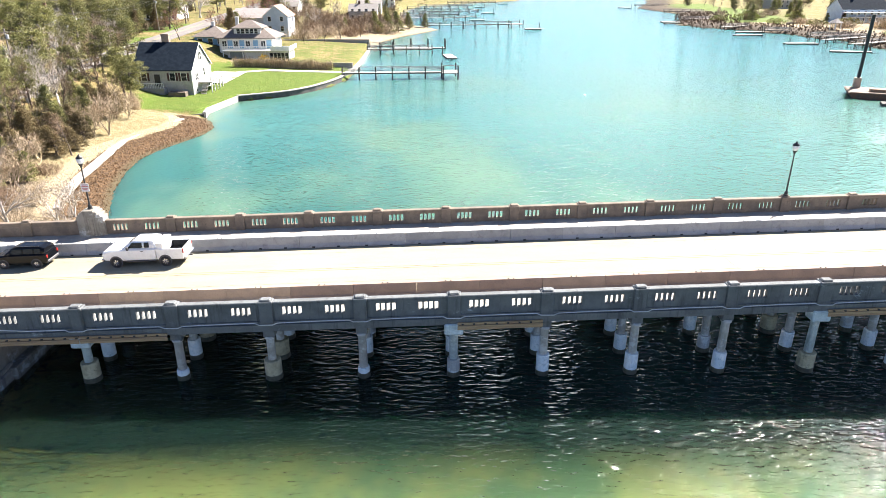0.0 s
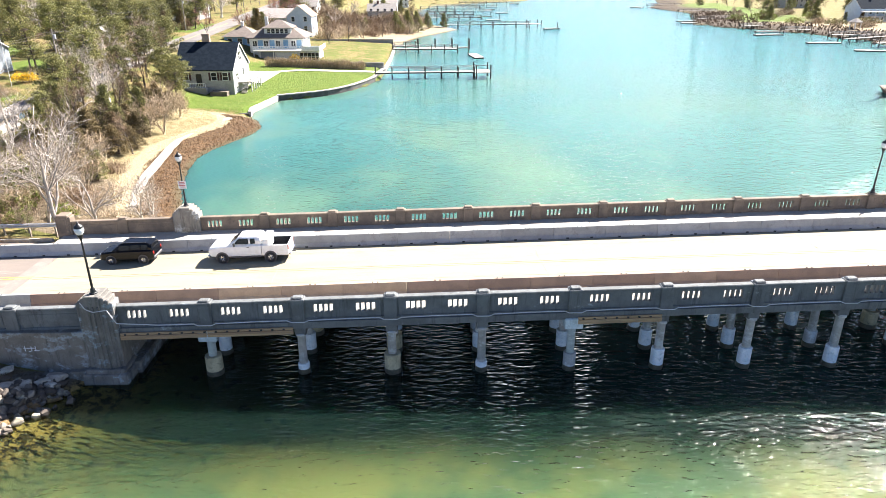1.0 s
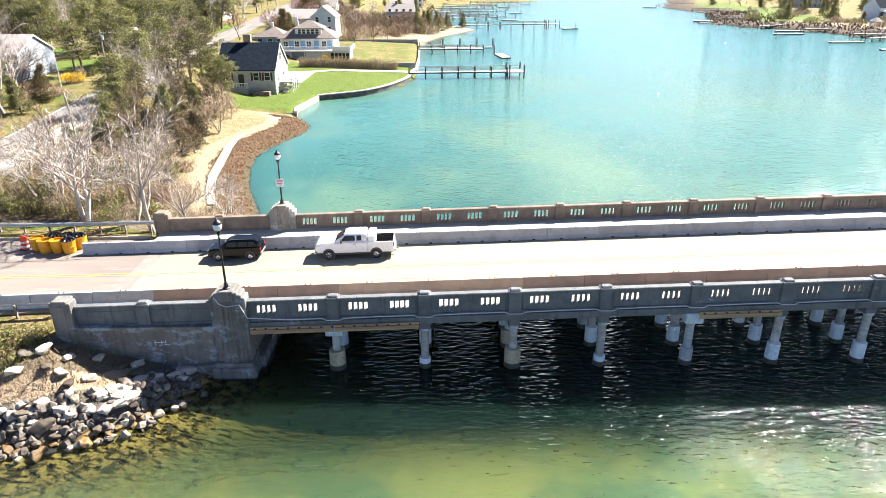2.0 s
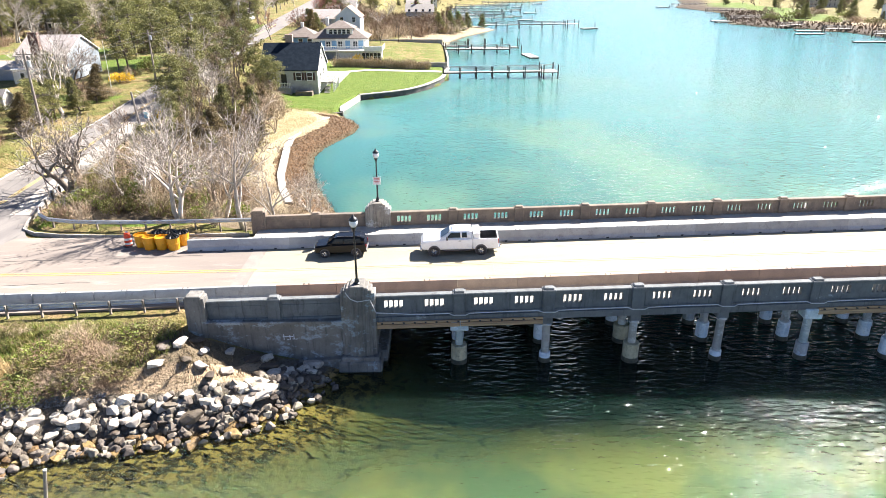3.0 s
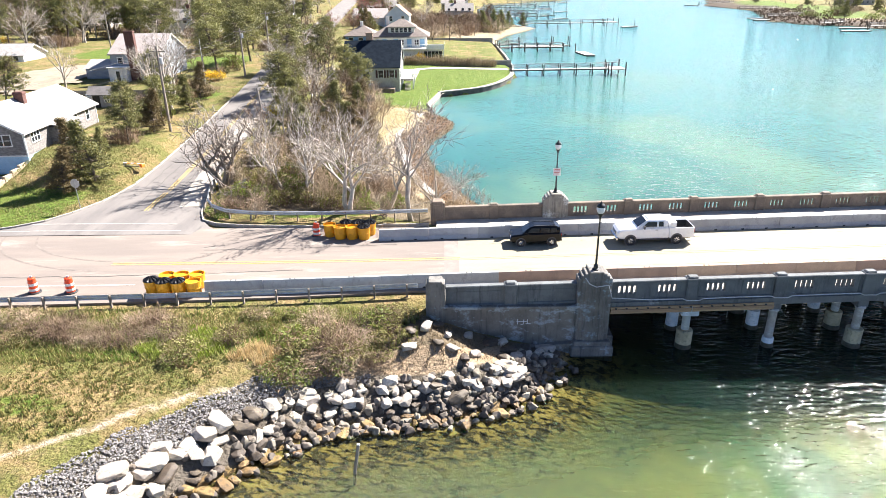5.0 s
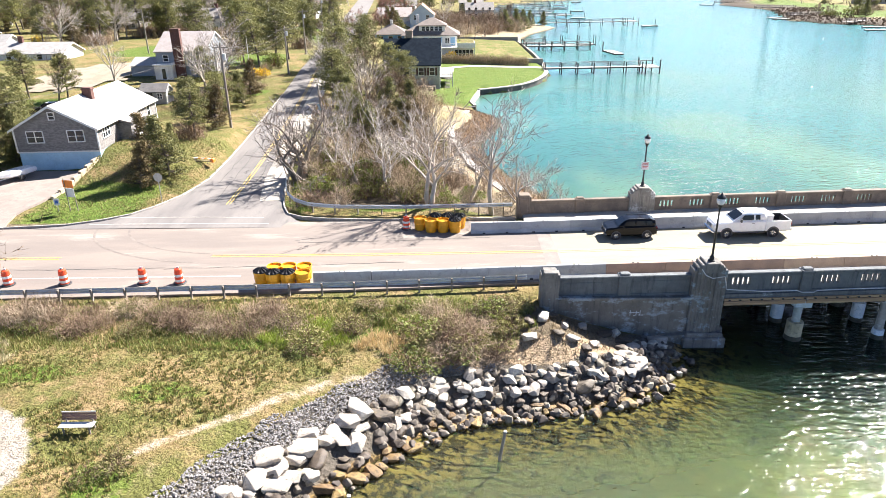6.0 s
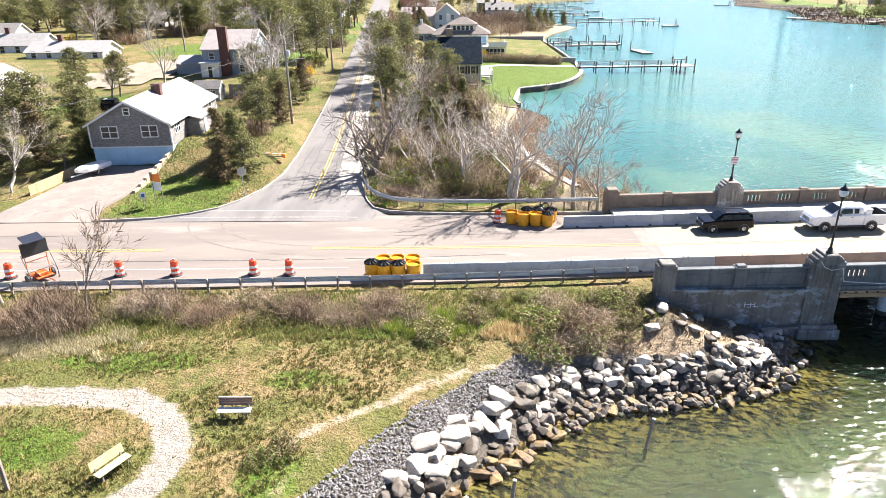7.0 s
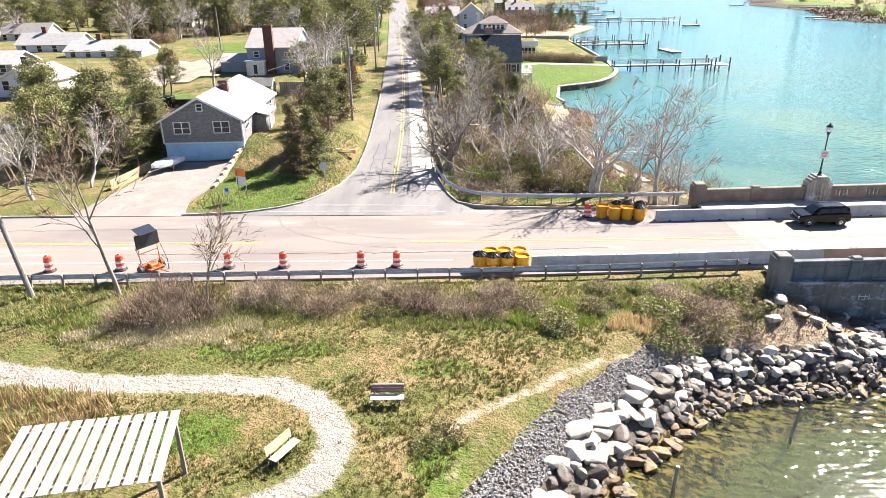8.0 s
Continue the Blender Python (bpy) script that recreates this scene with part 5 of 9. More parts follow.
def pickup(name, label, paint, m, chest=False):
    """An extended-cab pickup, nose towards -x."""
    t = thing(name, label, "pickup truck", at=m)
    W = 0.98
    g = Geo()
    loft(g, [(-2.92, ring(W - 0.14, 0.62, 1.08, 0.12)), (-2.75, ring(W - 0.03, 0.52, 1.24, 0.12)), (-2.25, ring(W, 0.50, 1.30, 0.1, 0.02)), (-1.35, ring(W, 0.48, 1.36, 0.1, 0.02)), (-1.2, ring(W, 0.48, 1.40, 0.1, 0.03)), (1.02, ring(W, 0.48, 1.40, 0.1, 0.03))])
    part("body", g, paint, t)
    g = Geo()
    loft(g, [(-1.42, ring(0.86, 1.34, 1.40, 0.03)), (-0.62, ring(0.80, 1.34, 1.92, 0.07, 0.08)), (-0.35, ring(0.82, 1.34, 1.97, 0.07, 0.10)), (0.75, ring(0.82, 1.34, 1.97, 0.07, 0.10)), (0.98, ring(0.84, 1.34, 1.90, 0.07, 0.08))])
    cab = part("cab", g, paint, t)
    windscreen = Geo().face_set([(-1.33, -0.72, 1.44), (-1.33, 0.72, 1.44), (-0.66, 0.64, 1.885), (-0.66, -0.64, 1.885)], [(0, 1, 2, 3)])
    windscreen.v = [(x - 0.035, y, z + 0.02) for x, y, z in windscreen.v]
    part("windscreen", windscreen, DARK_GLASS, cab)
    for s in (-1, 1):
        for a, b, c in ((-0.98, -0.60, 0.12), (0.24, 0.26, 0.62)):
            g = Geo().face_set([(a, s * 0.872, 1.46), (c, s * 0.872, 1.46), (c - 0.02, s * 0.80, 1.84), (b, s * 0.80, 1.84)], [(0, 1, 2, 3)])
            part("side_window", g, DARK_GLASS, cab)
        part("mirror", Geo().box(-0.98, -0.84, s * 1.06 - 0.09, s * 1.06 + 0.09, 1.34, 1.62, 0.03).tube([(-0.9, s * 0.86, 1.42), (-0.9, s * 1.0, 1.45)], 0.025, 6), GREY_TRIM, t)
        part("door_handle", Geo().box(-0.02, 0.16, s * 0.985 - 0.02, s * 0.985 + 0.02, 1.2, 1.25, 0.008), GREY_TRIM, t)
        part("headlight", Geo().box(-2.9, -2.76, s * 0.70 - 0.15, s * 0.70 + 0.15, 0.86, 1.08, 0.03), LIGHT_CLEAR, t)
        part("tail_light", Geo().box(2.98, 3.06, s * 0.90 - 0.07, s * 0.90 + 0.07, 0.95, 1.32, 0.02), LIGHT_RED, t)
        for xw in (-1.92, 1.68):
            # Dark disc on the solid side stands in for the wheel well's shade.
            part("wheel_arch", Geo().tube([(xw, s * 0.985 - 0.02, 0.44), (xw, s * 0.985 + 0.012, 0.44)], 0.47, 24), GREY_TRIM, t)
        part("bed_side", Geo().box(1.06, 3.03, s * 0.92 - 0.06, s * 0.92 + 0.06, 0.52, 1.36, 0.04), paint, t)
        part("rocker", Geo().box(-1.3, 1.0, s * 0.96 - 0.05, s * 0.96 + 0.03, 0.42, 0.52, 0.02), GREY_TRIM, t)
    for s in (-1, 1):
        part("bed_liner", Geo().box(1.12, 2.96, s * 0.845 - 0.012, s * 0.845 + 0.012, 0.8, 1.33, 0.004), TYRE, t, "black bed liner")
    part("bed_liner", Geo().box(2.945, 2.965, -0.83, 0.83, 0.8, 1.33, 0.004), TYRE, t, "black bed liner")
    part("bed_floor", Geo().box(1.06, 3.0, -0.9, 0.9, 0.62, 0.82), TYRE, t, "black bed liner")
    part("tailgate", Geo().box(2.97, 3.05, -0.84, 0.84, 0.62, 1.36, 0.03), paint, t)
    part("bulkhead", Geo().box(1.03, 1.1, -0.9, 0.9, 0.6, 1.38, 0.02), paint, t)
    part("grille", Geo().box(-2.96, -2.86, -0.5, 0.5, 0.78, 1.08, 0.02), CHROME, t)
    part("bumper", Geo().box(-3.02, -2.82, -0.95, 0.95, 0.45, 0.66, 0.05), CHROME, t)
    part("bumper", Geo().box(3.04, 3.18, -0.9, 0.9, 0.48, 0.66, 0.04), CHROME, t)
    part("tow_hitch", Geo().box(3.1, 3.35, -0.05, 0.05, 0.42, 0.5, 0.01), GREY_TRIM, t)
    part("roof_lights", Geo().box(-0.52, -0.42, -0.45, 0.45, 1.96, 2.0, 0.015), LIGHT_CLEAR, t)
    part("chassis", Geo().box(-2.6, 2.9, -0.6, 0.6, 0.34, 0.54), GREY_TRIM, t)
    if chest:
        box = part("tool_chest", Geo().box(1.12, 1.62, -0.9, 0.9, 0.9, 1.74, 0.05), paint, t, "white tool chest behind the cab")
        part("lid", Geo().box(1.10, 1.64, -0.93, 0.93, 1.74, 1.80, 0.02), paint, box)
    wheels(t, (-1.92, 1.68), 0.905, 0.40, CHROME)
    return t


pickup("pickup_truck", "white extended-cab pickup truck with an open bed", WHITE_PAINT, Matrix.Translation((-17.9, 40.3, street_top(-17.9, 40.3))) @ Matrix.Rotation(-math.atan(GRADE), 4, "Y") @ Matrix.Scale(0.89, 4), True)


def small_suv(name, label, paint, m):
    t = thing(name, label, "car", at=m)
    W = 0.90
    g = Geo()
    loft(g, [(-2.1, ring(W - 0.12, 0.40, 0.86, 0.12)), (-1.95, ring(W - 0.02, 0.34, 0.98, 0.12)), (-1.2, ring(W, 0.32, 1.06, 0.1)), (-0.95, ring(W, 0.32, 1.10, 0.1, 0.02)), (1.9, ring(W, 0.32, 1.12, 0.1, 0.03)), (2.1, ring(W - 0.06, 0.38, 1.08, 0.12, 0.03))])
    part("body", g, paint, t)
    g = Geo()
    loft(g, [(-1.1, ring(0.80, 1.04, 1.1, 0.03)), (-0.45, ring(0.74, 1.04, 1.58, 0.08, 0.1)), (-0.1, ring(0.75, 1.04, 1.66, 0.08, 0.11)), (1.6, ring(0.75, 1.04, 1.65, 0.08, 0.11)), (1.98, ring(0.76, 1.04, 1.5, 0.08, 0.09))])
    cab = part("cab", g, paint, t)
    part("windscreen", Geo().face_set([(-1.06, -0.66, 1.15), (-1.06, 0.66, 1.15), (-0.5, 0.58, 1.57), (-0.5, -0.58, 1.57)], [(0, 1, 2, 3)]), DARK_GLASS, cab)
    for s in (-1, 1):
        for a, b, c in ((-0.72, -0.4, 0.3), (0.38, 0.4, 1.15), (1.22, 1.24, 1.72)):
            part("side_window", Geo().face_set([(a, s * 0.808, 1.14), (c, s * 0.808, 1.14), (c - 0.03, s * 0.735, 1.52), (b, s * 0.735, 1.52)], [(0, 1, 2, 3)]), DARK_GLASS, cab)
        part("mirror", Geo().box(-0.75, -0.62, s * 0.97 - 0.1, s * 0.97 + 0.08, 1.08, 1.22, 0.03), paint, t)
        part("headlight", Geo().tube([(-2.11, s * 0.62, 0.78), (-2.04, s * 0.62, 0.78)], 0.12, 14), LIGHT_CLEAR, t)
        part("tail_light", Geo().box(2.05, 2.13, s * 0.74 - 0.08, s * 0.74 + 0.08, 0.75, 1.0, 0.02), LIGHT_RED, t)
        part("roof_rail", Geo().tube([(-0.2, s * 0.58, 1.69), (1.6, s * 0.58, 1.69)], 0.022, 6), GREY_TRIM, t)
        for xw in (-1.27, 1.28):
            # Wheel well shade as a dark disc; the body has no opening here.
            part("wheel_arch", Geo().tube([(xw, s * 0.90 - 0.02, 0.36), (xw, s * 0.90 + 0.012, 0.36)], 0.41, 24), GREY_TRIM, t)
    part("grille", Geo().box(-2.13, -2.05, -0.42, 0.42, 0.68, 0.86, 0.02), GREY_TRIM, t)
    part("bumper", Geo().box(-2.14, -1.95, -0.82, 0.82, 0.36, 0.58, 0.05), GREY_TRIM, t)
    part("bumper", Geo().box(1.98, 2.15, -0.82, 0.82, 0.36, 0.58, 0.05), GREY_TRIM, t)
    part("rear_window", Geo().face_set([(2.0, -0.62, 1.14), (2.0, 0.62, 1.14), (1.93, 0.56, 1.46), (1.93, -0.56, 1.46)], [(0, 1, 2, 3)]), DARK_GLASS, cab)
    wheels(t, (-1.27, 1.28), 0.845, 0.35, CHROME, 0.22)
    return t


small_suv("suv", "small boxy black car with a dark roof", BLACK_PAINT, Matrix.Translation((-26.1, 40.6, street_top(-26.1, 40.6))) @ Matrix.Rotation(-math.atan(GRADE), 4, "Y") @ Matrix.Scale(0.85, 4))

# ---- rocks along the shore ----
ROCK = surf("granite_boulder", (0.50, 0.45, 0.385), (0.38, 0.335, 0.28), 1.6, 0.9, 0.6, 9, c3=(0.25, 0.22, 0.195), vary=0.25, local=True, bdist=0.05)
ROCK_WET = surf("wet_boulder", (0.095, 0.073, 0.055), (0.055, 0.042, 0.031), 1.6, 0.6, 0.5, 9, c3=(0.2, 0.15, 0.07), vary=0.25, local=True, bdist=0.05)
ROCK_WEED = surf("weed_covered_boulder", (0.20, 0.125, 0.045), (0.09, 0.058, 0.024), 2.2, 0.6, 0.7, 9, c3=(0.30, 0.20, 0.08), vary=0.3, local=True, bdist=0.05)
COBBLE = surf("cobble_stone", (0.25, 0.235, 0.225), (0.20, 0.19, 0.185), 2.5, 0.9, 0.3, 12, island=0.25, bdist=0.02)


def hull(points):
    bm = bmesh.new()
    for p in points:
        bm.verts.new(p)
    res = bmesh.ops.convex_hull(bm, input=bm.verts)
    bmesh.ops.delete(bm, geom=[v for v in bm.verts if not v.link_faces], context="VERTS")
    return bm


def boulder_mesh(seed, material, n=24, flat=0.7):
    r = random.Random(seed)
    pts = []
    for _ in range(n):
        v = Vector((r.gauss(0, 1), r.gauss(0, 1), r.gauss(0, 1))).normalized()
        k = r.uniform(0.88, 1.06)
        q = [math.copysign(abs(c) ** 0.72, c) * 0.95 * k for c in v]
        pts.append((q[0], q[1] * r.uniform(0.8, 1.0), q[2] * flat))
    bm = hull(pts)
    bmesh.ops.bevel(bm, geom=bm.edges[:], offset=0.05, segments=2, affect="EDGES", clamp_overlap=True)
    bmesh.ops.remove_doubles(bm, verts=bm.verts[:], dist=0.01)
    bmesh.ops.recalc_face_normals(bm, faces=bm.faces)
    for v in bm.verts:
        v.co *= 1 + 0.09 * noise.noise(v.co * 1.7 + Vector((seed, 0, 0)))
    me = bpy.data.meshes.new("rock")
    bm.to_mesh(me)
    bm.free()
    me.materials.append(material)
    return me


dry = [boulder_mesh(100 + k, ROCK) for k in range(9)]
wet = [boulder_mesh(200 + k, ROCK_WET) for k in range(5)]
weedy = [boulder_mesh(300 + k, ROCK_WEED) for k in range(4)]
SHORE = [(-25.6, 29.6), (-26.4, 28.9), (-28, 26.3), (-32, 24.8), (-36, 24.3), (-38.5, 24.0), (-41, 22.0), (-43.5, 19.8), (-46, 17.0), (-49, 12.8), (-52.5, 7.5), (-55, 3)]
rng = random.Random(21)
riprap = thing("riprap", "bank of pale and dark boulders at the water's edge", "riprap", kind="structure")


def along_shore(s):
    for (x0, y0), (x1, y1) in zip(SHORE, SHORE[1:]):
        L = math.hypot(x1 - x0, y1 - y0)
        if s <= L:
            u = s / L
            return Vector((x0 + (x1 - x0) * u, y0 + (y1 - y0) * u)), Vector((-(y1 - y0) / L, (x1 - x0) / L)) * -1
        s -= L
    return None, None


shore_len = sum(math.hypot(b[0] - a[0], b[1] - a[1]) for a, b in zip(SHORE, SHORE[1:]))
placed = []


def put_rock(x, y, r, meshes, sink=0.25):
    z = ground_z(x, y)
    for px, py, pr in placed:
        if (px - x) ** 2 + (py - y) ** 2 < (0.47 * (pr + r)) ** 2:
            return False
    placed.append((x, y, r))
    m = Matrix.Translation((x, y, max(z, -0.35) + r * sink)) @ Euler((rng.uniform(-0.2, 0.2), rng.uniform(-0.2, 0.2), rng.uniform(0, 6.28))).to_matrix().to_4x4()
    m = m @ Matrix.Diagonal((r * rng.uniform(1.0, 1.5), r * rng.uniform(0.75, 1.05), r * rng.uniform(0.6, 0.85), 1))
    part("rock", rng.choice(meshes), None, riprap, at=m)
    return True


count = 0
for k in range(4000):
    s = rng.uniform(0, shore_len - 0.5)
    p, nrm = along_shore(s)
    big = s > 17.5
    d = rng.uniform(-0.8, 2.2 if big else 1.9)
    if s < 5:
        d = rng.uniform(-0.2, 2.4)
    q = p + nrm * d
    if q.y > 30.6 and q.x > -33.5:
        continue
    r = rng.uniform(0.36, 0.64) if big else rng.uniform(0.28, 0.54)
    if d < 0.55:
        r *= 0.75
    if q.x > -34.5 and d > 2.0:
        continue
    if put_rock(q.x, q.y, r, weedy if d < 0.1 else wet if d < (0.75 if big else 0.9) and rng.random() < 0.85 else dry if rng.random() < 0.88 else wet):
        count += 1
    if count >= 290:
        break
for x, y, r in ((-32.4, 29.6, 0.42), (-32.9, 28.4, 0.40), (-32.1, 28.2, 0.45), (-31.5, 27.7, 0.35), (-30.9, 28.5, 0.42), (-33.6, 29.7, 0.5), (-34.4, 29.4, 0.45), (-34.6, 28.2, 0.5), (-33.0, 30.3, 0.38),
                (-31.2, 27.2, 0.4), (-30.2, 27.5, 0.45), (-29.2, 28.7, 0.5), (-28.4, 28.9, 0.55), (-27.6, 29.3, 0.5), (-28.9, 29.6, 0.45), (-27.2, 29.9, 0.4), (-30.0, 30.1, 0.45), (-31.2, 30.3, 0.35), (-29.3, 30.4, 0.4)):
    put_rock(x, y, r, dry if rng.random() < 0.6 else wet, 0.2)

fill = Geo()
for k in range(1100):
    s = rng.uniform(0, shore_len - 0.5)
    if s > 17.5 and rng.random() < 0.7:
        continue
    p, nrm = along_shore(s)
    q = p + nrm * rng.uniform(-0.9, 2.0)
    if q.y > 30.4 and q.x > -33.5:
        continue
    r = rng.uniform(0.12, 0.34)
    me = rng.choice(wet + dry)
    rot = Euler((rng.uniform(0, 3), rng.uniform(0, 3), rng.uniform(0, 6))).to_matrix() * r
    o = Vector((q.x, q.y, max(ground_z(q.x, q.y), -0.3) + r * 0.3))
    fill.face_set([rot @ v.co + o for v in me.vertices], [tuple(f.vertices) for f in me.polygons])
tagged(part("small_rocks", fill, surf("small_shore_stones", (0.22, 0.19, 0.155), (0.12, 0.10, 0.08), 1.5, 0.85, 0.4, 9, island=0.6)), "smaller stones wedged between the boulders", "rocks", kind="stuff")

# cobble bank above the boulders
g_v, g_f = [], []
protos = []
for k in range(6):
    bm = hull([Vector((rng.gauss(0, 1), rng.gauss(0, 1), rng.gauss(0, 1))).normalized() * rng.uniform(0.85, 1.1) for _ in range(9)])
    bm.verts.index_update()
    protos.append(([v.co.copy() for v in bm.verts], [tuple(v.index for v in f.verts) for f in bm.faces]))
    bm.free()
CX, CY = np.random.RandomState(8).uniform(-58, -36.5, 90000), np.random.RandomState(9).uniform(4, 27.5, 90000)
CD = line_distance(CX, CY, SHORE)
reach = np.interp(CX, [-58, -47, -42, -39.5, -38], [3.6, 3.6, 3.5, 3.0, 2.4]) + np.array([0.3 * noise.noise((x * 0.6, y * 0.6, 1.0)) for x, y in zip(CX, CY)])
land = (signed_distance(CX, CY, WEST) > 0.8) & (CD > 1.85) & (CD < reach)
CX, CY = CX[land], CY[land]
for cx, cy in zip(CX[:9500], CY[:9500]):
    q = Vector((cx, cy))
    r = rng.uniform(0.035, 0.072)
    z = ground_z(q.x, q.y) + 0.05 + r * 0.3
    vs, fs = protos[rng.randrange(6)]
    rot = Euler((rng.uniform(-0.5, 0.5), rng.uniform(-0.5, 0.5), rng.uniform(0, 6.28))).to_matrix()
    b = len(g_v)
    g_v += [rot @ Vector((v.x * r * 1.3, v.y * r, v.z * r * 0.6)) + Vector((q.x, q.y, z)) for v in vs]
    g_f += [tuple(b + i for i in f) for f in fs]
cob = part("cobbles", Geo().face_set(g_v, g_f), COBBLE)
tagged(cob, "grey cobbles heaped above the boulders", "cobbles", kind="stuff")

# ---- bench, settle and shelter ----
BENCH_WOOD = surf("bench_boards_brown", (0.20, 0.115, 0.10), (0.15, 0.085, 0.075), 2, 0.7, 0.3, 14, stretch=(0.3, 2, 2))
BENCH_PALE = surf("bench_boards_yellow", (0.60, 0.52, 0.24), (0.52, 0.44, 0.19), 2, 0.7, 0.25, 14)
BENCH_WHITE = plain("bench_white", (0.70, 0.68, 0.64), 0.6)


def bench(m, label, wood, rim, planks, back_planks):
    t = thing("bench", label, "bench", at=m)
    for k in range(planks):
        part("seat_board", Geo().box(-0.92, 0.92, -0.08, 0.08, 0.42, 0.465, 0.012), rim, t, at=(0, -0.25 + 0.165 * k, 0))
    back = part("backrest", Geo().box(-0.92, 0.92, -0.02, 0.02, 0.02, 0.08, 0.01), rim, t, at=Matrix.Translation((0, 0.34, 0.93)) @ Matrix.Rotation(-0.2, 4, "X"))
    for k in range(back_planks):
        part("back_board", Geo().box(-0.92, 0.92, -0.018, 0.018, -0.13 - 0.145 * k, 0.0 - 0.145 * k, 0.01), wood, back)
    for x in (-0.7, 0.7):
        part("leg", Geo().box(x - 0.04, x + 0.04, -0.28, -0.2, -0.1, 0.43, 0.01), POST_WOOD, t)
        part("leg", Geo().box(x - 0.04, x + 0.04, 0.2, 0.3, -0.1, 0.62, 0.01), POST_WOOD, t)
        part("rail", Geo().box(x - 0.035, x + 0.035, -0.3, 0.34, 0.36, 0.42, 0.01), POST_WOOD, t)
    return t


bench(Matrix.Translation((-55.3, 20.15, ground_z(-55.3, 20.15))) @ Matrix.Rotation(0.02, 4, "Z") @ Matrix.Scale(0.82, 4), "brown-boarded park bench with a pale seat edge", BENCH_WOOD, BENCH_WHITE, 3, 3)
bench(Matrix.Translation((-59.1, 16.6, ground_z(-59.1, 16.6))) @ Matrix.Rotation(1.1, 4, "Z") @ Matrix.Scale(0.8, 4), "faded yellow park bench beside the gravel path", BENCH_PALE, BENCH_PALE, 3, 3)

WHITE_SLAT = surf("sun_bleached_slat", (0.33, 0.315, 0.285), (0.25, 0.235, 0.21), 1.3, 0.8, 0.2, 14, c3=(0.13, 0.118, 0.10), stretch=(3, 0.4, 1), vary=0.1)
t = thing("pergola", "open shelter of bleached white slats on timber posts", "pergola", at=(-65.0, 13.6, 2.1))
ang = math.radians(11)
roof = part("roof_frame", Geo().box(-2.75, 2.75, -1.35, -1.22, 2.30, 2.44, 0.015).box(-2.75, 2.75, 1.5, 1.63, 2.52, 2.66, 0.015), POST_WOOD, t, at=Matrix.Rotation(ang, 4, "Z"))
for k in range(13):
    g = Geo().box(-0.168, 0.168, -1.75, 1.85, 0.0, 0.035, 0.008)
    part("slat", g, WHITE_SLAT, roof, at=Matrix.Translation((-2.62 + 0.437 * k, 0.06, 2.56)) @ Matrix.Rotation(0.072 + rng.uniform(-0.006, 0.006), 4, "X") @ Matrix.Rotation(rng.uniform(-0.008, 0.008), 4, "Z"))
for x in (-2.6, 2.6):
    for y, h in ((-1.28, 2.35), (1.56, 2.6)):
        part("post", Geo().box(x - 0.07, x + 0.07, y - 0.07, y + 0.07, -0.3, h, 0.012), POST_WOOD, t, at=Matrix.Rotation(ang, 4, "Z"))

# ---- stakes standing in the shallows ----
for x, y, h, lx in ((-36.8, 20.6, 1.5, 0.35), (-43.2, 17.1, 1.1, 0.15)):
    t = thing("mooring_stake", "weathered timber stake leaning in the shallows", "stake", at=(x, y, -1.0))
    part("stake", Geo().tube([(0, 0, -0.5), (lx * 0.4, 0.1, 1.2), (lx, 0.2, 1.0 + h)], [0.085, 0.08, 0.075], 10), POST_WOOD, t)
    part("cap", Geo().tube([(lx, 0.2, 1.0 + h), (lx * 1.03, 0.21, 1.05 + h)], 0.082, 10), BENCH_WHITE, t)

# ---- grass ----
def tufts(name, n, region, colours, h0, h1, label, keep, seed, blades=4, loose=0.12):
    """Loose grass: many thin bent blades in clumps over a region."""
    r = np.random.RandomState(seed)
    x0, x1, y0, y1 = region
    X, Y = r.uniform(x0, x1, n), r.uniform(y0, y1, n)
    ok = keep(X, Y)
    X, Y = X[ok], Y[ok]
    Z = terrain(X, Y)
    vs, fs = [], []
    for x, y, z in zip(X, Y, Z):
        for _ in range(blades):
            a = r.uniform(0, 6.283)
            h, w, lean = r.uniform(h0, h1), r.uniform(0.015, 0.038) * (1 + 8 * (h1 > 1)), r.uniform(0.1, 0.7)
            bx, by = x + r.uniform(-loose, loose), y + r.uniform(-loose, loose)
            c, s = math.cos(a), math.sin(a)
            b = len(vs)
            vs += [(bx - s * w, by + c * w, z - 0.03), (bx + s * w, by - c * w, z - 0.03), (bx + c * h * lean, by + s * h * lean, z + h)]
            fs.append((b, b + 1, b + 2))
    me = bpy.data.meshes.new(name)
    me.from_pydata(vs, [], fs)
    me.materials.append(leafy(name + "_blades", *colours))
    return tagged(new(name, me), label, "grass", kind="stuff")


def on_park(X, Y):
    d = signed_distance(X, Y, WEST)
    lump = np.array([noise.noise((x * 0.25, y * 0.25, 7.0)) for x, y in zip(X, Y)])
    return (d > 4.6) & (line_distance(X, Y, GRAVEL_PATH) > 1.0) & (line_distance(X, Y, TRAIL) > 0.4) & (Y < 31.3) & (lump > -0.25)


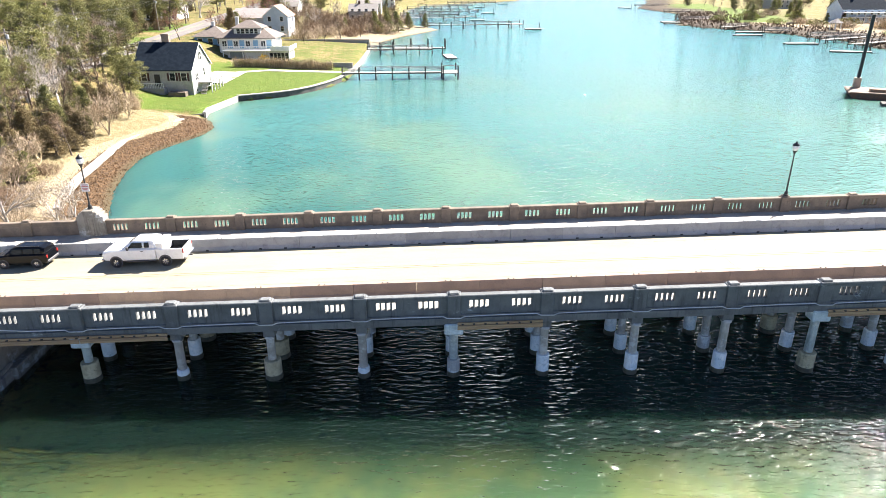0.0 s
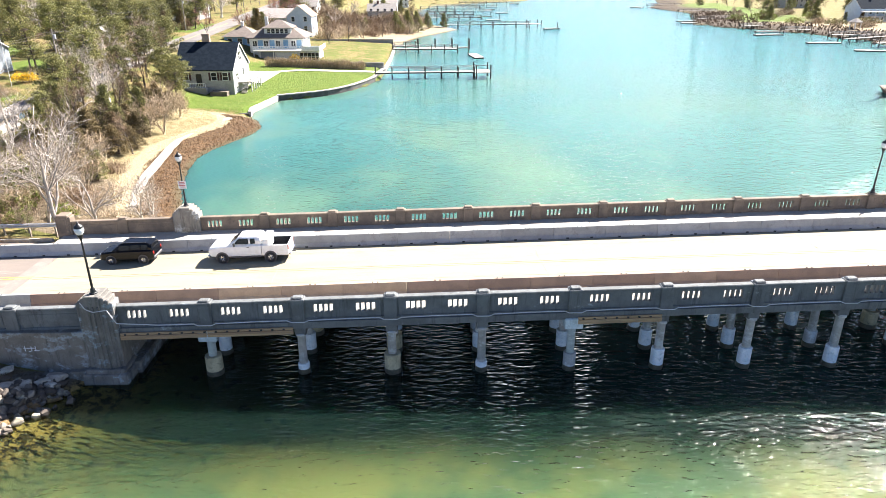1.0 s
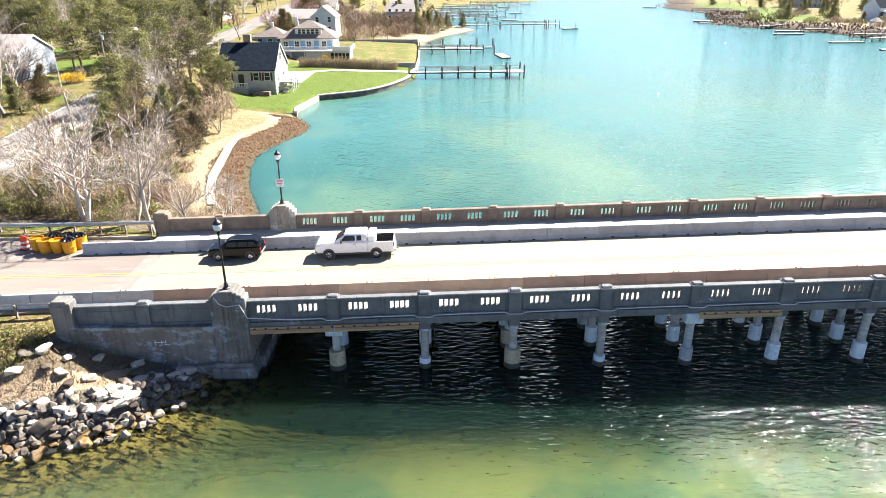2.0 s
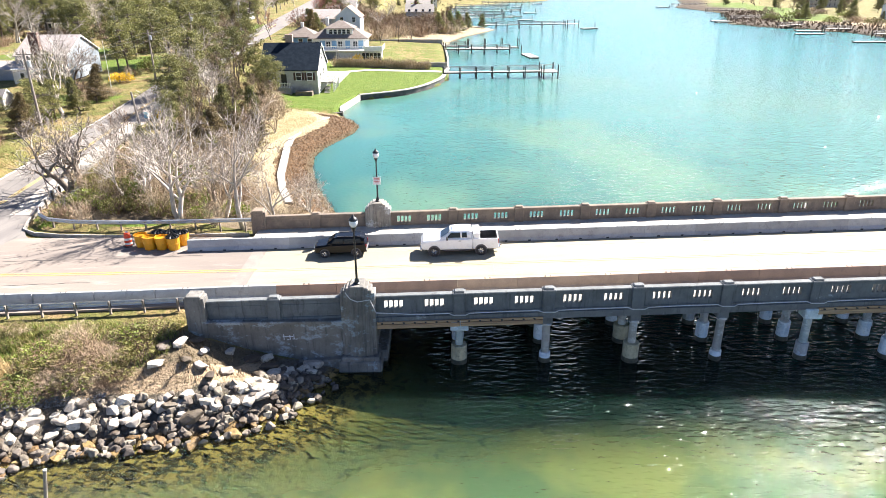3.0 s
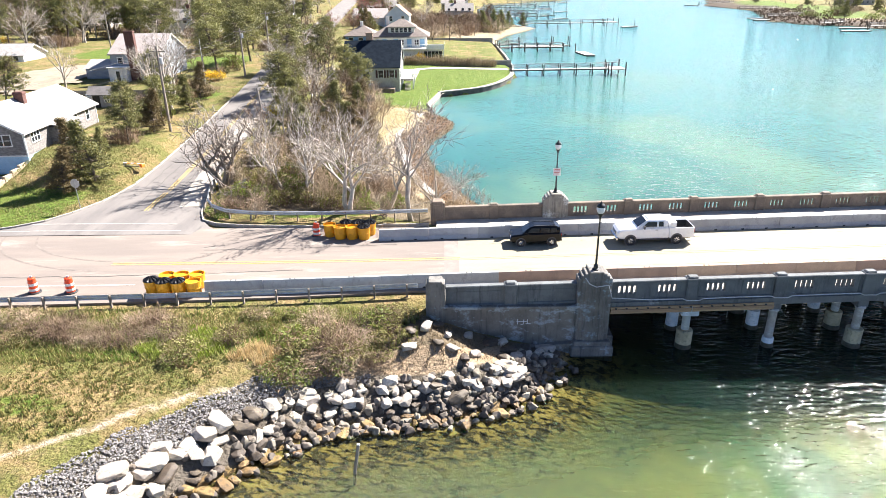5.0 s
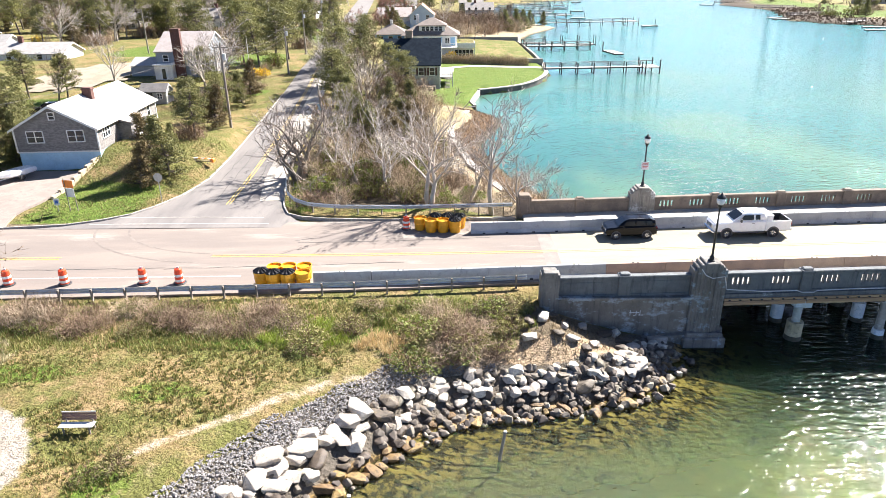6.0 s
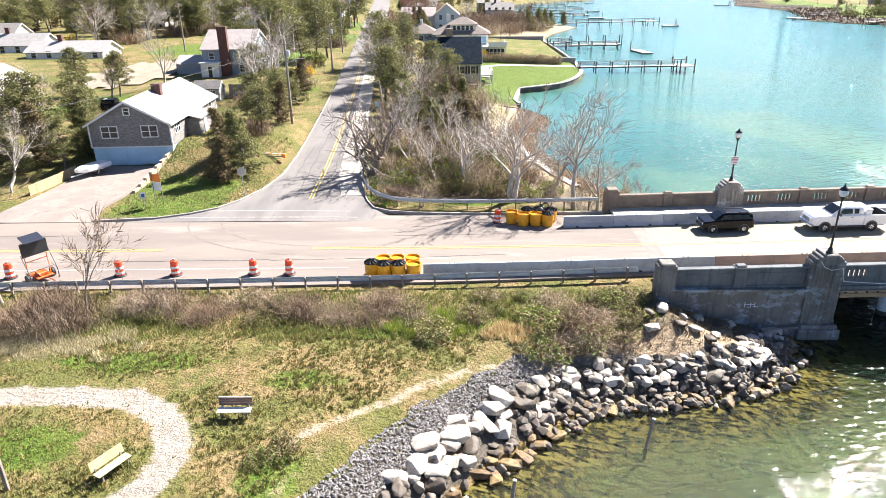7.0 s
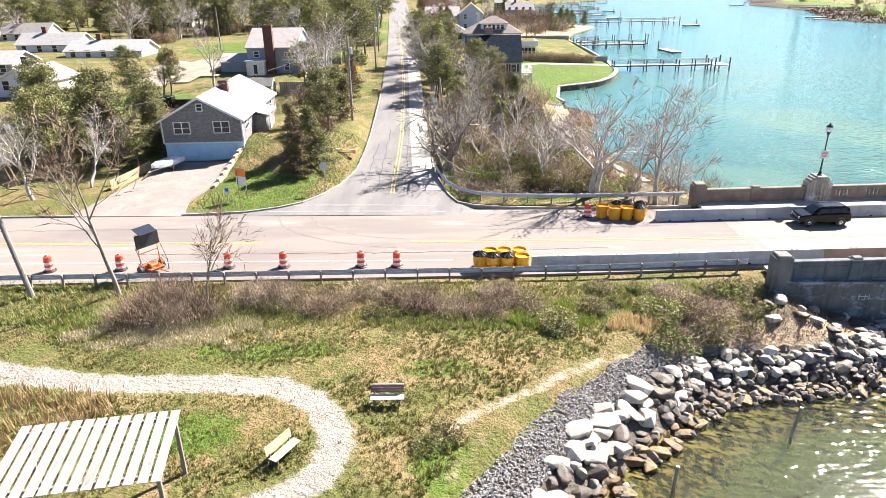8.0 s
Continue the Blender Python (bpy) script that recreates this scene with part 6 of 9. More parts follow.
tufts("grass_tufts", 21000, (-86, -36, 8, 31.5), ((0.33, 0.25, 0.10), (0.085, 0.135, 0.022)), 0.06, 0.18, "short dry and green grass tufts", on_park, 3, 9, 0.085)
tufts("path_weeds", 900, (-76, -55.5, 12, 24), ((0.20, 0.20, 0.06), (0.07, 0.10, 0.025)), 0.05, 0.13, "small weeds in the gravel path", lambda X, Y: (line_distance(X, Y, GRAVEL_PATH) < 1.1) & (np.random.RandomState(31).rand(len(X)) < 0.2 + 0.5 * (line_distance(X, Y, GRAVEL_PATH) > 0.5)), 32)
tufts("verge_grass", 6500, (-90, -34, 26.8, 31.8), ((0.30, 0.25, 0.10), (0.11, 0.17, 0.025)), 0.12, 0.4, "longer grass on the road bank", lambda X, Y: (signed_distance(X, Y, WEST) > 3.5) & (X < -34), 4)
tufts("straw_grass", 1500, (-80, -66, 12, 21), ((0.40, 0.28, 0.13), (0.32, 0.22, 0.10)), 0.4, 0.9, "tall straw-coloured grass", lambda X, Y: (X < -69.5 + 0.25 * (Y - 12)) & (line_distance(X, Y, GRAVEL_PATH) > 1.1), 5)
tufts("corner_grass", 3500, (-76, -63, 46, 66), ((0.13, 0.17, 0.04), (0.22, 0.18, 0.08)), 0.06, 0.2, "short grass on the corner plot", lambda X, Y: (X < np.interp(Y, SIDE_Y, SIDE_W) - 0.4) & ~((X < -74.3) & (Y < 62)), 6)


def mound(cx, cy, rx_, ry_):
    return lambda X, Y: np.hypot((X - cx) / rx_, (Y - cy) / ry_) + 0.25 * np.sin(3.1 * X) * np.cos(2.7 * Y) < 1


tufts("lime_grass", 1500, (-50, -43, 26.6, 30.4), ((0.30, 0.34, 0.055), (0.15, 0.22, 0.028)), 0.12, 0.38, "fresh lime-green grass on the road bank", mound(-46.6, 28.4, 2.6, 1.4), 41, 7, 0.14)
tufts("straw_tussock", 700, (-44.6, -39.4, 25.8, 29), ((0.52, 0.40, 0.22), (0.34, 0.25, 0.12)), 0.25, 0.6, "tan dead grass tussock on the bank", mound(-42.4, 27.3, 1.5, 0.9), 42, 8, 0.14)
tufts("rail_grass", 900, (-54, -49, 47.8, 56), ((0.20, 0.27, 0.04), (0.10, 0.17, 0.02)), 0.08, 0.25, "green grass behind the curved guard rail", lambda X, Y: (X > np.interp(Y, SIDE_Y, SIDE_E) + 0.7) & (X < np.interp(Y, SIDE_Y, SIDE_E) + 3.0 + np.sin(Y)), 43, 6, 0.12)


def on_wrack(X, Y):
    d = signed_distance(X, Y, WEST)
    return (d > -0.3) & (d < 4.4) & (Y > 52) & (Y < 104)


tufts("dry_wrack", 7000, (-46, -24, 50, 105), ((0.17, 0.10, 0.048), (0.06, 0.036, 0.020)), 0.08, 0.28, "brown dried seaweed and reed stalks on the beach", on_wrack, 12)
tufts("dead_mat", 9000, (-74, -62, 24.6, 28.8), ((0.55, 0.49, 0.32), (0.26, 0.22, 0.12)), 0.08, 0.24, "pale dead ground cover on the bank", lambda X, Y: np.hypot((X + 68.0) / 5.4, (Y - 26.6) / 2.2) + 0.5 * np.sin(X * 1.7) * np.cos(Y * 2.3) + 0.5 * np.random.RandomState(4).rand(len(X)) < 1, 13)
tufts("soil_stalks", 300, (-36.5, -29, 26.5, 30.6), ((0.24, 0.18, 0.11), (0.10, 0.075, 0.045)), 0.1, 0.4, "dead stalks on the bare soil by the wing wall", lambda X, Y: (signed_distance(X, Y, WEST) > 2.4) & (np.random.RandomState(2).rand(len(X)) < 0.8), 14)
tufts("marsh_grass", 9000, (95, 260, 150, 420), ((0.13, 0.088, 0.058), (0.05, 0.035, 0.024)), 0.35, 1.02, "brown winter marsh grass along the far shore", lambda X, Y: (signed_distance(X, Y, EAST) > 0.5) & (signed_distance(X, Y, EAST) < 30), 15)

# ---- trees and shrubs ----
BARK_PALE = surf("pale_bark", (0.50, 0.455, 0.41), (0.35, 0.315, 0.28), 2.0, 0.9, 0.4, 10, vary=0.25, local=True)
BARK_STRAW = surf("straw_bark", (0.50, 0.41, 0.30), (0.34, 0.27, 0.195), 2.0, 0.9, 0.4, 10, vary=0.3, local=True)
BARK_BROWN = surf("brown_grey_bark", (0.30, 0.25, 0.21), (0.20, 0.165, 0.135), 2.0, 0.9, 0.4, 10, vary=0.15, local=True)
BARK_DARK = surf("dark_bark", (0.10, 0.08, 0.065), (0.155, 0.125, 0.10), 2.0, 0.9, 0.4, 10, vary=0.2, local=True)
TWIG_PALE = leafy("pale_twigs", (0.52, 0.46, 0.41), (0.25, 0.205, 0.17), 0.9, 0.0)
TWIG_BROWN = leafy("brown_twigs", (0.27, 0.185, 0.115), (0.12, 0.08, 0.055), 0.9, 0.0)
TWIG_DRY = leafy("dry_twigs", (0.52, 0.41, 0.29), (0.20, 0.145, 0.09), 0.9, 0.0)
TWIG_PINK = leafy("budding_twigs", (0.36, 0.17, 0.14), (0.24, 0.11, 0.09), 0.9, 0.1)
NEEDLE = leafy("pine_needles", (0.30, 0.285, 0.09), (0.06, 0.07, 0.025), 0.75, 0.15)
NEEDLE_BROWN = leafy("bronzed_cedar", (0.20, 0.145, 0.06), (0.075, 0.06, 0.027), 0.8, 0.12)
LEAF_GREEN = leafy("spring_leaves", (0.22, 0.25, 0.05), (0.12, 0.155, 0.03), 0.6, 0.3)
LEAF_OLIVE = leafy("olive_leaves", (0.25, 0.23, 0.075), (0.15, 0.145, 0.045), 0.7, 0.25)
FORSYTHIA = leafy("yellow_blossom", (0.75, 0.50, 0.02), (0.6, 0.40, 0.02), 0.6, 0.3)


def branches(seed, height, levels, spread_deg, trunk_r, forks, stems=1, crook=0.25, twig_n=5, start=0.3):
    """Tapered limbs that fork, and fine twigs at their tips: two Geo."""
    r = random.Random(seed)
    wood, twig = Geo(), Geo()

    def grow(p, d, length, rad, level):
        pts, radii = [p], [rad]
        n = 4 if level < 2 else 3
        for k in range(n):
            d = (d + Vector((r.uniform(-crook, crook), r.uniform(-crook, crook), r.uniform(-crook * 0.5, crook * 0.7)))).normalized()
            p = p + d * (length / n)
            pts.append(p)
            radii.append(rad * (1 - 0.55 * (k + 1) / n))
        wood.tube(pts, radii, 7 if level == 0 else 5 if level == 1 else 3, caps=False)
        if level >= levels:
            for _ in range(twig_n):
                k = r.randrange(1, len(pts))
                q = pts[k]
                e = (d + Vector((r.gauss(0, 0.6), r.gauss(0, 0.6), r.gauss(0.15, 0.5)))).normalized()
                L = length * r.uniform(0.5, 1.0)
                s = e.cross(Vector((r.gauss(0, 1), r.gauss(0, 1), r.gauss(0, 1)))).normalized() * 0.016
                mid = q + e * L * 0.5 + Vector((r.gauss(0, 1), r.gauss(0, 1), r.gauss(0, 1))) * L * 0.1
                twig.face_set([q - s, q + s, mid + s * 0.7, mid - s * 0.7, q + e * L], [(0, 1, 2, 3), (3, 2, 4)])
            return
        for k in range(forks + (1 if level == 0 else 0)):
            u = r.uniform(start if level == 0 else 0.3, 1.0)
            i = min(len(pts) - 2, int(u * (len(pts) - 1)))
            f = u * (len(pts) - 1) - i
            q = pts[i].lerp(pts[i + 1], f)
            a = r.uniform(0, 6.283)
            tilt = math.radians(r.uniform(spread_deg * 0.6, spread_deg * 1.2))
            side = d.cross(Vector((math.cos(a), math.sin(a), 0.3))).normalized()
            e = (d * math.cos(tilt) + side * math.sin(tilt)).normalized()
            grow(q, e, length * r.uniform(0.5, 0.75), radii[i] * 0.6, level + 1)
        grow(pts[-1], d, length * 0.6, radii[-1] * 0.95, level + 1)

    for k in range(stems):
        a = r.uniform(0, 6.283)
        lean = 0.0 if stems == 1 else 0.35
        grow(Vector((r.uniform(-0.2, 0.2) * (stems > 1), r.uniform(-0.2, 0.2) * (stems > 1), -0.2)), Vector((math.cos(a) * lean, math.sin(a) * lean, 1)).normalized(), height * 0.48, trunk_r, 0)
    top = max(v[2] for v in wood.v)
    k = height / top
    for g in (wood, twig):
        g.v = [(x * k, y * k, z * k) for x, y, z in g.v]
    return wood, twig


def clump(g, c, rx, rz, n, size, r, thin=1.0):
    """Small leaves or needle sprays scattered in a loose tuft."""
    for _ in range(n):
        v = Vector((r.gauss(0, 1), r.gauss(0, 1), r.gauss(0, 1))).normalized() * r.uniform(0.3, 1.0)
        p = Vector((c[0] + v.x * rx, c[1] + v.y * rx, c[2] + v.z * rz))
        a = Vector((r.gauss(0, 1), r.gauss(0, 1), r.gauss(0, 0.6))).normalized() * size * r.uniform(0.6, 1.3)
        b = a.cross(Vector((r.gauss(0, 1), r.gauss(0, 1), r.gauss(0, 1)))).normalized() * size * thin * r.uniform(0.25, 0.5)
        g.face_set([p - a * 0.5, p + b, p + a * 0.5, p - b], [(0, 1, 2, 3)])


def pine(seed, height, crown_from, width, clumps, leaves, size, layers=True):
    """An evergreen: a bare leaning trunk, limbs, and tufts of needles at their ends."""
    r = random.Random(seed)
    wood, leaf = Geo(), Geo()
    pts = [Vector((0, 0, -0.2))]
    d = Vector((r.uniform(-0.1, 0.1), r.uniform(-0.1, 0.1), 1)).normalized()
    for k in range(7):
        d = (d + Vector((r.uniform(-0.1, 0.1), r.uniform(-0.1, 0.1), 0.1))).normalized()
        pts.append(pts[-1] + d * height / 7)
    wood.tube(pts, [0.022 * height * (1 - 0.12 * k) for k in range(8)], 7, caps=False)
    for k in range(clumps):
        u = crown_from + (1 - crown_from) * (k + r.random()) / clumps
        i = min(6, int(u * 7))
        base = pts[i].lerp(pts[i + 1], u * 7 - i)
        f = (u - crown_from) / (1 - crown_from)
        reach = width * (0.35 + 0.65 * math.sin(math.pi * min(1, 0.25 + 0.75 * f) ** 1.1)) * r.uniform(0.35, 1.05) if layers else width * (1.02 - f) * r.uniform(0.4, 1.0)
        a = r.uniform(0, 6.283)
        tip = base + Vector((math.cos(a) * reach, math.sin(a) * reach, reach * r.uniform(0.0, 0.35)))
        wood.tube([base, base.lerp(tip, 0.5) + Vector((0, 0, -0.08 * reach)), tip], [0.05, 0.035, 0.015], 4, caps=False)
        clump(leaf, tip, height * 0.085 * r.uniform(0.8, 1.4), height * 0.05 * r.uniform(0.8, 1.3), leaves, size, r, 0.5)
        if reach > 0.9:
            clump(leaf, base.lerp(tip, 0.6), height * 0.07, height * 0.04, leaves // 2, size, r, 0.5)
    return wood, leaf


def shrub(seed, radius, height, stems, leaves, leaf_size, twig_len=0.5, foot_at=0.5, lean=0.0):
    """Many arching stems from one foot, with leaves along their upper halves: two Geo."""
    r = random.Random(seed)
    twig, leaf = Geo(), Geo()
    for _ in range(stems):
        a, q = r.uniform(0, 6.283), radius * math.sqrt(r.random())
        foot = Vector((math.cos(a) * q * foot_at, math.sin(a) * q * foot_at, -0.1))
        tip = Vector((math.cos(a) * q + r.gauss(0, 0.1 + lean), math.sin(a) * q + r.gauss(0, 0.1 + lean), height * r.uniform(0.55, 1.05) * (1 - 0.45 * (q / radius) ** 2)))
        mid = foot.lerp(tip, 0.55) + Vector((r.gauss(0, 0.08), r.gauss(0, 0.08), height * 0.15))
        s = Vector((-math.sin(a), math.cos(a), 0)) * 0.011
        twig.face_set([foot - s, foot + s, mid + s, mid - s, tip], [(0, 1, 2, 3), (3, 2, 4)])
        for _ in range(2):
            e = tip + Vector((r.gauss(0, 1), r.gauss(0, 1), r.gauss(0.2, 0.8))).normalized() * twig_len * r.uniform(0.4, 1)
            w = mid.lerp(tip, r.random())
            twig.face_set([w - s * 0.7, w + s * 0.7, e], [(0, 1, 2)])
    for _ in range(leaves):
        a, q = r.uniform(0, 6.283), radius * math.sqrt(r.random())
        z = height * (1 - 0.5 * (q / radius) ** 2) * r.uniform(0.35, 1.0)
        clump(leaf, (math.cos(a) * q, math.sin(a) * q, z), 0.12 * radius, 0.1 * height, 5, leaf_size, r)
    return twig, leaf


def plant(name, label, category, group, wood, wood_m, leaf, leaf_m, crown="crown"):
    """A first plant of its kind, far below the ground plane's edge until copied."""
    t = thing(name, label, category, group)
    part("trunk" if category == "tree" else "stem_growth", wood, wood_m, t, smooth=True)
    if leaf.f:
        part(crown, leaf, leaf_m, t)
    return t


BARE = [plant("bare_tree", "leafless grey-barked tree with spreading forked limbs", "tree", "leafless trees", *sum(zip(branches(31 + k, 7.0, 3, 42, 0.17, 3, 1 + (k == 2), 0.28), (BARK_PALE, TWIG_PALE)), ())) for k in range(4)]
BARE_B = [plant("bare_tree", "leafless brown tree with fine dense twigs", "tree", "leafless trees", *sum(zip(branches(41 + k, 7.0, 3, 34, 0.14, 3, 1, 0.22, 8), (BARK_DARK, TWIG_BROWN)), ())) for k in range(3)]
SLENDER = [plant("slender_tree", "thin leafless brown-grey tree on the road bank", "tree", "thin trees of the bank", *sum(zip(branches(35 + k, 7.0, 3, 38, 0.095, 3, 1, 0.2, 7, 0.35), (BARK_BROWN, TWIG_BROWN)), ())) for k in range(2)]
PINK = [plant("budding_tree", "tree hazed with reddish spring buds", "tree", "budding trees", *sum(zip(branches(51 + k, 6.0, 3, 44, 0.13, 3, 1, 0.2, 12), (BARK_DARK, TWIG_PINK)), ())) for k in range(1)]
TWISTED = [plant("twisted_tree", "grey-brown crooked leafless tree by the street corner", "tree", "crooked trees", *sum(zip(branches(61, 6.0, 3, 50, 0.24, 3, 3, 0.5, 6), (BARK_BROWN, TWIG_PALE)), ()))]
SAPLING = [plant("sapling", "thin pale leafless sapling in the thicket", "sapling", "saplings of the thicket", *sum(zip(branches(71 + k, 4.0, 2, 30, 0.06, 4, 3, 0.2, 5, 0.15), (BARK_STRAW, TWIG_DRY)), ())) for k in range(3)]
PINE = [plant("pine_tree", "dark green pitch pine with an open tufted crown", "tree", "pine trees", *sum(zip(pine(81 + k, 8.0, 0.30, 2.7, 66, 84, 0.24), (BARK_DARK, NEEDLE)), ())) for k in range(4)]
CEDAR = [plant("cedar_tree", "bronzed green cedar clothed to the ground", "tree", "cedar trees", *sum(zip(pine(91 + k, 5.0, 0.08, 1.9, 95, 80, 0.17, False), (BARK_DARK, NEEDLE_BROWN if k % 2 else NEEDLE)), ())) for k in range(3)]
BRAMBLE = [plant("bramble", "tangled brown leafless bramble on the bank", "shrub", "brambles on the bank", *sum(zip(shrub(101 + k, 1.25, 0.85, 380, 6, 0.07, 0.5, 0.95, 0.35), (TWIG_BROWN if k else TWIG_DRY, LEAF_OLIVE)), ()), crown="leaves") for k in range(3)]
BUSH = [plant("bush", "leafy yellow-green bush on the bank", "shrub", "green bushes on the bank", *sum(zip(shrub(111 + k, 0.9, 0.8, 90, 150, 0.10), (TWIG_BROWN, LEAF_GREEN if k else LEAF_OLIVE)), ()), crown="leaves") for k in range(2)]
HEDGE = [plant("hedge_shrub", "clipped leafless hedge shrub beside the drive", "hedge", "hedge along the drive", *sum(zip(shrub(121, 1.2, 1.7, 320, 40, 0.12, 0.5, 0.8, 0.2), (TWIG_DRY, LEAF_OLIVE)), ()), crown="leaves")]
BLOSSOM = [plant("forsythia", "forsythia bush in yellow blossom", "shrub", "forsythia bushes", *sum(zip(shrub(131, 1.2, 1.6, 60, 160, 0.14), (TWIG_BROWN, FORSYTHIA)), ()), crown="blossom")]
rng = random.Random(77)
HEIGHT = {id(p): h for kind, h in ((BARE, 7), (SLENDER, 7), (BARE_B, 7), (PINK, 6), (TWISTED, 6), (SAPLING, 4), (PINE, 8), (CEDAR, 5), (BRAMBLE, 0.85), (BUSH, 0.8), (HEDGE, 1.7), (BLOSSOM, 1.6)) for p in kind}
USED = set()


def grow_at(kind, x, y, h, wide=1.0, turn=None):
    """Sets one plant of a kind on the ground at a height of h metres."""
    p = kind[rng.randrange(len(kind))]
    k = h / HEIGHT[id(p)]
    m = Matrix.Translation((x, y, ground_z(x, y) - 0.03)) @ Matrix.Rotation(rng.uniform(0, 6.283) if turn is None else turn, 4, "Z") @ Matrix.Diagonal((k * wide, k * wide, k, 1))
    if id(p) not in USED:
        USED.add(id(p))
        p.matrix_basis = m
        return p
    s = p.scale.copy()
    p.scale = (1, 1, 1)
    q = copy_thing(p, m)
    p.scale = s
    return q


# trees that can be told apart
CORNER_TREES = [
    (SLENDER, -72.5, 30.4, 11.2), (SLENDER, -66.8, 29.2, 6.2), (TWISTED, -53.4, 57.2, 7.6), (BARE[2:3], -40.6, 49.2, 9.4), (BARE[:1], -35.4, 49.0, 10.3), (BARE[3:], -37.4, 50.6, 9.0), (BARE[1:2], -33.2, 50.0, 6.4), (BARE, -30.4, 52.6, 4.6),
    (BARE, -28.9, 50.6, 3.4), (BARE, -31.6, 57.2, 4.2), (BARE, -44.6, 52.6, 6.8), (CEDAR, -44.9, 87.7, 5.5), (CEDAR, -47.5, 84.0, 6.0), (BARE, -39.6, 55.2, 7.0), (BARE, -47.3, 54.5, 6.2), (BARE, -50.2, 58.5, 6.6),
    (BARE, -42.6, 59.0, 6.8), (BARE, -46.6, 62.0, 7.0), (CEDAR, -67.6, 54.6, 4.6), (CEDAR, -66.0, 57.2, 6.2), (CEDAR, -67.9, 58.8, 5.4), (PINE, -66.4, 66.0, 5.4), (PINE, -68.2, 70.5, 6.0), (CEDAR, -66.2, 72.0, 5.2),
    (PINE, -67.0, 77.0, 6.2),
]
STREET_TREES = [
    (PINE, -68.5, 83.0, 5.4), (CEDAR, -67.6, 87.5, 5.0), (CEDAR, -68.4, 94.0, 5.5), (PINE, -47.2, 108.5, 7.6), (PINE, -49.3, 111.2, 8.0), (BARE_B, -51.5, 107.6, 7.4), (PINE, -53.6, 104.0, 7.4), (BARE_B, -55.6, 112.0, 7.5),
    (PINE, -55.0, 117.0, 8.6), (BARE_B, -52.6, 99.0, 7.5), (PINE, -54.6, 93.5, 7.0), (PINE, -53.8, 86.5, 6.0), (CEDAR, -52.0, 83.5, 6.0), (PINE, -52.4, 79.0, 5.4), (BARE, -50.8, 71.8, 7.0), (BARE_B, -49.0, 78.0, 7.0),
    (BARE_B, -52.5, 67.5, 6.4), (BARE, -53.0, 63.2, 6.2), (BARE_B, -47.5, 88.0, 6.6), (CEDAR, -49.3, 93.5, 5.6), (BARE_B, -55.0, 123, 8.0), (PINE, -56.0, 130, 9.0), (BARE_B, -95.6, 91.6, 7.0), (PINE, -95.0, 93.0, 6.6),
    (PINE, -101.3, 94.0, 7.0),
]
GARDENS_TREES = [
    (PINE, -75.4, 95.2, 7.0), (BARE, -73.2, 96.0, 9.0), (BARE, -90.5, 98.5, 9.0), (PINE, -84.3, 58.6, 5.6), (CEDAR, -87.0, 60.5, 6.6), (PINE, -90.0, 63.0, 9.0), (BARE, -85.8, 52.0, 7.0), (BARE, -89.0, 48.6, 7.5),
    (PINE, -93.0, 57.0, 8.2), (CEDAR, -88.6, 57.2, 5.4), (PINE, -92.4, 66.8, 7.4), (CEDAR, -84.6, 63.4, 5.6), (PINE, -97.0, 66.0, 8.8), (CEDAR, -86.0, 66.5, 5.0), (BARE, -94.6, 72.0, 8.0), (BARE_B, -99.0, 55.0, 8.0),
    (PINE, -103.0, 62.0, 8.5), (PINE, -100.5, 70.5, 8.0), (PINE, -86.5, 67.0, 7.0), (PINE, -89.5, 71.5, 7.6), (PINE, -104.0, 75.0, 8.0), (CEDAR, -91.5, 60.2, 6.0), (CEDAR, -95.5, 61.5, 6.4), (BARE, -99.0, 60.0, 8.5),
    (BARE, -93.5, 50.0, 6.0),
]
WOODED_YARDS_TREES = [
    (BARE_B, -74.6, 100.8, 7.5), (PINE, -72.5, 115.0, 9.0), (PINE, -72.0, 124.0, 10.0), (PINE, -71.0, 131.0, 10.5), (BARE_B, -77.0, 121.0, 9.0), (PINE, -90.0, 136.0, 11.5), (PINE, -83.0, 143.0, 11.0), (PINK, -59.0, 196.0, 7.0),
    (PINK, -62.0, 176.0, 7.5), (PINK, -63.0, 250.0, 9.0), (PINK, -58.0, 262.0, 8.0), (PINK, -66.0, 270.0, 8.5), (CEDAR, -56.6, 205.0, 7.0), (CEDAR, -54.5, 207.0, 6.5), (CEDAR, -57.8, 209.0, 6.5), (BARE_B, -36.0, 208.0, 6.5),
    (BARE_B, -31.0, 215.0, 7.0), (BARE_B, -27.0, 226.0, 7.5), (BARE_B, -33.0, 232.0, 8.0), (BARE_B, -22.0, 240.0, 7.0), (CEDAR, -17.0, 258.0, 8.0), (CEDAR, -13.0, 262.0, 8.5), (CEDAR, -9.6, 268.0, 8.0), (CEDAR, -5.6, 281.0, 6.5),
    (CEDAR, 0.6, 291.0, 6.0),
]
for planting in (CORNER_TREES, STREET_TREES, GARDENS_TREES, WOODED_YARDS_TREES):
    for kind, x, y, h in planting:
        grow_at(kind, x, y, h)

for x, y, h, w in ((-42.4, 75.5, 3.8, 1.5), (-43.8, 79.8, 4.4, 1.4), (-46.0, 77.0, 4.6, 1.4), (-42.8, 83.0, 3.6, 1.5), (-48.0, 80.5, 4.4, 1.3), (-44.8, 72.0, 3.4, 1.4), (-47.2, 73.5, 3.8, 1.3), (-45.5, 84.5, 4.0, 1.4), (-41.8, 79.0, 3.0, 1.4)):
    grow_at(CEDAR[1:2], x, y, h, w)

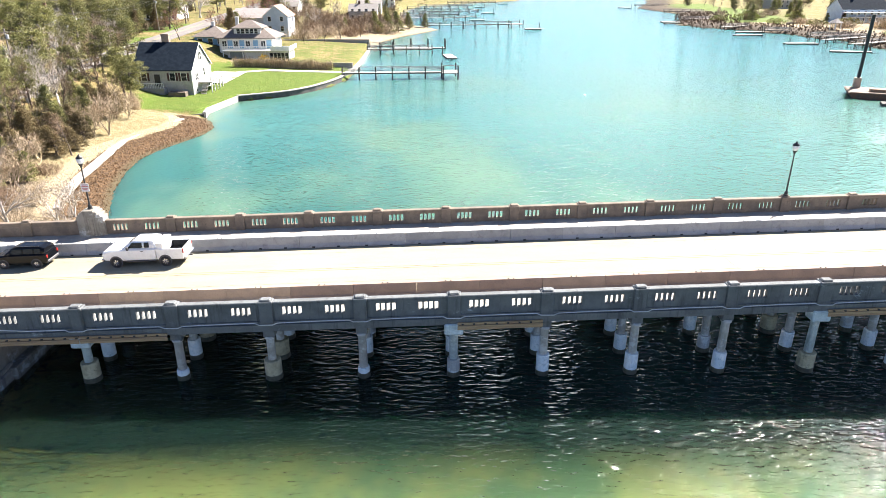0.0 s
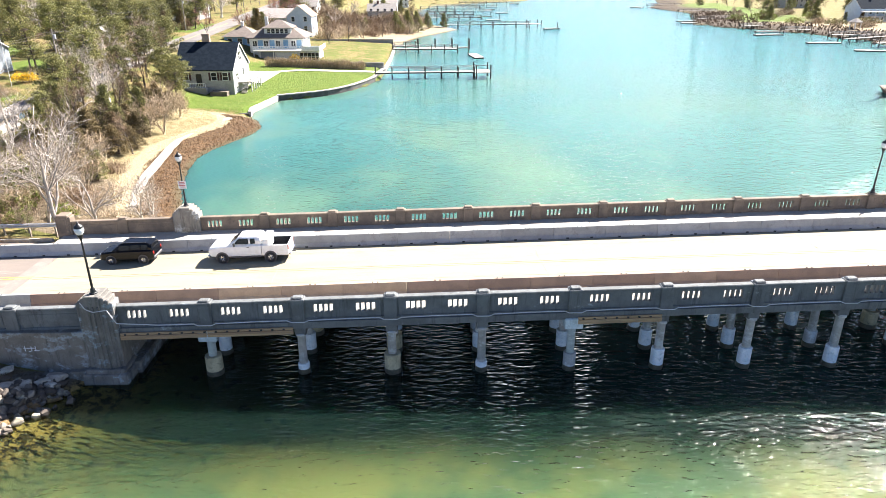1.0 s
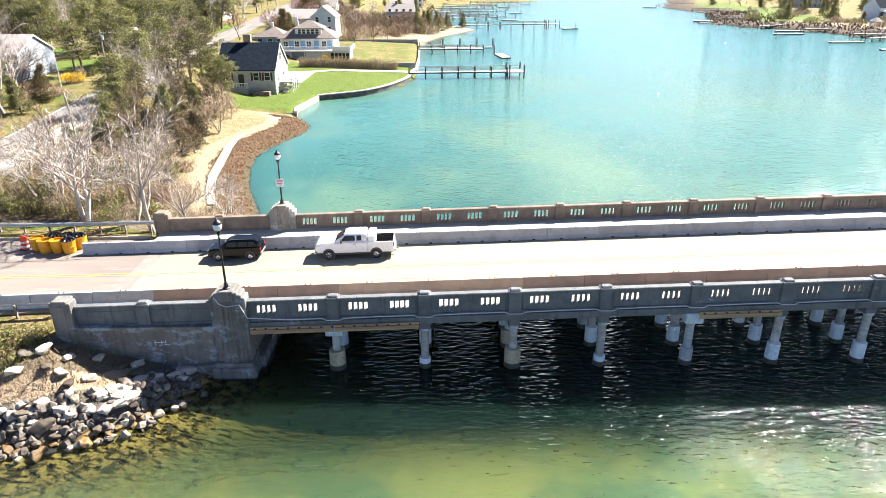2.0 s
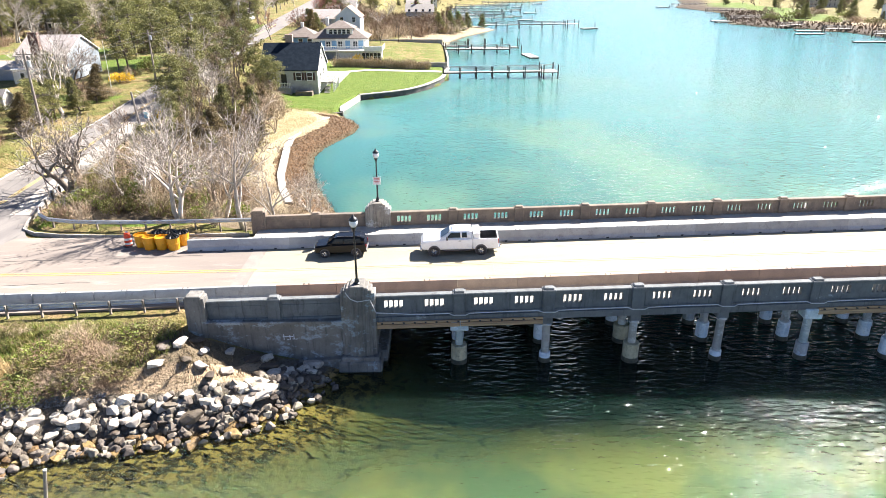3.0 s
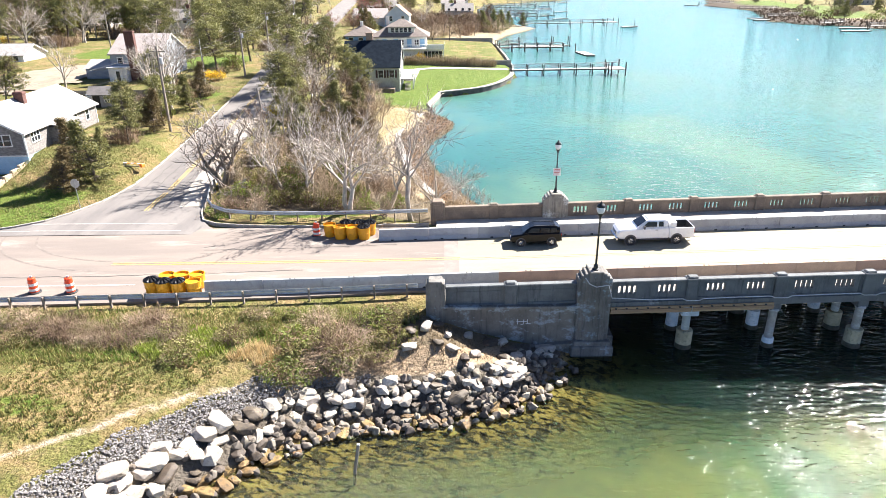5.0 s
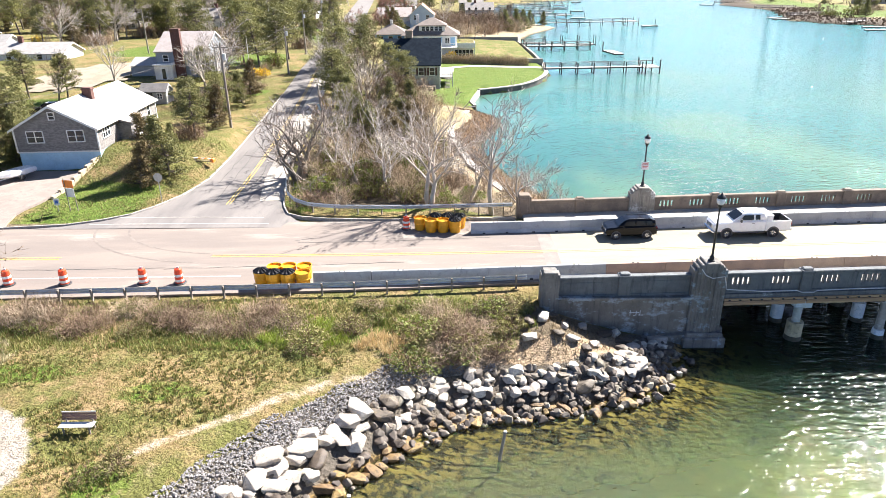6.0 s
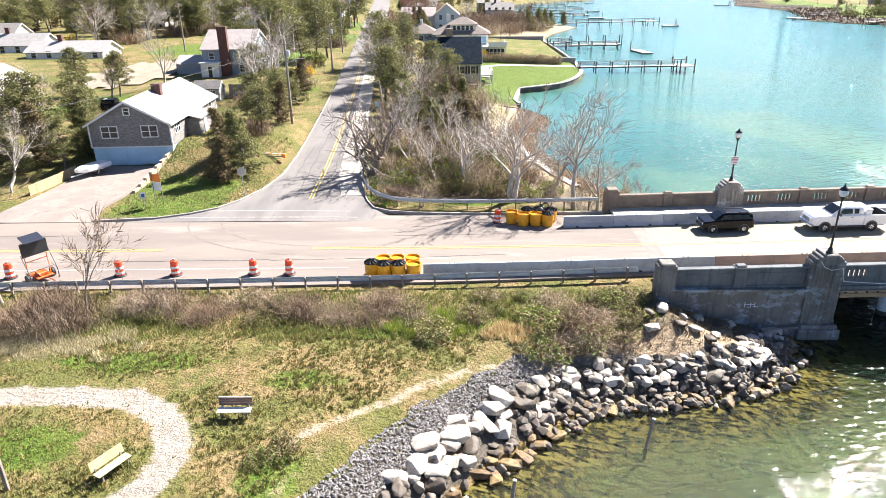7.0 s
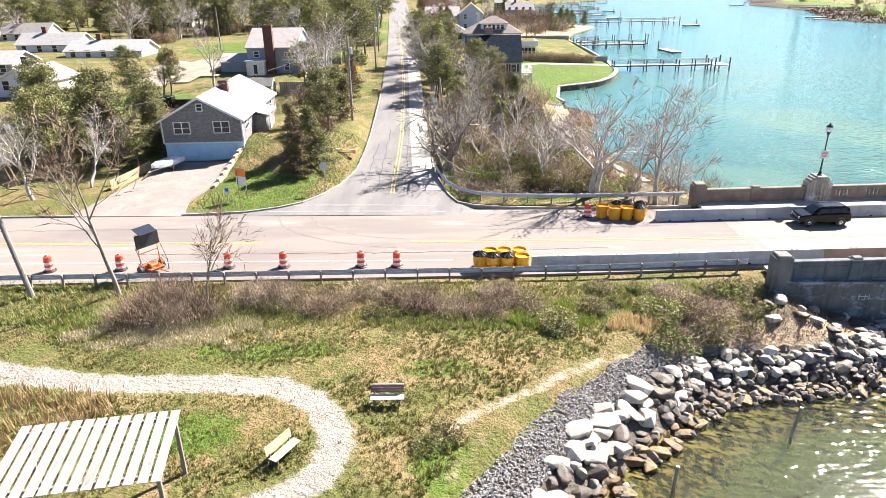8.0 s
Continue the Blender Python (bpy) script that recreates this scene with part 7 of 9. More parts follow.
# pines and bare trees close along the east side of the street
for kind, x, y, h in ((PINE, -55.2, 88.0, 8.0), (BARE_B, -55.6, 91.0, 8.0), (BARE, -56.2, 95.5, 8.5), (PINE, -57.0, 101.0, 9.5), (BARE_B, -57.6, 106.0, 9.0), (BARE, -58.0, 110.5, 8.5), (PINE, -58.8, 117.5, 9.5), (BARE_B, -59.6, 124.0, 9.0), (BARE, -60.6, 133.0, 8.5), (BARE, -50.6, 89.5, 7.5), (BARE, -52.2, 96.5, 8.0),
                      (CEDAR, -45.6, 66.5, 5.2), (CEDAR, -47.8, 69.5, 5.4), (CEDAR, -50.0, 75.0, 5.4)):
    grow_at(kind, x, y, h)

# the thicket on the corner by the bridge
n = 0
while n < 52:
    x, y = rng.uniform(-52.5, -28.5), rng.uniform(47.8, 66)
    d = float(signed_distance(np.array([x]), np.array([y]), WEST)[0])
    if d < 2.5 or x > -36 and y < 48.2 or x < -48.8 and y < 49.6 or x < np.interp(y, SIDE_Y, SIDE_E) + 1.6 or (x > -38.8 and y > 60):
        continue
    grow_at(SAPLING, x, y, rng.uniform(1.2, 3.4))
    n += 1
for _ in range(46):
    x, y = rng.uniform(-53.0, -39.5), rng.uniform(60, 103)
    if x < np.interp(y, SIDE_Y, SIDE_E) + 1.8 or x > -41.5 and y > 80:
        continue
    grow_at((CEDAR, CEDAR, BARE_B, SAPLING)[rng.randrange(4)], x, y, rng.uniform(2.6, 5.2), 1.15)
for _ in range(40):
    x, y = rng.uniform(-53, -36), rng.uniform(48.2, 75)
    if x < np.interp(y, SIDE_Y, SIDE_E) + 1.2 or (x > -39.5 and y > 60) or (x < -50 and y < 50):
        continue
    grow_at((BRAMBLE, BUSH)[rng.random() < 0.3], x, y, rng.uniform(0.7, 1.3), 1.2)

# brambles and bushes on the road bank
for _ in range(66):
    x, y = rng.uniform(-66, -35.5), rng.uniform(28.6, 31.0)
    low = x > -47
    if low:
        y = rng.uniform(26.6, 31.2)
    grow_at((BRAMBLE, BUSH)[rng.random() < (0.36 if low else 0.15)], x, y, rng.uniform(0.35, 0.95) if low else rng.uniform(0.3, 0.7), 1.25)
for x, y, h in ((-69.6, 30.2, 1.3), (-68.4, 29.9, 1.1), (-64.4, 29.8, 0.9), (-62.9, 30.0, 1.2), (-70.6, 29.8, 0.7), (-69.4, 28.4, 1.5), (-68.1, 27.7, 1.3), (-66.9, 28.6, 1.4), (-70.7, 27.6, 1.2)):
    grow_at(BRAMBLE, x, y, h, 0.8)
for x, y, h in ((-45.3, 61.4, 3.2), (-44.1, 60.0, 3.0), (-42.7, 57.1, 2.6), (-46.6, 60.4, 2.4), (-43.4, 58.6, 2.8), (-41.6, 54.2, 2.0), (-48.5, 66.0, 2.6), (-44.2, 51.6, 1.7), (-42.3, 50.4, 1.5), (-46.6, 51.2, 1.6), (-39.2, 49.8, 1.3), (-48.6, 52.6, 1.5), (-37.0, 52.4, 1.5),
                (-50.6, 53.4, 1.6), (-49.4, 56.6, 2.0), (-51.4, 57.6, 1.8), (-47.0, 57.2, 2.2), (-45.6, 54.6, 2.0), (-40.6, 52.0, 1.8), (-50.2, 62.4, 2.4), (-48.6, 60.6, 2.2), (-51.8, 65.5, 2.2)):
    grow_at(BUSH, x, y, h, 0.75)
for x, y, h in ((-41.2, 26.1, 0.9), (-40.3, 26.0, 0.8), (-38.4, 26.9, 0.8), (-52.6, 17.8, 0.6), (-53.4, 17.3, 0.5), (-38.0, 27.7, 0.9), (-36.5, 30.3, 0.9), (-35.2, 30.8, 0.8), (-44.5, 29.0, 0.7)):
    grow_at(BUSH, x, y, h, 1.2)

# hedge beside the drive of the blue-roofed house
for k in range(22):
    grow_at(HEDGE, -42.4 + 1.0 * k, 155.0 + rng.uniform(-0.3, 0.3), rng.uniform(2.0, 2.7), 0.8)
for x, y, h in ((-44.9, 103.2, 3.0), (-46.0, 106.2, 2.2)):
    grow_at(HEDGE, x, y, h, 0.7)
for x, y, h in ((-70.3, 108.4, 1.8), (-71.6, 108.2, 1.8), (-55.8, 84.5, 1.5), (-143, 168, 2.4), (-38.6, 165.5, 1.8)):
    grow_at(BLOSSOM, x, y, h)

# woods and gardens behind the houses
CLEAR = [(-150, -84, 84, 140), (-84, -70, 58, 80), (-94, -74, 92, 122), (-92, -74, 80, 92), (-128, -110, 118, 140), (-140, -122, 110, 130), (-155, -122, 120, 150), (-66, -28, 112, 205), (-92, -72, 104, 150), (-106, -86, 76, 94), (-60, -40, 212, 262), (-124, -92, 140, 175), (-108, -95, 96, 118), (-172, -140, 145, 185)]


def free_of(x, y):
    w, e = np.interp(y, SIDE_Y, SIDE_W), np.interp(y, SIDE_Y, SIDE_E)
    if w - 2.5 < x < e + 2.5:
        return False
    return not any(a < x < b and c < y < d for a, b, c, d in CLEAR)


n = 0
while n < 345:
    y = 85 + 470 * rng.random() ** 1.8
    x = rng.uniform(-62 - 0.72 * y, -40 if y > 260 else -70)
    if not free_of(x, y):
        continue
    d = float(signed_distance(np.array([x]), np.array([y]), WEST)[0])
    if d < 12:
        continue
    kind = (PINE, BARE_B, PINE, CEDAR, BARE, PINE, BARE, CEDAR)[rng.randrange(8)]
    grow_at(kind, x, y, rng.uniform(8, 13) if kind is not CEDAR else rng.uniform(5, 8))
    n += 1
n = 0
while n < 75:
    x, y = rng.uniform(-205, -76), rng.uniform(152, 255)
    if not free_of(x, y) or x > np.interp(y, SIDE_Y, SIDE_W) - 6:
        continue
    kind = (PINE, CEDAR, PINE, PINE, BARE)[rng.randrange(5)]
    grow_at(kind, x, y, rng.uniform(8, 13) if kind is not CEDAR else rng.uniform(6, 9))
    n += 1
n = 0
while n < 60:
    x, y = rng.uniform(-42, 60), rng.uniform(250, 640)
    d = float(signed_distance(np.array([x]), np.array([y]), WEST)[0])
    if d < 5:
        continue
    grow_at((BARE_B, CEDAR, PINE)[rng.randrange(3)], x, y, rng.uniform(5, 9))
    n += 1
n = 0
while n < 95:
    x, y = rng.uniform(130, 430), rng.uniform(215, 640)
    if not 34 < signed_distance(np.array([x]), np.array([y]), EAST)[0] < 150 or 175 < x < 215 and 250 < y < 320:
        continue
    grow_at((BARE_B, CEDAR, PINE)[rng.randrange(3)], x, y, rng.uniform(6, 10))
    n += 1
# undergrowth between the houses and the woods
n = 0
while n < 150:
    x, y = rng.uniform(-150, -66), rng.uniform(62, 230)
    if not free_of(x, y) or x > np.interp(y, SIDE_Y, SIDE_W) - 4:
        continue
    kind = (SAPLING, BRAMBLE, BRAMBLE, BUSH, CEDAR)[rng.randrange(5)]
    grow_at(kind, x, y, rng.uniform(1.4, 3.0), 1.0 if kind is CEDAR else 0.8)
    n += 1
# brush on the slope behind the far beach and along the far shore
n = 0
while n < 85:
    x, y = rng.uniform(-62, 4), rng.uniform(221, 330)
    d = float(signed_distance(np.array([x]), np.array([y]), WEST)[0])
    if d < 9 or -60 < x < -40 and y < 262 or x < np.interp(y, SIDE_Y, SIDE_E) + 3:
        continue
    kind = (SAPLING, BARE_B, BRAMBLE, BRAMBLE, SAPLING, CEDAR)[rng.randrange(6)]
    grow_at(kind, x, y, rng.uniform(2.4, 4.8), 1.1)
    n += 1
n = 0
while n < 40:
    x, y = rng.uniform(120, 300), rng.uniform(190, 420)
    d = float(signed_distance(np.array([x]), np.array([y]), EAST)[0])
    if not 20 < d < 70:
        continue
    grow_at((BRAMBLE, SAPLING, BARE_B, CEDAR, BUSH)[rng.randrange(5)], x, y, rng.uniform(2.0, 4.5), 1.2)
    n += 1

# ---- houses ----
SHINGLE = surf("weathered_shingle", (0.27, 0.255, 0.245), (0.16, 0.15, 0.145), 2.4, 0.9, 0.6, 9, c3=(0.12, 0.11, 0.105), stretch=(1.3, 1.3, 3.0), bdist=0.04)
SHINGLE_PALE = surf("pale_shingle", (0.46, 0.435, 0.40), (0.37, 0.345, 0.315), 1.0, 0.9, 0.4, 8, c3=(0.29, 0.27, 0.25), bdist=0.03)
CLAP_BLUE = surf("blue_grey_clapboard", (0.25, 0.285, 0.325), (0.21, 0.24, 0.275), 0.8, 0.7, 0.2, 10)
CLAP_SKY = surf("sky_blue_clapboard", (0.22, 0.40, 0.58), (0.19, 0.35, 0.52), 0.8, 0.7, 0.2, 10)
CLAP_MIST = surf("mist_blue_clapboard", (0.58, 0.67, 0.75), (0.52, 0.60, 0.68), 0.8, 0.7, 0.15, 10)
CLAP_WHITE = surf("white_clapboard", (0.72, 0.71, 0.68), (0.63, 0.62, 0.60), 0.8, 0.7, 0.15, 10)
TRIM_WHITE = plain("white_trim", (0.78, 0.78, 0.76), 0.5)
GARAGE_BLUE = surf("pale_blue_garage", (0.45, 0.66, 0.80), (0.38, 0.58, 0.72), 0.7, 0.7, 0.15, 8)
ROOF_NAVY = surf("dark_slate_blue_roof", (0.010, 0.017, 0.028), (0.016, 0.025, 0.038), 1.5, 1.0, 0.3, 10, bdist=0.03, spec=0.08)
ROOF_PALE = surf("pale_asphalt_shingle", (0.37, 0.35, 0.335), (0.31, 0.295, 0.28), 1.2, 0.9, 0.4, 9, c3=(0.27, 0.255, 0.24), bdist=0.03)
ROOF_GREY = surf("grey_asphalt_shingle", (0.27, 0.25, 0.235), (0.21, 0.195, 0.185), 1.2, 0.9, 0.4, 9, c3=(0.32, 0.29, 0.27), bdist=0.03)
ROOF_PINK = surf("dusty_pink_shingle", (0.36, 0.32, 0.305), (0.31, 0.275, 0.26), 1.2, 0.9, 0.4, 9, bdist=0.03)
BRICK = surf("red_brick", (0.13, 0.06, 0.048), (0.095, 0.045, 0.038), 4, 0.9, 0.4, 20, c3=(0.24, 0.14, 0.11))
BRICK_PALE = surf("pale_brick", (0.36, 0.26, 0.20), (0.28, 0.2, 0.16), 4, 0.9, 0.4, 20)
PANE = plain("window_glass", (0.02, 0.026, 0.034), 0.1, 0.0, 0.0, 0.5)
SHUTTER = plain("dark_red_shutter", (0.06, 0.018, 0.018), 0.6)
DECK_WOOD = surf("grey_deck_timber", (0.36, 0.335, 0.31), (0.28, 0.26, 0.24), 1.5, 0.9, 0.3, 10, stretch=(0.4, 3, 3))
FENCE_WOOD = surf("fence_timber", (0.30, 0.27, 0.245), (0.23, 0.205, 0.185), 1.5, 0.9, 0.3, 9, stretch=(2, 2, 0.4), vary=0.2)


def window_at(parent, face, u, z, w, h, house, panes=2, shutters=False):
    """A framed window proud of one face of a house: s, n, e or w; u runs along the face."""
    x0, x1, y0, y1 = house
    m = {"s": Matrix.Translation((u, y0, z)), "n": Matrix.Translation((u, y1, z)) @ Matrix.Rotation(math.pi, 4, "Z"),
         "e": Matrix.Translation((x1, u, z)) @ Matrix.Rotation(math.pi / 2, 4, "Z"), "w": Matrix.Translation((x0, u, z)) @ Matrix.Rotation(-math.pi / 2, 4, "Z")}[face]
    g = Geo()
    f = 0.09
    g.box(-w / 2 - f, w / 2 + f, -0.05, 0.03, h, h + f, 0.01).box(-w / 2 - f, -w / 2, -0.05, 0.03, 0, h).box(w / 2, w / 2 + f, -0.05, 0.03, 0, h)
    for k in range(1, panes):
        x = -w / 2 + w * k / panes
        g.box(x - 0.05, x + 0.05, -0.045, 0.03, 0, h)
    g.box(-w / 2, w / 2, -0.04, 0.03, h * 0.5 - 0.025, h * 0.5 + 0.025)
    win = part("window", g, TRIM_WHITE, parent, "white window frame", at=m)
    part("pane", Geo().box(-w / 2, w / 2, -0.018, 0.02, 0, h), PANE, win)
    part("sill", Geo().box(-w / 2 - f, w / 2 + f, -0.09, 0.03, -0.09, -0.002, 0.01), TRIM_WHITE, win)
    if shutters:
        for s in (-1, 1):
            part("shutter", Geo().box(s * (w / 2 + 0.3) - 0.18, s * (w / 2 + 0.3) + 0.18, -0.05, 0.02, -0.03, h + 0.05, 0.012), SHUTTER, win)
    return win


def gabled(name, label, box, z0, eave, ridge, axis, wall_m, roof_m, over=0.3, category="house", group=""):
    """A house body with gables on the two ends of its ridge (axis x or y), and a roof of two slabs."""
    x0, x1, y0, y1 = box
    t = thing(name, label, category, group)
    if axis == "y":
        c = (x0 + x1) / 2
        part("wall", Geo().prism([(x0, z0), (x1, z0), (x1, eave), (c, ridge - 0.12), (x0, eave)], 1, y0, y1), wall_m, t)
        a0, a1, lo0, lo1 = y0 - over, y1 + over, x0, x1
    else:
        c = (y0 + y1) / 2
        part("wall", Geo().prism([(y0, z0), (y1, z0), (y1, eave), (c, ridge - 0.12), (y0, eave)], 0, x0, x1), wall_m, t)
        a0, a1, lo0, lo1 = x0 - over, x1 + over, y0, y1
    slope = (ridge - eave) / (c - lo0)
    for lo in (lo0, lo1):
        s = -1 if lo == lo0 else 1
        edge = lo + s * over
        ze = eave - slope * over
        prof = [(c, ridge), (edge, ze), (edge, ze - 0.14), (c, ridge - 0.16)]
        part("roof", Geo().prism(prof, 1 if axis == "y" else 0, a0, a1), roof_m, t, "shingled roof slope")
    for a in (a0 - 0.02, a1 - 0.03):
        g = Geo()
        for lo in (lo0, lo1):
            s = -1 if lo == lo0 else 1
            edge, ze = lo + s * over, eave - slope * over
            g.prism([(c, ridge - 0.02), (edge, ze - 0.02), (edge, ze - 0.22), (c, ridge - 0.24)], 1 if axis == "y" else 0, a, a + 0.05)
        part("barge_board", g, TRIM_WHITE, t)
    return t


def corner_boards(t, box, z0, z1):
    x0, x1, y0, y1 = box
    for x in (x0, x1):
        for y in (y0, y1):
            part("corner_board", Geo().box(x - 0.07, x + 0.07, y - 0.07, y + 0.07, z0, z1), TRIM_WHITE, t)


def chimney(t, x, y, z0, z1, w=0.9, d=0.6, m=None):
    g = Geo().box(x - w / 2, x + w / 2, y - d / 2, y + d / 2, z0, z1, 0.02).box(x - w / 2 - 0.06, x + w / 2 + 0.06, y - d / 2 - 0.06, y + d / 2 + 0.06, z1 - 0.25, z1 - 0.08, 0.02)
    part("chimney", g, m or BRICK, t, "brick chimney")


# the shingled house with a garage under its gable
A = (-82.1, -74.1, 60.5, 77.0)
t = gabled("house", "weathered grey shingled house over a pale blue garage", A, 4.75, 7.2, 9.4, "y", SHINGLE, ROOF_PALE, 0.35)
part("garage_wall", Geo().box(-82.05, -74.15, 60.58, 70, 2.6, 4.75), GARAGE_BLUE, t, "pale blue garage front")
part("garage_wall", Geo().box(-82.1, -74.1, 60.45, 60.6, 4.68, 4.82, 0.02), TRIM_WHITE, t)
for x in (-80.2, -76.4):
    d = part("garage_door", Geo().box(x - 1.4, x + 1.4, 60.52, 60.56, 2.95, 4.6, 0.01), GARAGE_BLUE, t, "pale blue panelled garage door")
    for k in range(4):
        part("door_panel", Geo().box(x - 1.35, x + 1.35, 60.495, 60.515, 3.0 + 0.4 * k, 3.36 + 0.4 * k, 0.008), GARAGE_BLUE, d)
window_at(t, "s", -80.1, 5.75, 1.5, 1.05, A)
window_at(t, "s", -76.15, 5.78, 1.5, 1.05, A)
window_at(t, "s", -78.1, 8.0, 0.5, 0.62, A, 1)
window_at(t, "e", 62.6, 5.8, 1.6, 1.0, A, 3)
corner_boards(t, A, 4.75, 7.1)
chimney(t, -77.4, 67.6, 8.3, 10.0, 0.95, 0.7)
B = (-74.1, -71.6, 66.2, 70.0)
part("porch", Geo().box(-74.1, -72.75, 65.6, 70.0, 4.2, 6.55), SHINGLE, t, "shingled porch")
part("porch_roof", Geo().prism([(-74.2, 7.0), (-72.5, 6.55), (-72.5, 6.42), (-74.2, 6.86)], 1, 65.4, 70.25), ROOF_GREY, t)
part("door", Geo().box(-72.74, -72.69, 67.2, 68.1, 4.6, 6.4, 0.01), TRIM_WHITE, t)
window_at(t, "e", 71.6, 5.6, 0.8, 1.2, A, 1)
window_at(t, "e", 74.6, 5.6, 0.8, 1.2, A, 1)
part("step", Geo().box(-72.6, -71.8, 67.0, 68.4, 4.1, 4.6, 0.03), CONC, t, "concrete step")
t.matrix_basis = Matrix.Translation((-78.1, 60.5, 0)) @ Matrix.Rotation(math.radians(3.8), 4, "Z") @ Matrix.Translation((78.1, -60.5, 0))

f = thing("fence", "low tan board fence beside the drive", "fence")
board = Geo().box(-0.13, 0.13, -0.02, 0.02, -0.3, 0.95, 0.008).mesh("board", surf("tan_fence_boards", (0.46, 0.35, 0.20), (0.36, 0.27, 0.15), 1.5, 0.9, 0.3, 9, stretch=(2, 2, 0.4), vary=0.15))
for k in range(26):
    x, y = -82.6 - 0.03 * k, 57.4 - 0.25 * k
    part("board", board, None, f, at=Matrix.Translation((x, y, ground_z(x, y))) @ Matrix.Rotation(math.atan2(0.25, 0.03), 4, "Z"))

# retaining edge beside the drive
t = thing("retaining_wall", "low wall of pale timbers beside the drive", "wall")
for k in range(7):
    y = 59.8 - 1.25 * k
    part("timber", Geo().box(-74.5, -74.2, y - 0.6, y + 0.6, 2.3, 4.2 - 0.22 * k, 0.03), surf("pale_timber", (0.42, 0.34, 0.24), (0.33, 0.26, 0.18), 2, 0.9, 0.3, 9) if k == 0 else bpy.data.materials["pale_timber"], t)

# grey colonial with a brick chimney
H = (-88.2, -79.8, 109.5, 120.5)
t = gabled("house", "blue-grey two-storey house with a tall brick chimney", H, 4.4, 9.7, 12.4, "x", CLAP_BLUE, ROOF_PINK, 0.25)
chimney(t, -84.2, 109.2, 4.4, 13.2, 1.5, 0.8)
window_at(t, "s", -86.6, 8.0, 0.8, 0.95, H, 1)
window_at(t, "s", -81.0, 8.2, 1.6, 0.5, H, 3)
window_at(t, "s", -81.6, 5.9, 0.8, 1.1, H, 1)
part("bay", Geo().box(-88.0, -85.0, 107.6, 109.5, 4.4, 7.5), CLAP_WHITE, t, "white single-storey bay")
part("bay_roof", Geo().box(-88.2, -84.8, 107.4, 109.5, 7.5, 7.65, 0.02), TRIM_WHITE, t)
d = part("door", Geo().box(-87.1, -85.8, 107.55, 107.6, 4.9, 7.2, 0.01), TRIM_WHITE, t, "white glazed door")
part("pane", Geo().box(-86.75, -86.15, 107.53, 107.55, 5.3, 7.0), PANE, d)
part("garden_wing", Geo().box(-93.5, -88.3, 111, 117, 4.4, 7.2), CLAP_BLUE, t)
part("wing_roof", Geo().prism([(110.7, 7.1), (114, 8.3), (117.3, 7.1), (114, 8.1)], 0, -93.8, -88.4), ROOF_PALE, t)
for a, b, y in ((-86.5, -72.4, 92.5),):
    f = thing("fence", "closed grey board fence", "fence")
    n = int((b - a) / 0.3)
    board = Geo().box(-0.14, 0.14, -0.02, 0.02, -0.3, 1.75, 0.008).mesh("board", FENCE_WOOD)
    for k in range(n):
        x = a + 0.3 * k
        if -82.9 < x < -78.6:
            continue
        part("board", board, None, f, at=(x, y, ground_z(x, y)))

# shed
S = (-82.6, -79.0, 89.6, 91.9)
t = gabled("shed", "small grey shed with white trim and an open door", S, 4.2, 6.2, 7.1, "x", SHINGLE_PALE, ROOF_GREY, 0.15, "shed")
window_at(t, "s", -79.9, 5.1, 0.6, 0.7, S, 2)
corner_boards(t, S, 4.3, 6.15)
# The wall is solid: a black panel stands in for the dark interior.
part("doorway", Geo().box(-81.9, -80.9, 89.57, 89.6, 4.3, 6.0), BLACK_PLASTIC, t, "black panel standing in for the unlit doorway")
part("door", Geo().box(0, 0.9, -0.03, 0.03, 4.3, 6.0, 0.01).box(-0.02, 0.92, -0.04, 0.04, 4.3, 4.4).box(-0.02, 0.92, -0.04, 0.04, 5.9, 6.0), TRIM_WHITE, t, "white shed door standing open", at=Matrix.Translation((-81.9, 89.55, 0)) @ Matrix.Rotation(math.radians(-140), 4, "Z"))

# the cape house with a dark blue roof by the water
C = (-51.0, -40.8, 119.6, 130.6)
t = gabled("house", "pale shingled cape house with a steep dark blue roof", C, 1.0, 5.9, 10.0, "x", SHINGLE_PALE, ROOF_NAVY, 0.25)
chimney(t, -46.6, 125.6, 9.0, 11.4, 1.3, 0.9, BRICK_PALE)
for u in (-49.2, -44.2, -42.2):
    window_at(t, "s", u, 3.9, 0.9, 1.3, C, 1, True)
window_at(t, "e", 122.2, 3.6, 1.5, 1.2, C, 2)
window_at(t, "e", 126.5, 4.0, 0.9, 1.2, C, 1)
window_at(t, "e", 125.1, 6.9, 1.6, 1.4, C, 2)
window_at(t, "e", 121.4, 1.7, 0.7, 0.8, C, 1)
window_at(t, "e", 128.6, 1.7, 0.9, 1.1, C, 1)
part("door", Geo().box(-47.4, -46.4, 119.54, 119.6, 2.9, 5.0, 0.01), plain("black_door", (0.02, 0.022, 0.025), 0.4), t, "dark front door")
corner_boards(t, C, 1.0, 5.8)
part("porch", Geo().box(-49.6, -45.4, 117.9, 119.6, 1.6, 2.8, 0.03), DECK_WOOD, t, "timber front porch")
for k in range(15):
    part("baluster", Geo().box(-49.5 + 0.29 * k, -49.44 + 0.29 * k, 117.95, 118.01, 2.8, 3.6), TRIM_WHITE, t)
part("porch_rail", Geo().box(-49.6, -45.4, 117.92, 118.04, 3.58, 3.68, 0.01), TRIM_WHITE, t)
part("side_deck", Geo().box(-40.8, -38.4, 122.6, 129.6, 3.0, 3.2, 0.02), DECK_WOOD, t, "raised side deck")
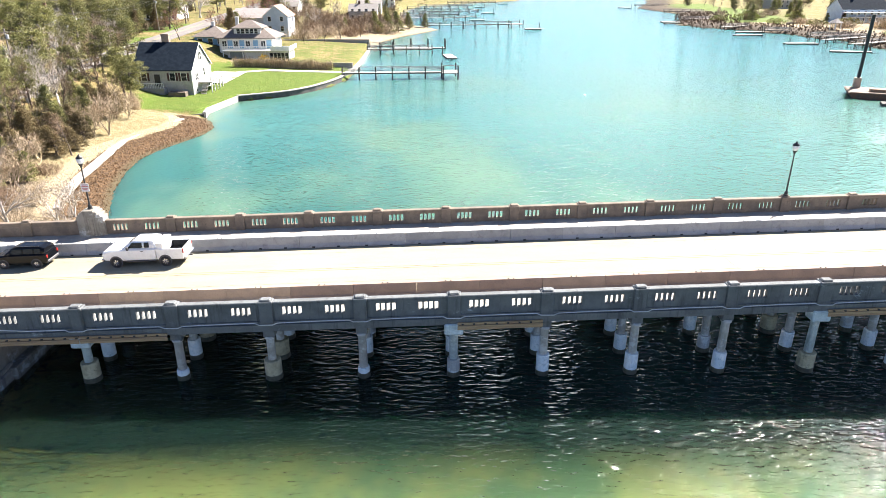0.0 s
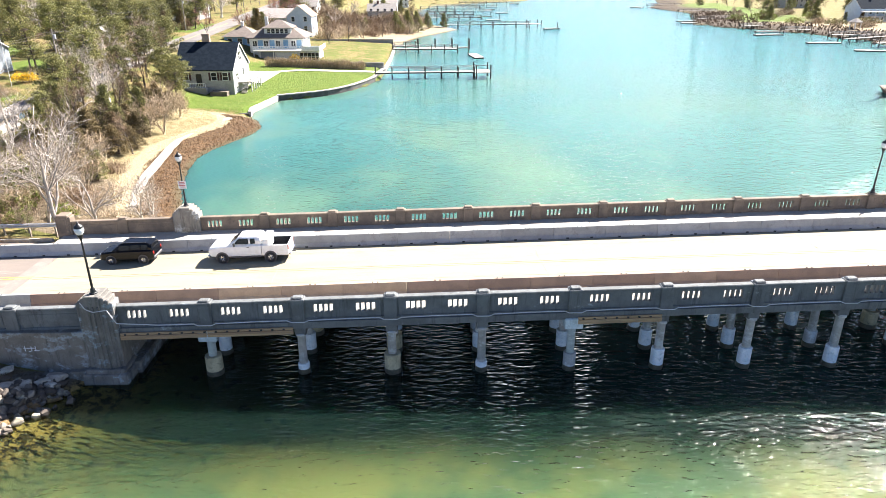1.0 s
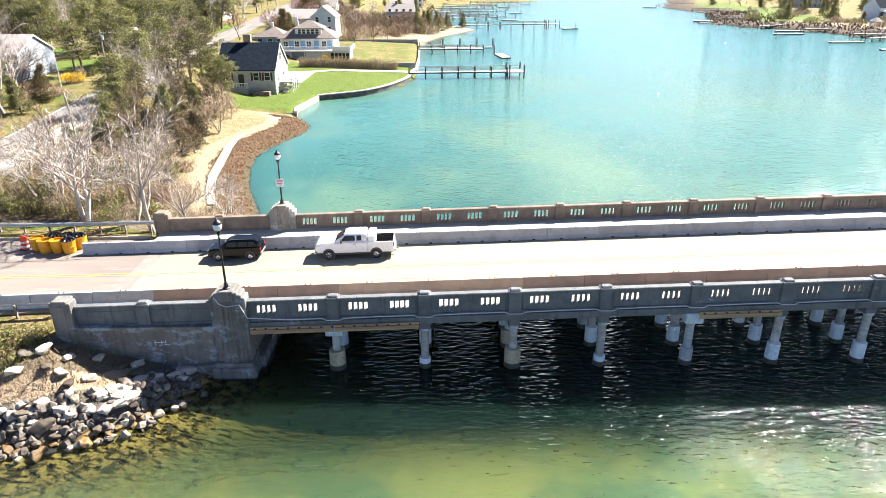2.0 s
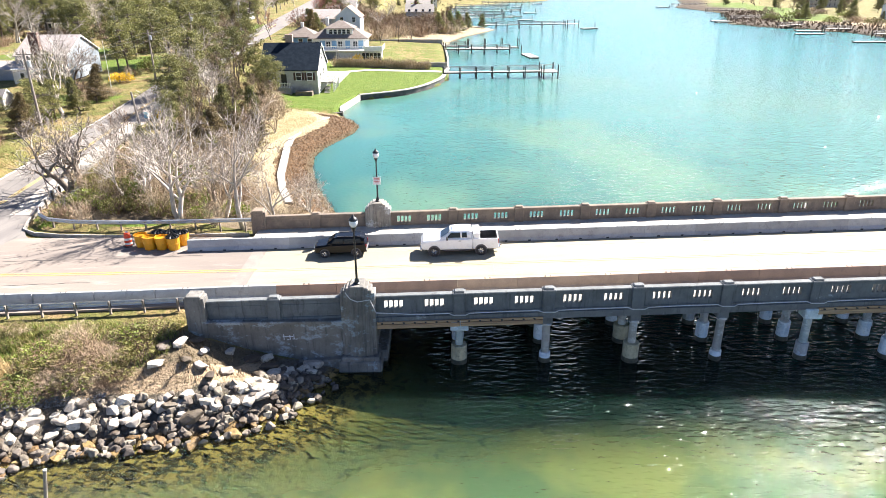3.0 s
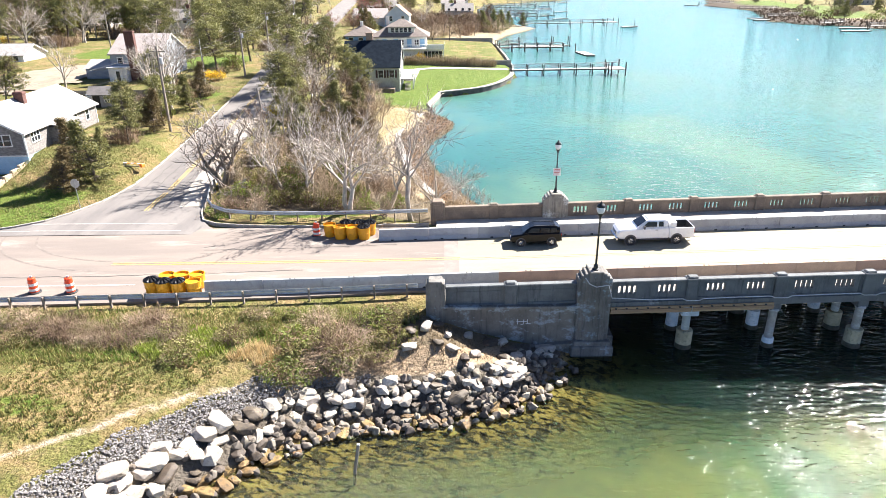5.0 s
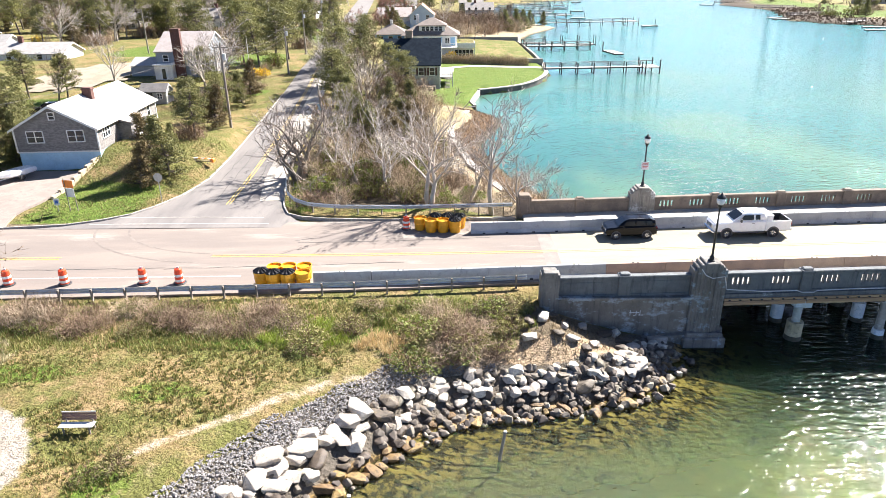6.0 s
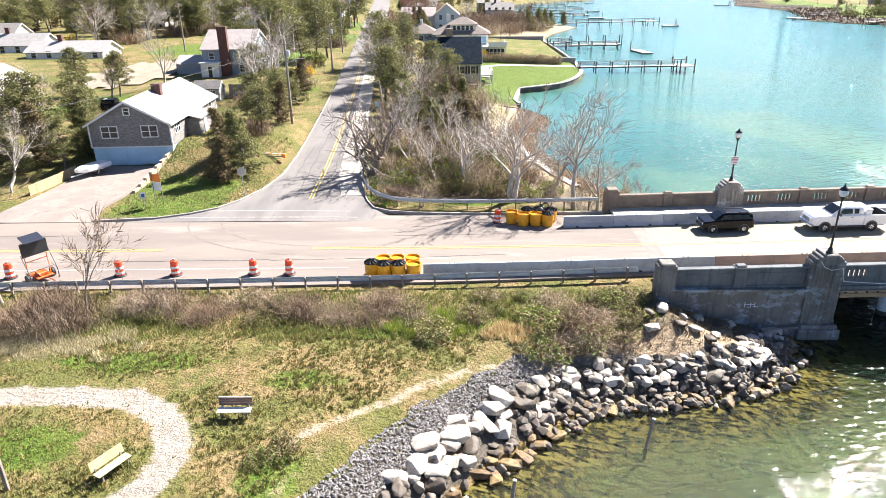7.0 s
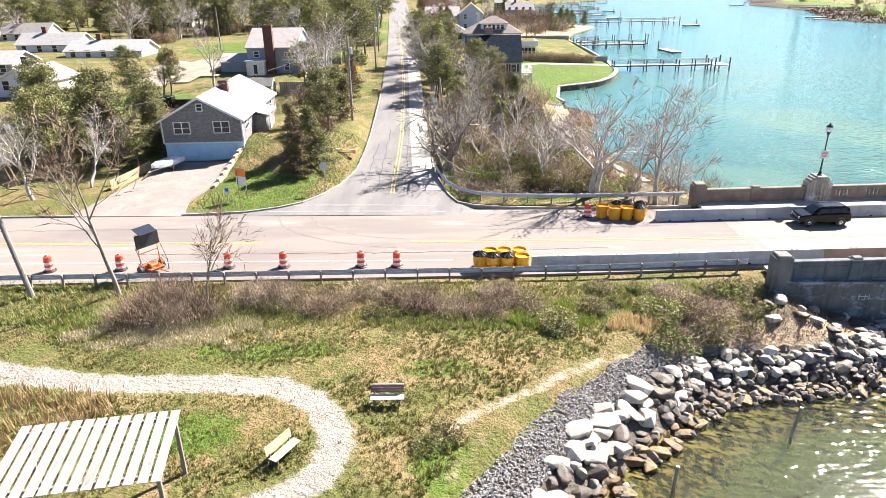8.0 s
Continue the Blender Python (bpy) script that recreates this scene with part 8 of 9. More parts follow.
for y in np.linspace(122.7, 129.5, 5):
    part("deck_post", Geo().box(-38.55, -38.4, y - 0.08, y + 0.08, 0.8, 4.1, 0.01), TRIM_WHITE, t)
for z in (3.55, 4.05):
    part("deck_rail", Geo().box(-38.52, -38.42, 122.6, 129.6, z, z + 0.08), TRIM_WHITE, t)
    part("deck_rail", Geo().box(-40.8, -38.4, 122.62, 122.7, z, z + 0.08), TRIM_WHITE, t)
for k in range(9):
    part("stair_tread", Geo().box(-39.9, -38.9, 122.2 - 0.25 * k, 122.45 - 0.25 * k, 2.85 - 0.2 * k, 2.93 - 0.2 * k), DECK_WOOD, t)
part("bulkhead", Geo().box(-44.6, -41.6, 117.4, 119.2, 1.0, 2.2, 0.05), CONC, t, "concrete cellar entry")
for x, y in ((-36.6, 151.0),):
    g = Geo()
    for k in range(12):
        x0 = -42.0 + 2.0 * k
        ya, yb = float(np.interp(x0, [-42, -34, -20, -17], [144, 150.2, 151.5, 151.0])), float(np.interp(x0 + 2, [-42, -34, -20, -17], [144, 150.2, 151.5, 151.0]))
        za, zb = ground_z(x0, ya) + 0.06, ground_z(x0 + 2, yb) + 0.06
        g.face_set([(x0, ya - 1.4, za), (x0 + 2, yb - 1.4, zb), (x0 + 2, yb + 1.4, zb), (x0, ya + 1.4, za)], [(0, 1, 2, 3)])
    g.face_set([(-46, 132, ground_z(-44, 138) + 0.08), (-38.5, 131, ground_z(-40, 134) + 0.06), (-38, 146, ground_z(-40, 144) + 0.06), (-46, 147, ground_z(-44, 147) + 0.08)], [(0, 1, 2, 3)])
    tagged(part("driveway_shell", g, WALKWAY), "bleached shell drive behind the cape house", "driveway", kind="structure")

# the blue and white house with a balcony
ROOF_BROWN = surf("brown_grey_shingle", (0.20, 0.165, 0.145), (0.15, 0.125, 0.11), 1.2, 0.9, 0.4, 9, c3=(0.24, 0.20, 0.175), bdist=0.03)


def hip_roof(t, box, eave, ridge, material, over=0.6, name="roof"):
    """A hipped roof over a block, its ridge along the longer way, with a closed eave board."""
    x0, x1, y0, y1 = box[0] - over, box[1] + over, box[2] - over, box[3] + over
    cx, cy = (x0 + x1) / 2, (y0 + y1) / 2
    q = min(x1 - x0, y1 - y0) / 2 * 0.92
    a, b = ((x0 + q, cy), (x1 - q, cy)) if x1 - x0 >= y1 - y0 else ((cx, y0 + q), (cx, y1 - q))
    vs = [(x0, y0, eave), (x1, y0, eave), (x1, y1, eave), (x0, y1, eave), (*a, ridge), (*b, ridge), (x0, y0, eave - 0.16), (x1, y0, eave - 0.16), (x1, y1, eave - 0.16), (x0, y1, eave - 0.16)]
    if x1 - x0 >= y1 - y0:
        fs = [(0, 1, 5, 4), (1, 2, 5), (2, 3, 4, 5), (3, 0, 4)]
    else:
        fs = [(0, 1, 4), (1, 2, 5, 4), (2, 3, 5), (3, 0, 4, 5)]
    fs += [(0, 6, 7, 1), (1, 7, 8, 2), (2, 8, 9, 3), (3, 9, 6, 0), (6, 9, 8, 7)]
    part(name, Geo().face_set(vs, fs), material, t, "hipped brown-grey roof")


D = (-50.5, -37.2, 170.5, 181.0)
t = thing("house", "white and blue house with hipped roofs and a long white balcony", "house")
part("wall", Geo().box(D[0], D[1], D[2], D[3], 1.5, 7.0), CLAP_WHITE, t)
hip_roof(t, D, 7.0, 10.2, ROOF_BROWN, 0.9)
part("dormer", Geo().box(-46.8, -40.2, 171.4, 177.5, 7.2, 9.3, 0.02), CLAP_WHITE, t, "white upper storey")
hip_roof(t, (-46.8, -40.2, 171.4, 177.5), 9.3, 11.0, ROOF_BROWN, 0.5, "dormer_roof")
for k in range(5):
    window_at(t, "s", -45.7 + 1.1 * k, 7.95, 0.8, 1.05, (0, 0, 171.4, 175), 1)
for u in (-49.2, -46.4, -43.4, -39.6):
    window_at(t, "s", u, 4.8, 1.0, 1.4, D, 2)
for u in (-47.8, -44.9, -41.5, -38.2):
    part("wall_panel", Geo().box(u - 0.6, u + 0.6, D[2] - 0.03, D[2] + 0.02, 4.5, 6.4, 0.005), CLAP_SKY, t, "sky-blue panel between the windows")
part("ground_floor", Geo().box(-48, -33.2, 168.0, 176.5, 1.3, 4.1), CLAP_WHITE, t, "white ground floor")
for k in range(5):
    window_at(t, "s", -37.3 + 0.95 * k, 1.8, 0.8, 1.8, (-48, -33.2, 168.0, 176.5), 1)
part("garage_door", Geo().box(-43.5, -39.8, 167.93, 168.0, 1.5, 3.6, 0.01), plain("garage_white", (0.72, 0.73, 0.75), 0.6), t, "white garage door")
part("undercroft", Geo().box(-47.4, -43.9, 167.94, 168.0, 1.4, 3.9, 0.01), CLAP_BLUE, t, "blue-grey wall bay")
balcony = part("balcony", Geo().box(-49.0, -32.6, 166.8, 176.8, 4.1, 4.3, 0.03), TRIM_WHITE, t, "white balcony deck")
for k in range(28):
    part("baluster", Geo().box(-48.9 + 0.6 * k, -48.82 + 0.6 * k, 166.85, 166.93, 4.3, 5.25), TRIM_WHITE, balcony)
part("rail", Geo().box(-49.0, -32.6, 166.82, 166.96, 5.22, 5.34), TRIM_WHITE, balcony)
part("side_rail", Geo().box(-37.2, -32.6, 166.8, 166.84, 4.3, 5.2).box(-32.64, -32.6, 166.84, 176.8, 4.3, 5.2), TRIM_WHITE, balcony, "closed white balcony parapet")
for x in (-48.8, -44, -38.5, -32.8):
    part("balcony_post", Geo().box(x - 0.1, x + 0.1, 166.9, 167.1, 1.2, 4.1), TRIM_WHITE, t)
W2 = (-58.6, -50.5, 177, 185)
part("wing", Geo().box(*W2, 2.0, 6.8), CLAP_SKY, t, "blue wing")
hip_roof(t, W2, 6.8, 9.2, ROOF_BROWN, 0.6, "wing_roof")
for u in (-57.2, -54.6, -52.2):
    window_at(t, "s", u, 5.0, 1.1, 1.3, W2, 1)
chimney(t, -47.4, 177.6, 9.4, 11.6, 0.8, 0.6, CLAP_WHITE)
chimney(t, -54.6, 181, 8.6, 10.2, 0.7, 0.6, CLAP_WHITE)

E = (-52.4, -44.4, 228.0, 240.0)
t = gabled("house", "tall pale blue gabled house among trees", E, 2.5, 9.2, 12.4, "y", surf("pale_blue_clapboard", (0.46, 0.54, 0.64), (0.40, 0.48, 0.58), 0.8, 0.7, 0.2, 9), surf("orange_tan_shingle", (0.42, 0.25, 0.17), (0.35, 0.21, 0.15), 1.2, 0.9, 0.4, 9), 0.4)
for u in (-50.4, -46.4):
    for z in (4.4, 7.4):
        window_at(t, "s", u, z, 1.0, 1.5, E, 1)
window_at(t, "e", 231, 4.4, 1.0, 1.5, E, 1)
window_at(t, "e", 236, 7.0, 1.0, 1.4, E, 1)
part("wing", Geo().box(-64, -52.4, 236, 246, 2.5, 8.2), CLAP_WHITE, t)
part("wing_roof", Geo().prism([(235.4, 8.1), (241, 11.0), (246.6, 8.1), (241, 10.75)], 0, -64.5, -52.3), ROOF_PINK, t)

# low houses and roofs among the western trees
NEAR_ROOFS = [("house", "low ranch house with a bleached pale roof", (-134, -118, 134, 142), 4.6, 7.2, 9.0, "x", CLAP_WHITE, ROOF_PALE), ("house", "white house with a long pale roof", (-152, -138, 146, 154), 4.6, 7.6, 9.8, "x", CLAP_WHITE, ROOF_PALE),
       ("house", "white cottage with a grey roof behind the trees", (-176, -163, 176, 184), 5.0, 8.0, 10.4, "x", CLAP_WHITE, ROOF_GREY), ("house", "pale cottage with a low roof", (-121, -113, 92, 101), 4.2, 6.8, 8.6, "y", CLAP_WHITE, ROOF_PALE),
       ("house", "grey cottage with a pale roof", (-141, -131, 112, 120), 4.4, 7.2, 9.0, "x", SHINGLE_PALE, ROOF_PALE), ("house", "white two-storey house in a wood", (-112, -100, 196, 206), 5.4, 10.4, 13.0, "x", CLAP_WHITE, ROOF_GREY),
       ("house", "grey cape house in a wood", (-150, -138, 214, 224), 5.6, 8.6, 11.6, "x", SHINGLE_PALE, ROOF_GREY), ("house", "white house beside the side street", (-100, -88, 250, 262), 5.8, 10.6, 13.6, "x", CLAP_WHITE, ROOF_GREY),
       ("house", "blue-grey house among bare trees", (-124, -112, 268, 278), 5.8, 10.4, 13.4, "x", CLAP_BLUE, ROOF_GREY)]
FAR_ROOFS = [("house", "white house far up the street", (-66, -54, 300, 312), 4.0, 9.4, 12.4, "x", CLAP_WHITE, ROOF_GREY),
       ("house", "pale house behind the beach", (-32, -20, 300, 310), 3.0, 7.4, 10.2, "x", SHINGLE_PALE, ROOF_GREY), ("house", "grey house near the far docks", (-34, -22, 360, 372), 3.0, 8.4, 11.2, "x", SHINGLE_PALE, ROOF_GREY),
       ("house", "white cottage near the far docks", (-30, -18, 430, 442), 3.2, 8.4, 11.0, "x", CLAP_WHITE, ROOF_GREY), ("house", "shingled house on the far shore", (222, 240, 438, 452), 1.8, 7.4, 11.0, "x", SHINGLE_PALE, ROOF_GREY),
       ("house", "blue-grey house with white porch on the far shore", (186, 207, 302, 314), 1.6, 8.0, 12.0, "x", CLAP_MIST, ROOF_NAVY), ("house", "white house on the far shore", (262, 280, 420, 434), 1.8, 7.4, 10.8, "x", CLAP_WHITE, ROOF_GREY),
       ("house", "shingled cottage on the far shore", (236, 254, 330, 344), 1.8, 7.4, 11.0, "x", SHINGLE_PALE, ROOF_GREY)]
for name, lab, box, z0, e, r, ax, wm, rm in NEAR_ROOFS + FAR_ROOFS:
    t = gabled(name, lab, box, z0, e, r, ax, wm, rm, 0.4)
    x0, x1, y0, y1 = box
    n = int((x1 - x0) / 3)
    for k in range(n):
        u = x0 + (x1 - x0) * (k + 0.5) / n
        for z in ([z0 + 0.9] if e - z0 < 4 else [z0 + 0.9, z0 + 3.5]):
            window_at(t, "s", u, z + 0.4, 1.0, 1.3, box, 1)
    chimney(t, x0 + (x1 - x0) * 0.35, (y0 + y1) / 2, r - 0.6, r + 1.2)
t = thing("porch", "white two-storey porch of the blue-grey house", "porch")
for k in range(6):
    part("post", Geo().box(187 + 3.8 * k - 0.15, 187 + 3.8 * k + 0.15, 298.4, 298.7, 1.4, 6.4), TRIM_WHITE, t)
part("deck", Geo().box(186, 207, 298.4, 302, 4.2, 4.5), TRIM_WHITE, t)
part("porch_roof", Geo().box(186, 207, 298.4, 302, 6.3, 6.6), TRIM_WHITE, t)

# parked pickup, dinghy on its trailer
pickup("pickup_truck", "dark pickup truck parked among the pines", BLACK_PAINT, Matrix.Translation((-91.2, 82.4, ground_z(-91.2, 82.4))) @ Matrix.Rotation(0.1, 4, "Z"))
t = thing("dinghy", "white dinghy upside down on a trailer by the garage", "boat", at=Matrix.Translation((-80.6, 57.0, 3.0)) @ Matrix.Rotation(math.radians(70), 4, "Z"))
g = Geo()
loft(g, [(-1.9, ring(0.25, 0.55, 0.9, 0.08)), (-1.0, ring(0.62, 0.42, 0.95, 0.12)), (0.4, ring(0.76, 0.38, 0.95, 0.12)), (1.6, ring(0.68, 0.42, 0.92, 0.1)), (1.75, ring(0.6, 0.5, 0.85, 0.1))])
part("hull", g, WHITE_PAINT, t)
part("trailer", Geo().box(-2.6, 1.6, -0.05, 0.05, 0.28, 0.36).box(-0.2, 0.0, -0.8, 0.8, 0.26, 0.36), GALV, t)
for s in (-1, 1):
    part("wheel", Geo().tube([(-0.1, s * 0.82 - 0.08, 0.25), (-0.1, s * 0.82 + 0.08, 0.25)], 0.25, 14), TYRE, t)

# ---- utility poles and wires ----
POLE_WOOD = surf("utility_pole_timber", (0.30, 0.265, 0.23), (0.23, 0.20, 0.175), 2, 0.9, 0.3, 12, stretch=(3, 3, 0.3))


def utility_pole(x, y, h, lean=(0, 0), arm=True, lamp=False):
    t = thing("utility_pole", "grey timber utility pole with wires", "utility pole", "utility poles along the streets", at=(x, y, ground_z(x, y)))
    part("pole", Geo().tube([(0, 0, -0.3), (lean[0], lean[1], h)], [0.17, 0.11], 10), POLE_WOOD, t)
    if arm:
        part("transformer_can", Geo().tube([(lean[0] * 0.85 + 0.3, lean[1], h * 0.80), (lean[0] * 0.85 + 0.3, lean[1], h * 0.80 + 0.7)], 0.2, 12), GALV, t)
        part("cross_arm", Geo().box(-0.9, 0.9, -0.06, 0.06, h - 0.6, h - 0.48), POLE_WOOD, t)
    if lamp:
        part("lamp_arm", Geo().tube([(0, 0, h * 0.72), (1.2, -0.2, h * 0.78), (2.2, -0.4, h * 0.78)], 0.04, 6), GALV, t)
    return Vector((x + lean[0], y + lean[1], ground_z(x, y) + h))


tops = [utility_pole(-65.0, 73.8, 9.6, lamp=True), utility_pole(-66.6, 111.3, 7.9), utility_pole(-69.4, 139.7, 9.0), utility_pole(-77.2, 203, 9.5), utility_pole(-81.0, 238, 9.5), utility_pole(-93.0, 330, 9.5)]
utility_pole(-53.9, 74.7, 5.8, (-0.6, 0.2), False)
side_top = utility_pole(-105.2, 145.0, 9.0, arm=False)
south_top = utility_pole(-77.8, 30.3, 10.2, (-1.4, 0), False)
t = thing("flagpole", "slim white flagpole on a lawn", "flagpole", at=(-71.4, 105.3, ground_z(-71.4, 105.3)))
part("pole", Geo().tube([(0, 0, -0.2), (0, 0, 7.2)], [0.06, 0.03], 8), TRIM_WHITE, t)
WIRE = plain("wire", (0.16, 0.155, 0.15), 0.7)


def wire(a, b, sag):
    pts = [a.lerp(b, k / 14) - Vector((0, 0, sag * 4 * (k / 14) * (1 - k / 14))) for k in range(15)]
    g = Geo().tube([p - pts[0] for p in pts], 0.010, 4)
    tagged(part("power_wire", g, WIRE, at=Matrix.Translation(pts[0])), "thin sagging wire between utility poles", "wire", "overhead wires")


for a, b in zip(tops, tops[1:]):
    for off, dz in ((-0.8, -0.5), (0.8, -0.5), (0.0, -1.6)):
        wire(a + Vector((off, 0, dz)), b + Vector((off, 0, dz)), 0.9)
wire(tops[0] + Vector((0, 0, -1.8)), Vector((-78.0, 61, 8.9)), 0.5)
wire(tops[0] + Vector((0, 0, -0.5)), south_top + Vector((0, 0, -0.4)), 1.0)
wire(tops[1] + Vector((0, 0, -1.0)), side_top, 1.0)
wire(tops[0] + Vector((0, 0, -2.0)), Vector((-53.9 - 0.5, 74.9, ground_z(-53.9, 74.7) + 5.4)), 0.4)

# ---- seawalls ----
WALL_DARK = surf("tarred_seawall", (0.05, 0.05, 0.048), (0.09, 0.085, 0.08), 1.0, 0.85, 0.4, 7, c3=(0.03, 0.03, 0.03))
WALL_PALE = surf("pale_concrete_wall", (0.36, 0.335, 0.305), (0.26, 0.24, 0.22), 0.8, 0.9, 0.3, 9, c3=(0.36, 0.33, 0.3))


def wall_run(pts, thick, low, top, material, label, cap=None):
    t = thing("seawall", label, "seawall", kind="structure")
    for k, ((x0, y0), (x1, y1)) in enumerate(zip(pts, pts[1:])):
        d = Vector((x1 - x0, y1 - y0, 0))
        m = Matrix.Translation((x0, y0, 0)) @ Matrix.Rotation(math.atan2(d.y, d.x), 4, "Z")
        part("wall_section", Geo().box(-0.03, d.length + 0.03, -thick / 2, thick / 2, low, top, 0.02, m), material, t)
        if cap is not None:
            part("wall_cap", Geo().box(-0.05, d.length + 0.05, -thick * 0.75, thick * 0.75, top - 0.02, top + 0.14, 0.02, m), cap, t)
    return t


wall_run([(-39.2, 104.6), (-34.8, 105.5)], 0.5, -0.6, 0.6, WALL_DARK, "low dark seawall by the little beach", WALL_DARK)
wall_run([(-34.8, 105.6), (-35.4, 109.3), (-33.5, 121.0)], 0.5, -0.8, 0.95, WALL_PALE, "pale concrete seawall below the lawn")
wall_run([(-33.5, 121.0), (-30.5, 122.8), (-27.8, 124.4), (-25.4, 126.4), (-23.5, 129.0), (-21.6, 132.3), (-20.0, 136.3), (-18.7, 140.3), (-17.7, 144.4), (-17.2, 151.0), (-16.3, 159.0)], 0.6, -1.5, 0.95, WALL_DARK, "dark curved seawall with a pale capping", WALL_PALE)
wall_run([(-16.3, 159.0), (-16.0, 181.0), (-16.3, 209.0), (-17.0, 217.0)], 0.5, -1.2, 1.1, WALL_PALE, "straight pale seawall below the far lawn")
wall_run([(-44.5, 217.5), (-30, 218.5), (-17, 217.5)], 0.3, 0.5, 2.6, DECK_WOOD, "grey board wall along the garden's end")
wall_run([(-34.0, 160.2), (-16.5, 159.6)], 0.4, 0.4, 2.2, DECK_WOOD, "grey timber bulkhead beside the drive")
wall_run([(-33.6, 58.0), (-35.2, 62.5), (-36.6, 68.0), (-37.6, 74.5), (-38.6, 81.0), (-38.9, 86.0), (-38.3, 91.5), (-37.2, 96.0), (-36.2, 99.5)], 0.8, -0.2, 1.2, WALL_PALE, "broad bleached concrete wall curving along the beach")

# ---- docks ----
PILE_WOOD = surf("dock_pile_timber", (0.09, 0.08, 0.07), (0.06, 0.053, 0.047), 2, 0.9, 0.4, 9, c3=(0.04, 0.04, 0.035))


def dock(x0, y0, x1, y1, width, z, label, rail=True, step_m=3.6, head=None, plank=0.42, pile_top=0.5):
    """A timber pier: planks on stringers, paired piles, a hand rail; head: a wider platform (length, width) at its end."""
    d = Vector((x1 - x0, y1 - y0, 0))
    L = d.length
    t = thing("dock", label, "dock", "timber docks along the shores", at=Matrix.Translation((x0, y0, 0)) @ Matrix.Rotation(math.atan2(d.y, d.x), 4, "Z"))
    w = width / 2
    deck = part("deck", Geo().box(0, L, -w + 0.1, -w + 0.28, z - 0.3, z - 0.05).box(0, L, w - 0.28, w - 0.1, z - 0.3, z - 0.05), PILE_WOOD, t)
    pm = Geo().box(-plank / 2 + 0.02, plank / 2 - 0.02, -w, w, z - 0.05, z, 0.008).mesh("plank", DECK_WOOD)
    for k in range(int(L / plank)):
        part("plank", pm, None, deck, at=(plank * (k + 0.5), 0, 0))
    n = max(2, round(L / step_m))
    for k in range(n + 1):
        for s in (-1, 1):
            part("dock_post", Geo().tube([(L * k / n, s * w, -3.0), (L * k / n, s * w, z + (1.05 if rail else pile_top))], 0.13, 8), PILE_WOOD, t)
    if rail:
        for s in (-1, 1):
            part("hand_rail", Geo().box(0, L, s * w - 0.04, s * w + 0.04, z + 0.98, z + 1.08), DECK_WOOD, t)
            part("mid_rail", Geo().box(0, L, s * w - 0.03, s * w + 0.03, z + 0.5, z + 0.58), DECK_WOOD, t)
    if head:
        hl, hw = head
        part("head_deck", Geo().box(L, L + hl, -hw / 2, hw / 2, z - 0.2, z, 0.02), DECK_WOOD, t)
        for x in (L + 0.2, L + hl - 0.2):
            for s in (-1, 1):
                part("dock_post", Geo().tube([(x, s * hw / 2, -3.0), (x, s * hw / 2, z + 1.6)], 0.15, 8), PILE_WOOD, t)
        part("bench_rail", Geo().box(L, L + hl, hw / 2 - 0.1, hw / 2, z + 0.85, z + 1.0), DECK_WOOD, t)
    return t


def float_at(x, y, w, l, yaw, label):
    t = thing("float", label, "float", "floating stages", at=Matrix.Translation((x, y, 0)) @ Matrix.Rotation(yaw, 4, "Z"))
    part("pontoon", Geo().box(-l / 2, l / 2, -w / 2, w / 2, -0.15, 0.3, 0.04), PILE_WOOD, t)
    part("deck", Geo().box(-l / 2 - 0.03, l / 2 + 0.03, -w / 2 - 0.03, w / 2 + 0.03, 0.3, 0.38, 0.01), DECK_WOOD, t)
    part("dock_post", Geo().tube([(l / 2, w / 2, -3), (l / 2, w / 2, 2.6)], 0.14, 8), PILE_WOOD, t)


dock(-17.6, 148.2, 4.4, 149.4, 1.9, 1.45, "long grey timber dock with hand rails", head=(3.6, 5.2))
dock(-16.2, 199.6, 2.8, 199.8, 1.6, 1.4, "grey timber dock with hand rails", head=None)
dock(-9.0, 212.0, 7.0, 213.5, 2.2, 0.5, "low floating dock beside tall piles", rail=False, pile_top=2.6, step_m=6)
dock(-16.5, 207.5, -9.5, 209.5, 2.2, 1.5, "short grey timber landing with rails", rail=True)
float_at(7.6, 190.5, 2.6, 10, math.radians(97), "small floating stage with a rail")
dock(2.0, 296.5, 38.0, 301.0, 2.0, 1.9, "long arched timber dock off the beach", step_m=5, head=(5.5, 6))
float_at(47.5, 295, 2.5, 7, 0.3, "floating stage at a dock's end")
for x0, y0, x1, y1, lab in ((-13, 357, 22, 360, "far timber dock"), (-13, 388, 20, 391, "far timber dock"), (-12, 422, 34, 431, "far timber dock"), (-11, 470, 30, 476, "far timber dock"), (-4, 505, 36, 519, "far timber dock"), (20, 575, 60, 580, "far timber dock")):
    dock(x0, y0, x1, y1, 2.2, 1.5, lab + " with a hand rail", step_m=6, plank=1.2)
    float_at(x1 + 6, y1 - 2, 2.5, 8, 0.2, "floating stage at a dock's end")
for x0, y0, x1, y1, lab in ((131, 345, 152, 352, "tall weathered dock"), (142, 297, 128, 290, "low timber dock"), (147, 270, 137, 272, "low timber dock"), (163, 247, 141, 246, "timber dock with a hand rail"), (165, 243, 136, 228, "timber dock with a hand rail"), (160, 225, 136, 212, "timber dock"),
                            (175, 430, 150, 428, "far timber dock"), (185, 520, 158, 515, "far timber dock")):
    dock(x0, y0, x1, y1, 2.2, 1.3, lab + " by the marsh", step_m=4.5, plank=1.2)
